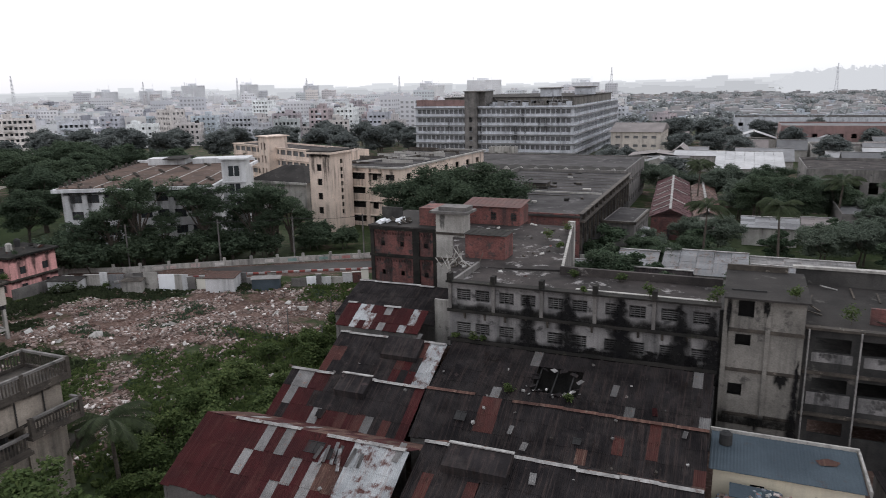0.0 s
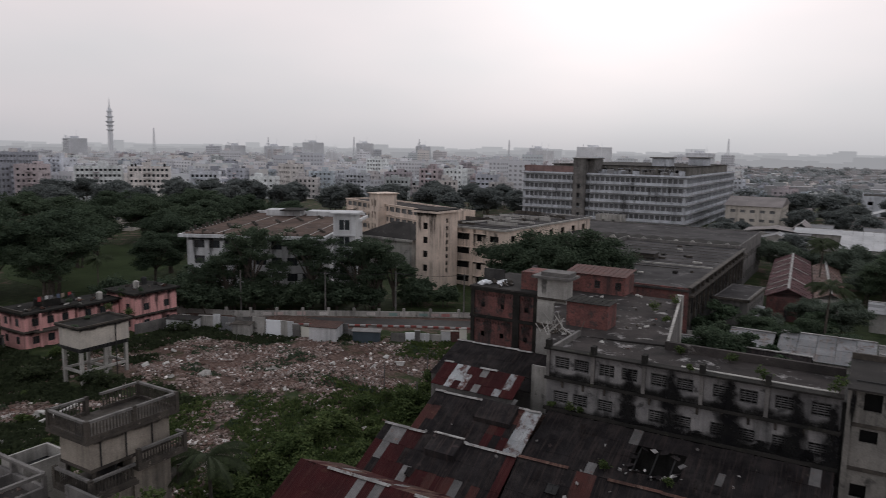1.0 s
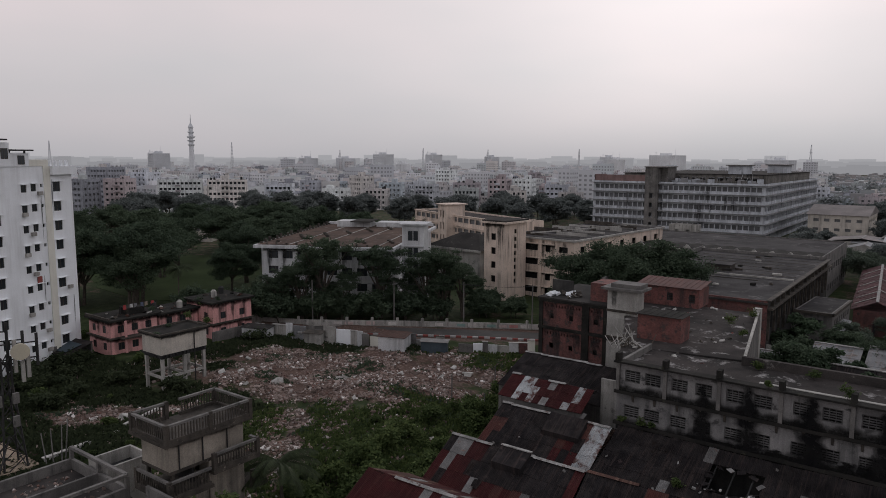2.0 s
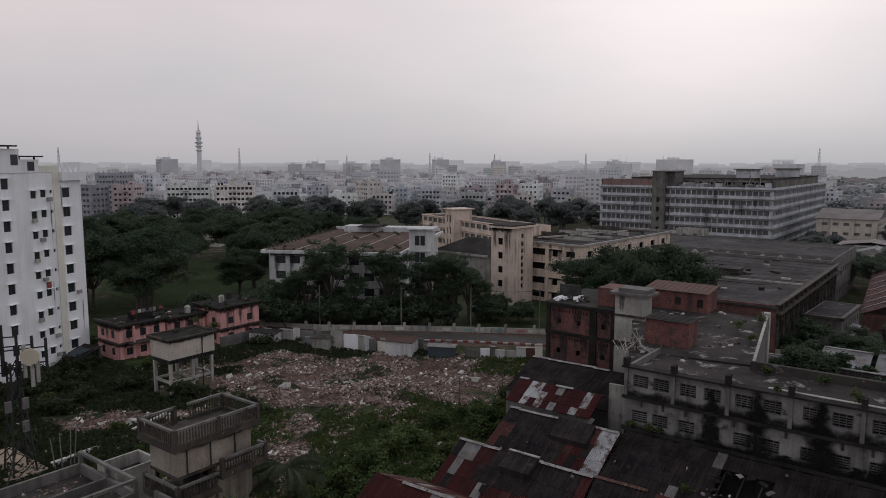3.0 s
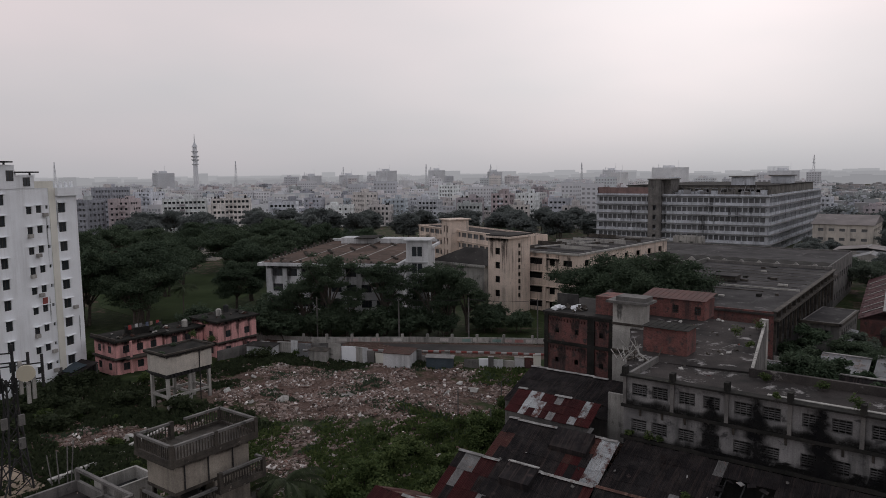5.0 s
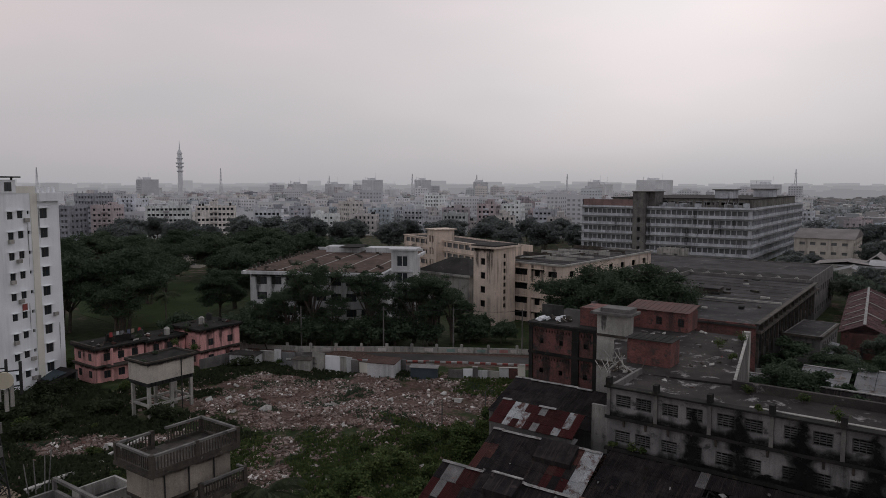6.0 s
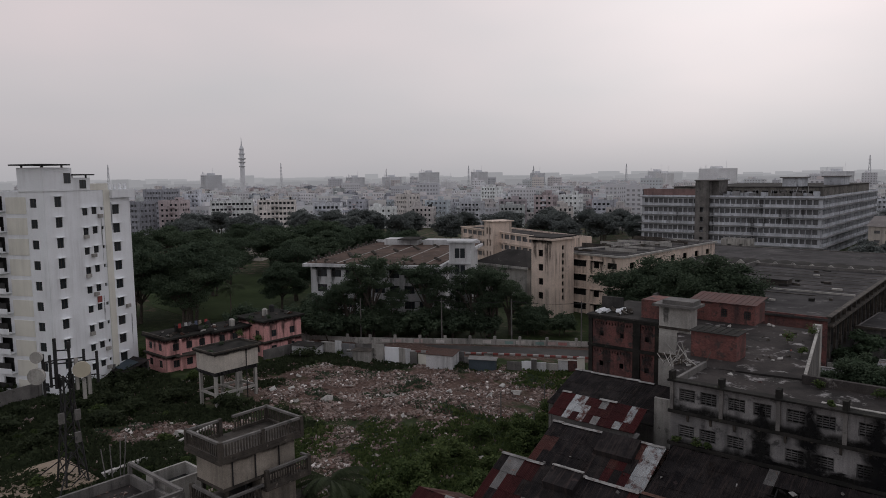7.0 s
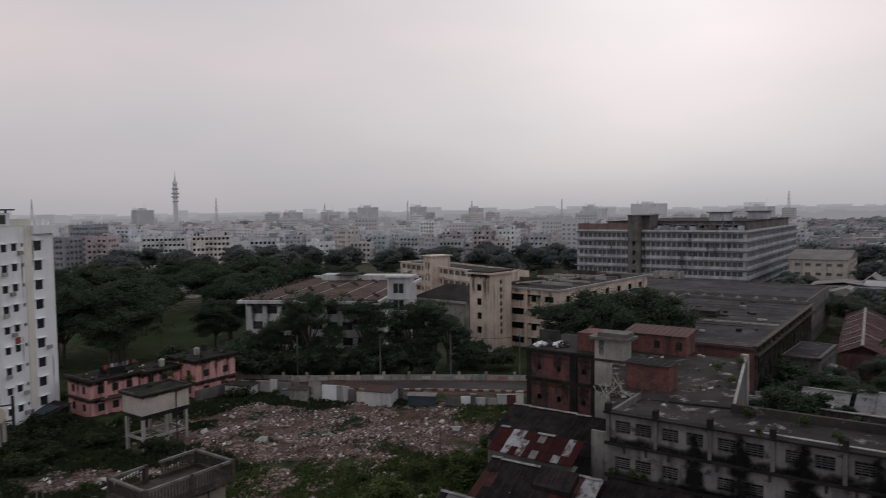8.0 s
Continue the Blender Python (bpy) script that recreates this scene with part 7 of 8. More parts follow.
rubble(3, 45000)
rnd = random.Random(8)
for i, (x, y, s) in enumerate([(-70.2, 71.0, 1.7), (-69.2, 71.8, 1.2), (-71.0, 70.2, 1.1), (-76.5, 63.5, 1.5), (-77.5, 64.5, 1.1), (-84, 63, 1.0), (-86.5, 61.5, 1.2), (-66, 78, 0.9), (-60, 80, 1.0), (-58, 84, 1.1), (-62, 86, 0.9), (-90, 69, 1.0), (-80, 71, 0.8), (-64, 66, 0.8), (-79, 60, 0.9), (-82, 44, 1.6)]):
    solid("concrete_lump", Mesh().add(chunk(rnd, 0, 0, 0, s), CUBE), M_chunk, "pale broken lump of concrete lying on the lot", "concrete lump", "lumps of concrete", m=pose(x, y, ground_height(x, y) + 0.12))


# ---- the city beyond ----
def tone_set():
    out = []
    # house tones scaled paler and bluer: haze put into the paint
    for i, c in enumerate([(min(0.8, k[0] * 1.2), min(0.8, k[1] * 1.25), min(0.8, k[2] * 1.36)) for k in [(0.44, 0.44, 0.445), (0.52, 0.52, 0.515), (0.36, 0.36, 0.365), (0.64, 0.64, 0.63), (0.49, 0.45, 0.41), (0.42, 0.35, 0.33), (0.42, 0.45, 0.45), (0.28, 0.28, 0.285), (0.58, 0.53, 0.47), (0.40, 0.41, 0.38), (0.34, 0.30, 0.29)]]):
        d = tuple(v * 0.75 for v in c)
        out.append(surface("hazed_city_render", c, d, 0.12, tuple(v * 0.5 for v in c), 0.58, tuple(v * 0.3 for v in c), 0.8, bump=0.0, fine=1.2, fine_amount=0.2, per_object=0.15))
    return out


CITY = tone_set()
# palest window tone, for houses deepest in the haze
M_citywin = surface("hazed_city_glass", (0.19, 0.195, 0.205), (0.145, 0.15, 0.16), 0.2, None, rough=0.5, bump=0.0)
rnd = random.Random(77)


def openings(length, floors, margin, pitch, win, sill, skip):
    n = max(1, int((length - 2 * margin) / pitch))
    c = (length - 2 * margin) / n
    return [(margin + c * (i + 0.5) - win[0] / 2, margin + c * (i + 0.5) + win[0] / 2, 3.1 * j + sill, 3.1 * j + sill + win[1]) for i in range(n) for j in range(floors) if rnd.random() > skip]


def city_house(x, y, w, d, floors, mat, rz, label="weathered concrete apartment house"):
    """A house with pierced walls, stacked balconies, hoods, and a cluttered roof."""
    t = thing("apartment_house", pose(x, y, 0, 0, 0, rz), label, "apartment house", "houses of the city")
    h = floors * 3.1
    rim = h + rnd.choice((0.3, 0.6, 0.9, 1.1))
    pitch, win = rnd.choice((2.2, 2.5, 3.0)), (rnd.uniform(1.0, 1.5), rnd.uniform(1.1, 1.5))
    front = openings(w, floors, 0.7, pitch, win, 0.9, 0.08)
    right = openings(d, floors, 0.9, pitch, win, 0.9, 0.12)
    walls = Mesh().wall((0, 0), (1, 0), w, 0, rim, 0.25, front).wall((w, 0.25), (0, 1), d - 0.25, 0, rim, 0.25, right)
    walls.wall((0, d), (0, -1), d - 0.25, 0, rim, 0.25).wall((w - 0.25, d), (-1, 0), w - 0.5, 0, rim, 0.25)
    part("shell", walls, mat, t)
    part("roof", Mesh().box(0.25, w - 0.25, 0.25, d - 0.25, h - 0.2, h), rnd.choice((M_greyroof, M_brownroof, M_hazyledge)), t)
    # three glass tones by distance: the haze is in the colour
    part("glazing", Mesh().box(0.6, w - 0.6, 0.6, d - 0.6, 0, h - 0.3), M_glass if math.hypot(x, y) < 445 else (M_bandglass if math.hypot(x, y) < 560 else M_citywin), t, "grey glazing toned for distance haze")
    hood = Mesh()
    for a, b, c, e in front:
        hood.box(a - 0.2, b + 0.2, -0.5, -0.003, e + 0.08, e + 0.2)
    for a, b, c, e in right[::2]:
        hood.box(w + 0.003, w + 0.4, a, b + 0.4, e + 0.08, e + 0.2)
    tagged(part("window_hood", hood, mat, t), kind="stuff")
    if rnd.random() < 0.65:
        bal = Mesh()
        bx = rnd.uniform(0.3, max(0.4, w * 0.55))
        bw = min(w - bx - 0.2, rnd.uniform(2.6, 5.0))
        for j in range(1, floors):
            z = 3.1 * j
            bal.box(bx, bx + bw, -1.2, -0.004, z - 0.15, z).box(bx, bx + bw, -1.2, -1.08, z, z + rnd.choice((0.6, 0.95)))
            bal.box(bx, bx + 0.12, -1.08, -0.004, z, z + 0.9)
        tagged(part("balcony_bay", bal, rnd.choice((mat, M_hazyledge, rnd.choice(CITY))), t), kind="stuff")
    for k in range(rnd.randint(1, 2)):
        rx, ry = rnd.uniform(0.3, max(0.4, w - 5)), rnd.uniform(0.4, max(0.5, d - 5))
        part("roof_room", Mesh().box(rx, rx + rnd.uniform(2.4, 4.6), ry, ry + rnd.uniform(2.4, 4.4), h + 0.002 + 0.004 * k, h + rnd.uniform(2.2, 3.4)), rnd.choice((mat, mat, rnd.choice(CITY))), t)
    posts = Mesh()
    for _ in range(rnd.randint(2, 9)):
        px, py = rnd.uniform(0.3, w - 0.6), rnd.choice((0.3, d - 0.6, rnd.uniform(0.4, d - 0.7)))
        posts.box(px, px + 0.3, py, py + 0.3, h + 0.003, h + rnd.uniform(1.0, 2.2))
    for _ in range(rnd.randint(0, 3)):
        px, py = rnd.uniform(0.5, w - 2), rnd.uniform(0.5, d - 2)
        posts.tube((px + 0.7, py + 0.7, h + 0.004), (px + 0.7, py + 0.7, h + rnd.uniform(1.3, 1.9)), 0.65, 0.6, 7)
    tagged(part("roof_clutter", posts, rnd.choice((M_mould, M_hazyledge, M_greyroof)), t), kind="stuff")


def keep_out(x, y):
    if -320 < x < -95 and 80 < y < 290 and y < 330 + (x + 130):
        return True
    if -140 < x < 0 and y < 520:
        return True
    return x > -5 and y < 480


n = 0
while n < 366:
    az = radians(rnd.uniform(-78, 16))
    D = 430 + 560 * rnd.random() ** 1.1
    x, y = D * math.sin(az), D * math.cos(az)
    if keep_out(x, y) or (D < 480 and az > radians(-62)) or (D < 560 and radians(-61) < az < radians(-50)):
        continue
    n += 1
    city_house(x, y, rnd.uniform(7, 17), rnd.uniform(8, 13), rnd.choice((2, 3, 3, 3, 4, 4, 4, 5, 6) if az < radians(-9) else (1, 2, 2)), rnd.choice(CITY), rnd.choice((0, 0, 22, 30, -15)))
for x, y, w, d, f, c, rz in ((-367, 223, 24, 12, 6, 3, 53), (-351, 244, 22, 12, 6, 8, 50), (-432, 216, 15, 16, 8, 2, 20), (-405, 188, 14, 14, 6, 7, 20), (-330, 268, 16, 12, 5, 1, 40), (-392, 205, 13, 12, 6, 5, 30), (-445, 250, 14, 14, 7, 1, 20), (-229, 379, 12, 12, 6, 3, 15), (-243, 372, 12, 12, 6, 5, 15), (-358, 468, 14, 14, 7, 3, 10), (-172, 372, 13, 11, 4, 3, 0), (-190, 365, 12, 10, 4, 4, 10), (-205, 376, 14, 12, 5, 0, 22), (-156, 380, 12, 11, 3, 1, 0), (-222, 360, 12, 10, 4, 8, 30), (-255, 352, 15, 11, 4, 9, 30), (-275, 338, 13, 12, 5, 1, 22), (-298, 318, 14, 11, 4, 4, 30), (-318, 302, 15, 12, 4, 3, 30), (-182, 398, 14, 12, 6, 3, 15), (-270, 372, 16, 12, 5, 10, 22), (-310, 345, 15, 12, 5, 6, 30)):
    city_house(x, y, w, d, f, CITY[c], rz)


def far_blocks(seed, n, d0, d1, h0, h1, name, label, mat):
    rnd = random.Random(seed)
    homes, works, wins = Mesh(), Mesh(), Mesh()
    for _ in range(n):
        az = radians(rnd.uniform(-85, 30))
        D = rnd.uniform(d0, d1)
        if D < 560 and -25 < math.degrees(az) < 12:
            continue
        x, y = D * math.sin(az), D * math.cos(az)
        w, d, h = rnd.uniform(8, 22), rnd.uniform(8, 18), rnd.uniform(h0, h1) * (1.0 if rnd.random() < 0.92 else 1.7)
        if az > radians(-9):
            w, h = w * 1.8, min(h, rnd.uniform(4, 8))
        m = works if az > radians(-9) else homes
        m.box(x, x + w, y, y + d, 0, h)
        m.box(x + w * 0.2, x + w * 0.45, y + d * 0.2, y + d * 0.5, h, h + 2.6)
        wins.box(x + 0.5, x + w - 0.5, y + 0.5, y + d - 0.5, h + 0.01, h + 0.1)
        for k in range(int(h / 3.1)):
            z = 3.1 * k + 1.0
            q = int(w / 3)
            for i in range(q):
                x0 = x + w * (i + 0.25) / q
                m.box(x0, x0 + w * 0.5 / q, y - 0.25, y - 0.01, z + 1.5, z + 1.7)
                wins.box(x0, x0 + w * 0.5 / q, y - 0.06, y - 0.01, z, z + 1.45)
            for i in range(int(d / 3.5)):
                y0 = y + 1 + 3.5 * i
                wins.box(x + w + 0.01, x + w + 0.06, y0, y0 + 1.7, z, z + 1.4)
                wins.box(x - 0.06, x - 0.01, y0, y0 + 1.7, z, z + 1.4)
    solid(name, homes, mat, label, "city", kind="stuff")
    solid("works_far", works, M_farworks, "low grey workshops far off in haze", "city", kind="stuff")
    solid(name + "_windows", wins, M_farwin, "small grey windows of the far city", "windows", kind="stuff")


# far windows, houses and workshops: low-contrast tones carry the haze in their colour
M_farwin = surface("far_window_haze", (0.34, 0.345, 0.36), (0.28, 0.285, 0.30), 0.05, None, bump=0.0)
M_farcity = island_surface("far_city_haze_tones", [(0.48, 0.495, 0.53), (0.61, 0.615, 0.64), (0.58, 0.54, 0.54), (0.75, 0.755, 0.78), (0.52, 0.56, 0.58), (0.67, 0.64, 0.62)], by_object=0.0)
M_farworks = island_surface("far_works_haze_tones", [(0.26, 0.262, 0.27), (0.34, 0.335, 0.335), (0.30, 0.275, 0.268), (0.42, 0.42, 0.425), (0.29, 0.31, 0.315)], by_object=0.0)
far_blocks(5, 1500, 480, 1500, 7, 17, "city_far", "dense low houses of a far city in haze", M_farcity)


def far_woods(seed, n):
    """Hazy tree crowns between the far houses, too many to count."""
    rnd = random.Random(seed)
    clumps = []
    for _ in range(n):
        az = radians(rnd.uniform(-84, 30))
        D = 430 + 900 * rnd.random()
        if az < radians(-9) and rnd.random() < 0.45:
            continue
        x, y = D * math.sin(az), D * math.cos(az)
        if -140 < x < -55 and y < 420:
            continue
        for _ in range(3):
            r = rnd.uniform(4, 9)
            clumps.append(((x + rnd.uniform(-9, 9), y + rnd.uniform(-6, 6), rnd.uniform(4, 8)), (r, r * 0.8, r * 0.55)))
    # the haze over these crowns is in the leaf material
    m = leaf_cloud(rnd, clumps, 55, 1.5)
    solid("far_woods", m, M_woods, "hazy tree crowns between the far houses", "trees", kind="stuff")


far_woods(9, 420)


# plain emission: the far shapes glow in the grey of the haze
def haze_glow_mat(name, c):
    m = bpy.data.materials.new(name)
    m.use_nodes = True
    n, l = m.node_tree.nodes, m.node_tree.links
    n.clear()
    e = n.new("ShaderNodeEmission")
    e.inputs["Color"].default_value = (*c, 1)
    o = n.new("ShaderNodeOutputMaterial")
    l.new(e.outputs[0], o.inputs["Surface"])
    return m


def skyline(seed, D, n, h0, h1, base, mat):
    """A distant ring of house-shaped blocks, part of the backdrop, glowing in haze grey."""
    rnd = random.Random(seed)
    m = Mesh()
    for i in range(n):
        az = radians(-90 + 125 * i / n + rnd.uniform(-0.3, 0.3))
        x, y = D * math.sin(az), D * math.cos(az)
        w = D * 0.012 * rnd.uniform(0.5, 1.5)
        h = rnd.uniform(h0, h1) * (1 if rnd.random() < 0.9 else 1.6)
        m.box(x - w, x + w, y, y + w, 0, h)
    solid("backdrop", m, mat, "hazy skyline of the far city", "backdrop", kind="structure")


skyline(1, 1700, 230, 8, 22, 0, haze_glow_mat("haze_near", (0.27, 0.272, 0.28)))
skyline(2, 2600, 240, 10, 27, 0, haze_glow_mat("haze_mid", (0.31, 0.312, 0.32)))
skyline(3, 4000, 260, 14, 34, 0, haze_glow_mat("haze_far", (0.35, 0.352, 0.36)))


hill = []
rnd = random.Random(12)
for i in range(120):
    k = rnd.random()
    hill.append(((90 + 330 * k + rnd.uniform(-10, 10), 1560, rnd.uniform(4, 14 + 26 * math.sin(math.pi * min(1, 0.15 + k * 0.8)))), (26, 20, 12)))
# the rise emits a haze grey instead of being lit
solid("backdrop", leaf_cloud(rnd, hill, 130, 5.0), haze_glow_mat("haze_hill", (0.33, 0.332, 0.342)), "hazy wooded rise on the horizon", "backdrop", kind="structure")

# taller far houses, their haze put into pale bluish paint
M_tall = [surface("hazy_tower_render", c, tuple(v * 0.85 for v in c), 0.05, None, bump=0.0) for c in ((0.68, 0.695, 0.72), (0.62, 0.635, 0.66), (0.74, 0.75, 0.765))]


def tall(x, y, w, d, h, c):
    f = int(h / 3.3)
    # glazing repeats the wall tone, window contrast washed out for haze
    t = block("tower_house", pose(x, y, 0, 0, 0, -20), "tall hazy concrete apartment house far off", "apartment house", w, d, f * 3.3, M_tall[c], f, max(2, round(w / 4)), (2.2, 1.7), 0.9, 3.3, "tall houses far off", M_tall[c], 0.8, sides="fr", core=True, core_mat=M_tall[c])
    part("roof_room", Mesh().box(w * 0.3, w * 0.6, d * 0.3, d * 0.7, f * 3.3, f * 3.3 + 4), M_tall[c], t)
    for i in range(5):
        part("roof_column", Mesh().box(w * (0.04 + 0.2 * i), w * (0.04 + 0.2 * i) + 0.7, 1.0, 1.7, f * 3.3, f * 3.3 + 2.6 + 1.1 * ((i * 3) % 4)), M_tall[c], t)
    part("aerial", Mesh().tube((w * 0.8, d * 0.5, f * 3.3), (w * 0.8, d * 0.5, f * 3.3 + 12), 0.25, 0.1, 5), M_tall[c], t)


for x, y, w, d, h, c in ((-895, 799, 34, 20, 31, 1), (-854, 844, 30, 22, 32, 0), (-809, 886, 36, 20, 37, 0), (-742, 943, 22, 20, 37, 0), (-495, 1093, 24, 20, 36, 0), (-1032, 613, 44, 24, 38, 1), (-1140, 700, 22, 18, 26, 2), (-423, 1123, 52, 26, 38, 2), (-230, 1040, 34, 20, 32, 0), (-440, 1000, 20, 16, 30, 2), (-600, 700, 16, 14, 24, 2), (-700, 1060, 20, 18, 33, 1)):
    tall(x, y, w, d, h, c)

def lattice_mast(x, y, h, w):
    t = thing("lattice_mast", pose(x, y, 0), "thin hazy lattice mast far off", "mast", "masts far off")
    corners = ((-1, -1), (1, -1), (1, 1), (-1, 1))
    for a, b in corners:
        part("mast_leg", Mesh().beam((a * w, b * w, 0), (a * w * 0.12, b * w * 0.12, h), 0.36, 0.36), M_tall[1], t)
    brace = Mesh()
    for k in range(10):
        q0, q1 = k / 10, (k + 1) / 10
        r0, r1 = w * (1 - 0.88 * q0), w * (1 - 0.88 * q1)
        for i in range(4):
            (a, b), (c, d) = corners[i], corners[(i + 1) % 4]
            brace.beam((a * r0, b * r0, h * q0), (c * r1, d * r1, h * q1), 0.22, 0.22)
    part("lattice", brace, M_tall[1], t)
    for z in (0.78, 0.88):
        part("crossarm", Mesh().beam((-w * 0.9, 0, h * z), (w * 0.9, 0, h * z), 0.4, 0.4), M_tall[1], t)


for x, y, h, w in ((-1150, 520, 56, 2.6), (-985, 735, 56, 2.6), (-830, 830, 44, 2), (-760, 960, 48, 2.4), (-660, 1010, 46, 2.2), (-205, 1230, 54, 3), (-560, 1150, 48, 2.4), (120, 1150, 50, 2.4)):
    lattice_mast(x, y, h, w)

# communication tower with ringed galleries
# tower uses the same haze-pale paint
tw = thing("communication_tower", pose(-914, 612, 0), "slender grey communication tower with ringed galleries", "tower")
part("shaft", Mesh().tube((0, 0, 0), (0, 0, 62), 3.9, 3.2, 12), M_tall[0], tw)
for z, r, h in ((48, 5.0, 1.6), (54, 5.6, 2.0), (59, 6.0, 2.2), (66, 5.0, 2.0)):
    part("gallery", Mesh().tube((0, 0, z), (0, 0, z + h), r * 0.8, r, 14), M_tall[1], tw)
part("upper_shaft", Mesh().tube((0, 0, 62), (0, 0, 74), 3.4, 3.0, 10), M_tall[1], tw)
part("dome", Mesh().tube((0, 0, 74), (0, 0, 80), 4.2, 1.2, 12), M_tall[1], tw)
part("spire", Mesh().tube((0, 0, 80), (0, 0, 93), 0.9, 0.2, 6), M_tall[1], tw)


# ---- antenna mast on the edge of the lot ----
mast = thing("antenna_mast", pose(-77, 28.4, 0), "dark lattice antenna mast with dishes and panel antennas", "antenna mast")
legs = [(-1, -1), (1, -1), (1, 1), (-1, 1)]
rad = lambda z: 1.15 - 0.075 * min(z, 9.0)
MX, MY = 0.3, 0.5
for a, b in legs:
    part("mast_leg", Mesh().beam((MX + a * rad(0), MY + b * rad(0), 0), (MX + a * rad(9), MY + b * rad(9), 9), 0.16, 0.16).beam((MX + a * rad(9), MY + b * rad(9), 9), (MX + a * rad(9), MY + b * rad(9), 12), 0.16, 0.16), M_metal, mast)
for k in range(8):
    z0, z1 = 1.5 * k, 1.5 * k + 1.5
    for i in range(4):
        (a, b), (c, d) = legs[i], legs[(i + 1) % 4]
        part("cross_brace", Mesh().beam((MX + a * rad(z0), MY + b * rad(z0), z0), (MX + c * rad(z1), MY + d * rad(z1), z1), 0.08, 0.08), M_metal, mast)
        if k % 2:
            part("cross_brace", Mesh().beam((MX + c * rad(z0), MY + d * rad(z0), z0), (MX + a * rad(z1), MY + b * rad(z1), z1), 0.08, 0.08), M_metal, mast)
for a, b, c, d in ((0.3, 0.5, -3.4, 3.0), (0.3, 0.5, 3.6, -2.2), (0.3, 0.5, -3.0, -2.6)):
    part("stay", Mesh().beam((a, b, 3.6), (c, d, 0.3), 0.12, 0.12), M_metal, mast)
part("top_pole", Mesh().tube((-0.3, -0.2, 10.5), (-0.3, -0.2, 15.8), 0.22, 0.18, 8), M_metal, mast)
for x, y, z0, z1 in ((0.4, 0.9, 10.4, 15.4), (1.1, 3.4, 10.6, 14.0), (0.8, 2.2, 10.2, 14.4), (-0.3, -1.4, 10.0, 14.4), (-0.1, -0.8, 10.8, 14.2)):
    part("antenna_pole", Mesh().tube((x, y, z0), (x, y, z1), 0.15, 0.15, 7), M_metal, mast)
    part("arm", Mesh().beam((-0.3, -0.2, z1 - 0.9), (x, y, z1 - 0.9), 0.12, 0.12), M_metal, mast)
    part("arm", Mesh().beam((-0.3, -0.2, z0 + 0.9), (x, y, z0 + 0.9), 0.12, 0.12), M_metal, mast)
for x, y, z, h in ((0.75, 1.4, 10.2, 3.4), (1.3, 2.4, 9.6, 2.4), (1.2, 1.9, 9.2, 2.2)):
    part("panel_antenna", Mesh().box(x - 0.13, x + 0.13, y - 0.16, y + 0.16, z, z + h), M_palecon, mast, "pale panel antenna")


def dish(x, y, z, r, depth, mat, label, aim):
    m = Mesh()
    d = Vector(aim).normalized()
    c = Vector((x, y, z))
    m.tube(c, c + d * depth, r * 0.92, r, 20)
    m.tube(c - d * 0.25, c, r * 0.35, r * 0.92, 20)
    part("dish", m, mat, mast, label)


dish(1.35, 1.7, 12.5, 0.88, 0.35, M_cream, "cream drum dish", (0.86, -0.4, -0.12))
dish(0.2, -2.1, 12.4, 0.85, 0.5, M_palecon, "grey drum dish", (0.7, -0.7, 0.0))
dish(0.1, -2.0, 14.3, 0.6, 0.4, M_palecon, "grey drum dish", (0.7, -0.7, 0.0))
for z, y in ((4.8, 0.6), (7.2, -0.9), (7.2, 0.7)):
    part("equipment_box", Mesh().box(1.2, 1.5, y, y + 0.55, z, z + 1.1), M_concrete, mast, "pale equipment cabinet")
solid("slab", Mesh().box(-84.5, -75.2, 20.0, 31.0, -0.4, 0.35), M_tan, "tan earth-covered slab under the mast", "slab")
for i, (x, y) in enumerate(((-74.6, 31.4), (-74.2, 31.9), (-73.9, 32.6), (-74.4, 33.2))):
    solid("leaning_pipe", Mesh().tube((x, y, 0.1), (x - 0.9, y + 0.3 * i, 3.4 + 0.3 * i), 0.07, 0.06, 6), M_concrete, "grey pipe leaning beside the mast slab", "pipe", "leaning pipes")
solid("fallen_beam", Mesh().beam((-76.0, 31.6, 0.35), (-76.6, 40.2, 0.45), 0.5, 0.4), M_chunk, "long pale concrete beam lying on the ground", "beam")
solid("fallen_beam", Mesh().beam((-78.6, 42.0, 0.3), (-80.5, 47.5, 0.3), 0.35, 0.3), M_chunk, "short pale concrete beam lying on the ground", "beam")
run_wall("wall_apartments", "stained grey wall below the apartment block", [(-106.5, 22), (-110.2, 34), (-111.6, 42), (-112.4, 50)], 2.6, 0.25, M_concrete, 5.0, 0.2)
lean2 = thing("lean_to", pose(-114.5, 48.5, 0, 0, 0, 15), "ruined lean-to with dark sheets and blue plastic", "lean-to")
part("roof", Mesh().slab([(0, 0, 1.7), (5.5, 0, 1.5), (5.5, 5, 2.6), (0, 5, 2.8)], [(0, 0, 1.78), (5.5, 0, 1.58), (5.5, 5, 2.68), (0, 5, 2.88)]), M_bitumen, lean2)
part("tarpaulin", Mesh().slab([(1.5, 0.8, 2.0), (4.5, 0.6, 1.9), (4.8, 3.4, 2.5), (1.8, 3.8, 2.66)], [(1.5, 0.8, 2.05), (4.5, 0.6, 1.95), (4.8, 3.4, 2.55), (1.8, 3.8, 2.71)]), M_blue, lean2, "faded blue plastic sheet")
part("wall", Mesh().box(0.1, 5.4, 4.6, 4.9, -0.4, 2.4), M_concrete, lean2)

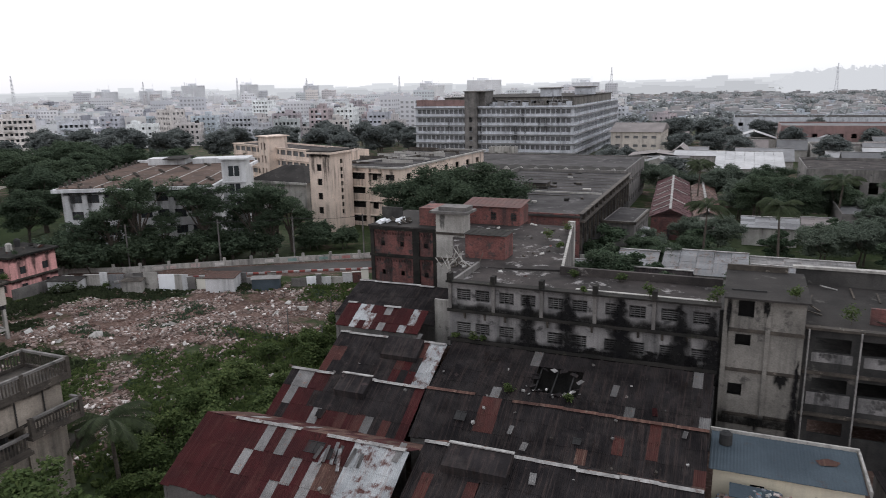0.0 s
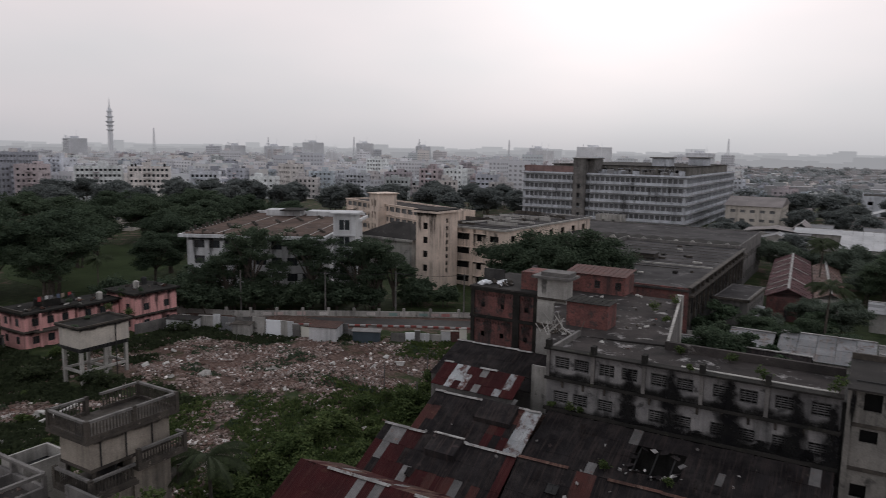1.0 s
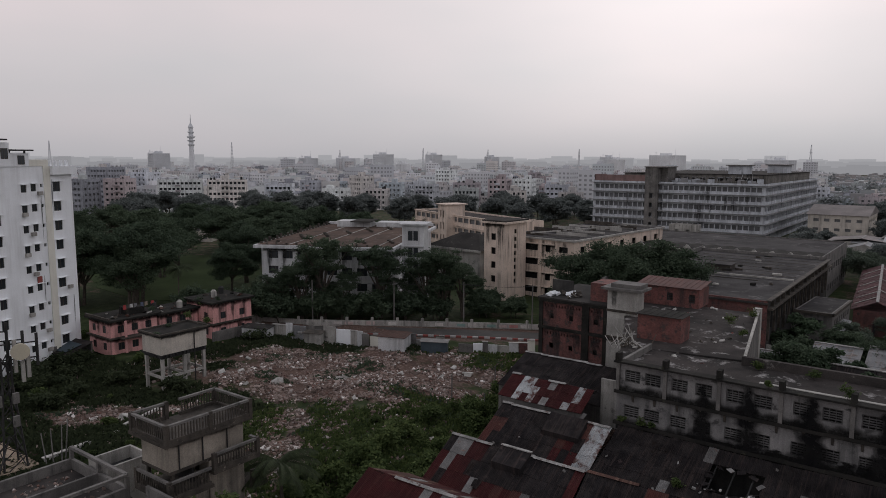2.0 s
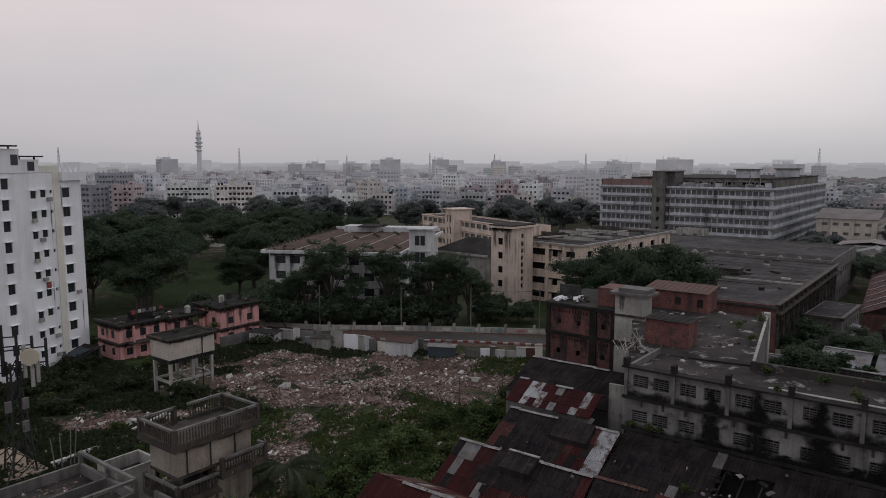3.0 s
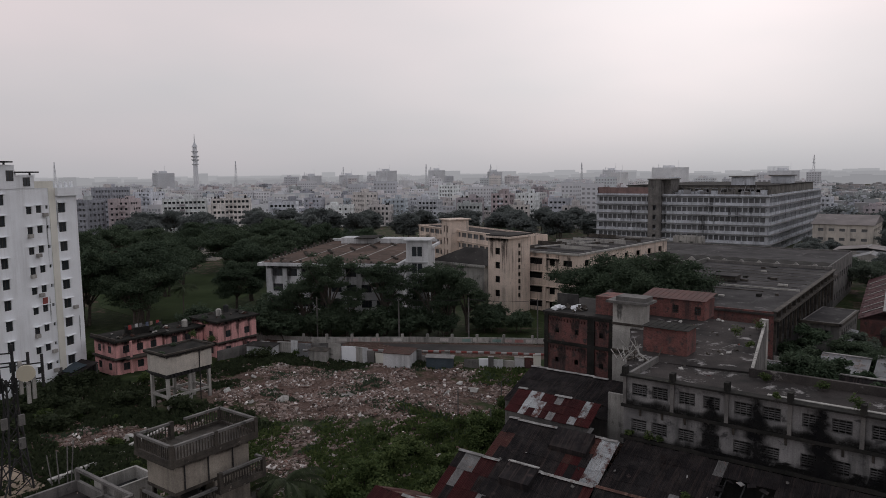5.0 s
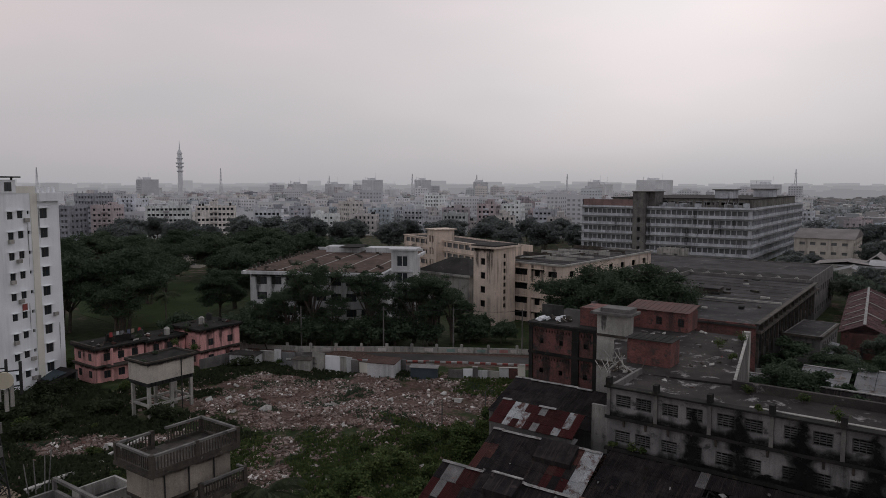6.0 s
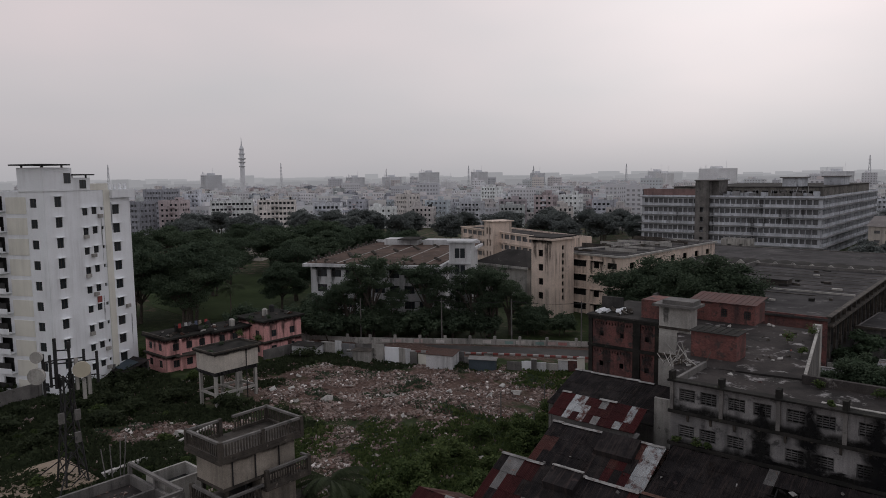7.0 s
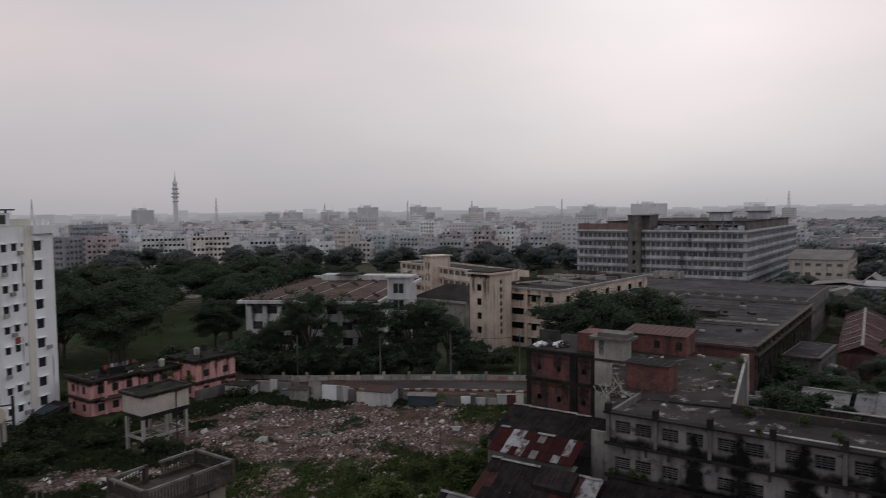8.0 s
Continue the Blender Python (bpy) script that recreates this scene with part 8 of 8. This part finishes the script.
# ---- rooftop of the mill: debris and plants ----
rnd = random.Random(14)
frame_ = thing("rebar_frame", pose(-29.4, 67.4, 12.6), "tangle of pale poles and bent steel bars", "poles")
for i in range(28):
    x, y = rnd.uniform(0, 4.4), rnd.uniform(0, 3.0)
    part("pole", Mesh().tube((x, y, 0.0), (x + rnd.uniform(-2, 2), y + rnd.uniform(-1, 1), rnd.uniform(0.3, 2.2)), 0.06, 0.045, 5), M_palecon if i % 3 else M_bark, frame_)
for i in range(46):
    x, y = rnd.uniform(-33, -18), rnd.uniform(63, 96)
    if (-28.6 < x < -22 and 72 < y < 78) or x < -25.5 - (y - 63) * 0.28 or x > -17.5 - (y - 71) * 0.17:
        continue
    s = rnd.uniform(0.2, 0.6)
    solid("roof_debris", Mesh().add(chunk(rnd, 0, 0, 0, s), CUBE), rnd.choice((M_chunk, M_ledge, M_brick)), "broken piece lying on the mill roof", "debris", "debris on the roofs", m=pose(x, y, 12.6 + s * 0.12))
for i in range(22):
    s = rnd.uniform(0.5, 1.1)
    x, y = -43.9 + rnd.uniform(-2.4, 2.8), 86.5 + rnd.uniform(-1.2, 1.8)
    solid("white_sack", Mesh().add(chunk(rnd, 0, 0, 0, s), CUBE), M_white if i % 3 else M_ledge, "white sack in a heap on the brick block", "sack", "heap of sacks", m=pose(x, y, 13.2 + s * 0.2))
part("upstand", Mesh().box(-0.2, 3.0, 4.0, 4.3, 13.2, 15.0), M_blackwall, bb)


def plant(x, y, z, r, seed, leaf=None):
    t = thing("wall_plant", pose(x, y, z), "green weed growing out of the masonry", "plant", "weeds on the walls")
    rr = random.Random(seed)
    part("stem", Mesh().tube((0, 0, -0.1), (0, 0, r), 0.03, 0.015, 5), M_bark, t)
    part("leaves", leaf_cloud(rr, [((rr.uniform(-0.4, 0.4) * r, rr.uniform(-0.3, 0.3) * r, r * rr.uniform(0.4, 1.1)), (r * 0.5, r * 0.5, r * 0.45)) for _ in range(5)], 60, 0.11), leaf or M_leaf2, t)


for i, (x, y, z, r) in enumerate(((-6.4, 61.2, 13.45, 0.9), (-0.9, 61.3, 13.45, 1.0), (-9.8, 67.8, 12.7, 0.8), (-14.5, 68.0, 12.7, 0.6), (-21.5, 85.0, 12.6, 0.9), (-18.8, 80.0, 12.6, 0.7), (-20.5, 90.5, 12.6, 1.0), (-12.0, 60.6, 13.45, 0.4), (-22.5, 60.7, 7.6, 0.6), (-21.5, 60.65, 7.5, 0.5), (-24.4, 60.6, 7.6, 0.5), (5.0, 61.0, 14.45, 0.8), (9.5, 64.0, 11.8, 1.2), (14.0, 66.0, 11.8, 1.0), (-17.2, 55.0, 5.4, 0.6), (-12.0, 55.0, 5.4, 0.5), (-92, 59.8, 7.9, 0.9), (-87.0, 59.7, 8.0, 0.8), (-107.5, 72.5, 5.7, 1.0), (-105, 71.8, 3.0, 1.2))):
    plant(x, y, z, r, 100 + i)
for i in range(24):
    x, y = rnd.uniform(6.6, 24), rnd.uniform(63, 75)
    L = rnd.uniform(1.2, 3.2)
    a = rnd.uniform(0, 3.14)
    solid("roof_timber", Mesh().beam((0, 0, 0.06), (L * math.cos(a), L * math.sin(a), rnd.uniform(0.05, 0.8)), 0.14, 0.1), rnd.choice((M_trim, M_ledge, M_bark)), "timber dumped on a blackened roof", "timber", "timber on the roof", m=pose(x, y, 11.8))

# ---- loose sheets, patches and hole edges on the sheds ----
def roof_z(y, x):
    if y < 44 and x > -19.3:
        return 4.4 + (y - 35.5) * 3.0 / 6.7 if y < 42.2 else 7.4
    if y < 39.3:
        return 4.6 + (y - 34.0) * 2.9 / 5.3
    if 44.6 < y < 49:
        return 5.0 + (y - 44.6) * 2.5 / 4.4
    if 54.2 < y < 60.5 and x > -24.6:
        return 5.0 + (y - 54.2) * 2.2 / 6.3
    if 54.2 < y < 59:
        return 5.0 + (y - 54.2) * 2.4 / 4.8
    return None


k = 0
while k < 18:
    x, y = rnd.uniform(-35, -1.5), rnd.uniform(35, 60)
    z = roof_z(y, x)
    if z is None or (-17.0 < x < -10.5 and y > 54):
        continue
    k += 1
    tilt = 24 if y > 54 and x > -24.6 else 28
    kind = rnd.choice(("zinc", "zinc", "brown", "dark", "dark", "red"))
    ob = tagged(new("loose_sheet", SHEET[kind]), "loose corrugated sheet lying on a shed roof", "sheet", "loose sheets")
    ob.matrix_basis = pose(x, y, z + 0.14, tilt if y < 54 else tilt - 5, 0, rnd.uniform(-14, 14))
    ob.scale = (rnd.uniform(0.3, 0.7), rnd.uniform(0.6, 1.6), 1)
for i in range(70):
    x, y = rnd.uniform(-35, -1.5), rnd.uniform(35, 60)
    z = roof_z(y, x)
    if z is None or (-17.5 < x < -11.5 and y > 54):
        continue
    s = rnd.uniform(0.12, 0.35)
    solid("roof_debris", Mesh().add(chunk(rnd, 0, 0, 0, s), CUBE), rnd.choice((M_concrete, M_trim, M_ledge)), "small broken piece lying on a shed roof", "debris", "debris on the roofs", m=pose(x, y, z + 0.12))
for i in range(13):
    a = 6.283 * (i + rnd.random()) / 13
    q = rnd.uniform(0.85, 1.15)
    x, y = -13.6 + 2.2 * q * math.cos(a), 57.0 + 1.6 * q * math.sin(a)
    z = 5.0 + (y - 54.2) * 2.2 / 6.3
    ob = solid("broken_sheet", Mesh().slab([(-0.35, -0.2, 0), (0.4, -0.12, 0), (0.3, 0.25, 0), (-0.3, 0.18, 0)], [(-0.35, -0.2, 0.05), (0.4, -0.12, 0.05), (0.3, 0.25, 0.05), (-0.3, 0.18, 0.05)]), rnd.choice((M_zinc, M_bitumen, M_bitumen, M_trim)), "torn roof sheet at the edge of a hole", "sheet", "torn sheets round the hole", m=pose(x, y, z + 0.1, 19 + rnd.uniform(-15, 15), rnd.uniform(-15, 15), rnd.uniform(0, 360)))
for x, y, w in ((-30.1, 48.1, 2.8), (-17.2, 40.6, 4.6)):
    z = roof_z(y, x)
    t = thing("roof_vent", pose(x, y, z), "raised black roof vent with a pale top edge", "roof vent", "roof vents")
    part("hood", Mesh().slab([(0, -0.9, -0.5), (w, -0.9, -0.5), (w, 0.7, 0.45), (0, 0.7, 0.45)], [(0, -1.0, 0.15), (w, -1.0, 0.15), (w, 0.8, 0.95), (0, 0.8, 0.95)]), M_bitumen, t)
    part("edge_strip", Mesh().box(-0.05, w + 0.05, 0.62, 0.9, 0.955, 1.03), M_trim, t)
for x, y, w, d in ((-19.2, 46.9, 0.9, 0.8), (-9.8, 46.6, 0.6, 0.5), (-27.0, 37.9, 1.4, 0.9), (-25.3, 37.7, 1.0, 0.8), (-30.0, 47.4, 0.8, 1.4)):
    z = roof_z(y, x)
    # flat panel on top of the sheets; the hole's darkness is its colour
    t = thing("roof_hole", pose(x, y, z + 0.09, 29, 0, 0), "near-black panel set on a sheet roof as a hole", "hole", "holes in the roofs")
    part("opening", Mesh().box(0, w, 0, d, 0.0, 0.02), M_unlit, t)
    for a, b in (((0, 0, 0.04), (w, 0, 0.04)), ((0, d, 0.04), (w, d, 0.04)), ((w * 0.5, 0, 0.05), (w * 0.5, d, 0.05))):
        part("batten", Mesh().beam(a, b, 0.05, 0.05), M_metal, t)

for i in range(9):
    x, y = -25.9 + 0.42 * i + rnd.uniform(-0.1, 0.1), 37.2 + rnd.uniform(-0.3, 0.3)
    ob = tagged(new("twisted_sheet", SHEET["pale" if i % 2 else "zinc"]), "twisted pale sheet torn up beside a roof hole", "sheet", "torn sheets round the hole")
    ob.matrix_basis = pose(x, y, roof_z(y, x) + 0.2, 30 + rnd.uniform(-10, 14), rnd.uniform(-18, 18), rnd.uniform(-12, 12))
    ob.scale = (0.24, rnd.uniform(1.0, 1.7), 1)
for i in range(14):
    x, y = -13.6 + rnd.uniform(-2.6, 2.6), 55.7 + rnd.uniform(-0.5, 0.4)
    s = rnd.uniform(0.12, 0.36)
    solid("roof_debris", Mesh().add(chunk(rnd, 0, 0, 0, s), CUBE), M_chunk if i % 3 == 0 else M_trim, "pale broken piece at the edge of a roof hole", "debris", "debris on the roofs", m=pose(x, y, 5.0 + (y - 54.2) * 0.35 + 0.15))

# ---- low roof heaped with rubbish beside the blue roof ----
lowr = thing("low_roof", pose(0, 40.5, 0), "low concrete room with a cluttered roof", "building")
part("room", Mesh().box(0, 9.5, 0, 6.6, 0, 3.2), M_concrete, lowr)
part("roof", Mesh().box(-0.2, 9.7, -0.2, 6.75, 3.2, 3.4), M_roofdark, lowr)
M_junk = island_surface("rubbish_tones", [(0.06, 0.07, 0.08), (0.32, 0.34, 0.36), (0.10, 0.16, 0.22), (0.22, 0.16, 0.12), (0.5, 0.5, 0.48), (0.30, 0.08, 0.06), (0.07, 0.20, 0.22)], by_object=0.0)
jm = Mesh()
for i in range(1300):
    x, y = rnd.uniform(0.2, 8.6), rnd.uniform(0.4, 6.9)
    h = 1.9 * math.exp(-((x - 3.4) / 3.0) ** 2 - ((y - 5.8) / 2.2) ** 2)
    s = rnd.uniform(0.12, 0.42)
    jm.add(chunk(rnd, x, y, 3.4 + h * rnd.random() + s * 0.2, s), CUBE)
solid("rubbish_heap", jm, M_junk, "heap of mixed coloured rubbish on a low roof", "rubbish", kind="stuff", m=pose(0, 40.5, 0))
solid("awning", Mesh().slab([(0.9, 46.2, 4.6), (4.0, 46.2, 4.5), (4.0, 47.3, 4.9), (0.9, 47.3, 5.0)], [(0.9, 46.2, 4.65), (4.0, 46.2, 4.55), (4.0, 47.3, 4.95), (0.9, 47.3, 5.05)]), M_blue, "faded blue plastic awning", "awning")

# ---- pink house roof: washing and tanks ----
cl = [surface("cloth", c, tuple(v * 0.8 for v in c), 2.0, bump=0.0) for c in ((0.32, 0.06, 0.06), (0.5, 0.5, 0.5), (0.2, 0.2, 0.21), (0.12, 0.14, 0.2), (0.3, 0.25, 0.2))]
wl_ = thing("washing_line", pose(-113, 59.5, 5.9), "washing line with coloured clothes on a flat roof", "washing line")
for y in (0, 6.5):
    part("line_post", Mesh().tube((2.5, y, 0), (2.5, y, 1.9), 0.04, 0.04, 5), M_metal, wl_)
part("line", Mesh().tube((2.5, 0, 1.8), (2.5, 6.5, 1.8), 0.012, 0.012, 4), M_metal, wl_)
for i in range(6):
    y = 0.5 + 0.95 * i + 0.2 * (i % 2)
    part("garment", Mesh().add([(2.5, y, 1.8), (2.5, y + 0.5, 1.8), (2.56, y + 0.5, 1.0 + 0.2 * (i % 3)), (2.44, y, 1.0 + 0.2 * (i % 2))], [(0, 1, 2, 3)]), cl[i % 5], wl_)
for x, y, z, c in ((-108.5, 76, 6.8, 1), (-110.5, 79, 6.8, 3), (-112.5, 66.5, 5.7, 2), (-110, 70, 5.7, 1)):
    t = thing("roof_tank", pose(x, y, z), "small round plastic roof tank", "water tank", "roof tanks")
    part("tank", Mesh().tube((0, 0, 0), (0, 0, 1.1), 0.5, 0.5, 12).tube((0, 0, 1.1), (0, 0, 1.35), 0.5, 0.2, 12), M_palecon if c == 1 else M_mould, t)

rnd = random.Random(55)
for i in range(44):
    bx = rnd.choice(((-115, -109.2, 57.2, 64.2, 5.9), (-113.8, -109, 65.6, 72, 5.7), (-111.6, -105, 73.2, 80.6, 6.8)))
    s = rnd.uniform(0.25, 0.8)
    solid("roof_junk", Mesh().add(chunk(rnd, 0, 0, 0, s), CUBE), rnd.choice((M_ledge, M_blackroof, M_palecon, M_brownsheet)), "discarded piece lying on a flat roof", "debris", "debris on the roofs", m=pose(rnd.uniform(bx[0], bx[1]), rnd.uniform(bx[2], bx[3]), bx[4] + s * 0.2))
for i, (x, y, z, r) in enumerate(((-109.5, 64.5, 5.9, 0.9), (-108.6, 72.8, 5.7, 1.3), (-112, 72, 5.7, 1.0), (-106, 80.4, 6.8, 1.0), (-104.4, 74, 6.8, 0.7), (-88, 52.2, 7.3, 0.6), (-91, 56, 7.3, 0.7))):
    plant(x, y, z, r, 300 + i, M_leaf)

floor_bits = Mesh()
for i in range(260):
    x, y = rnd.uniform(0.4, 8.9), rnd.uniform(0.2, 9.6)
    if 4.4 < x < 5.0:
        continue
    s = rnd.uniform(0.08, 0.34)
    floor_bits.add(chunk(rnd, x, y, 4.8 + s * 0.15, s), CUBE)
solid("roof_rubble", floor_bits, M_rubble, "broken bricks and dirt scattered over an open roof", "rubble", kind="stuff", m=pose(-61.5, 18, 0))

# ---- painted panels on the road wall, poles and cables ----
pan = [surface("poster", c, tuple(v * 0.75 for v in c), 0.8, (0.3, 0.28, 0.26), 0.6, bump=0.0) for c in ((0.55, 0.52, 0.5), (0.42, 0.2, 0.19), (0.5, 0.4, 0.38), (0.2, 0.3, 0.28), (0.6, 0.58, 0.56))]
for (x0, y0), (x1, y1) in (((-100, 91), (-84, 102)), ((-84, 102), (-72, 109.5)), ((-72, 109.5), (-58, 117.5))):
    L = math.hypot(x1 - x0, y1 - y0)
    a = math.degrees(math.atan2(y1 - y0, x1 - x0))
    for i in range(int(L / 2.1)):
        if rnd.random() < 0.72:
            s = (i + 0.3) * 2.1
            tagged(part("painted_panel", Mesh().box(0, 1.6, -0.03, -0.006, 0, rnd.uniform(0.5, 0.75)), rnd.choice(pan), None, m=pose(x0 + (x1 - x0) * s / L, y0 + (y1 - y0) * s / L, 0.22, 0, 0, a)), "faded painted panel on the road wall", "sign", "panels on the road wall")
poles = [(-98, 88.6), (-85, 97.6), (-73.5, 104.5), (-62, 110.5)]
for i, (x, y) in enumerate(poles):
    t = thing("utility_pole", pose(x - 2.2, y + 3.6, 0), "thin grey concrete pole with a crossarm", "utility pole", "utility poles")
    part("pole", Mesh().tube((0, 0, -0.4), (0, 0, 8.6), 0.15, 0.1, 8), M_concrete, t)
    part("crossarm", Mesh().beam((-0.6, -0.4, 8.2), (0.6, 0.4, 8.2), 0.1, 0.12), M_metal, t)
for i in range(3):
    (x0, y0), (x1, y1) = poles[i], poles[i + 1]
    for o in (-0.5, 0.0, 0.5):
        t = Mesh()
        pts = [Vector((x0 - 2.2 + o + (x1 - x0) * q, y0 + 3.6 + o * 0.66 + (y1 - y0) * q, 8.27 - 1.6 * q * (1 - q))) for q in (0, 0.2, 0.4, 0.6, 0.8, 1.0)]
        for p, q in zip(pts[:-1], pts[1:]):
            t.tube(p, q, 0.018, 0.018, 4)
        solid("cable", t, M_metal, "thin dark overhead cable between poles", "cable", "overhead cables")
for x, y, h in ((-54.0, 74.5, 3.2), (-50.0, 79.0, 4.0), (-45.8, 70.0, 3.4)):
    solid("post", Mesh().tube((x, y, -0.3), (x, y, h), 0.09, 0.07, 6), M_concrete, "leaning grey post at the edge of the lot", "post", "posts on the lot")
run_wall("wall_sheds", "low overgrown brick wall along the sheds", [(-43.2, 78), (-41.5, 67), (-38.6, 58), (-37.6, 46), (-38.6, 33)], 1.8, 0.25, M_concrete)
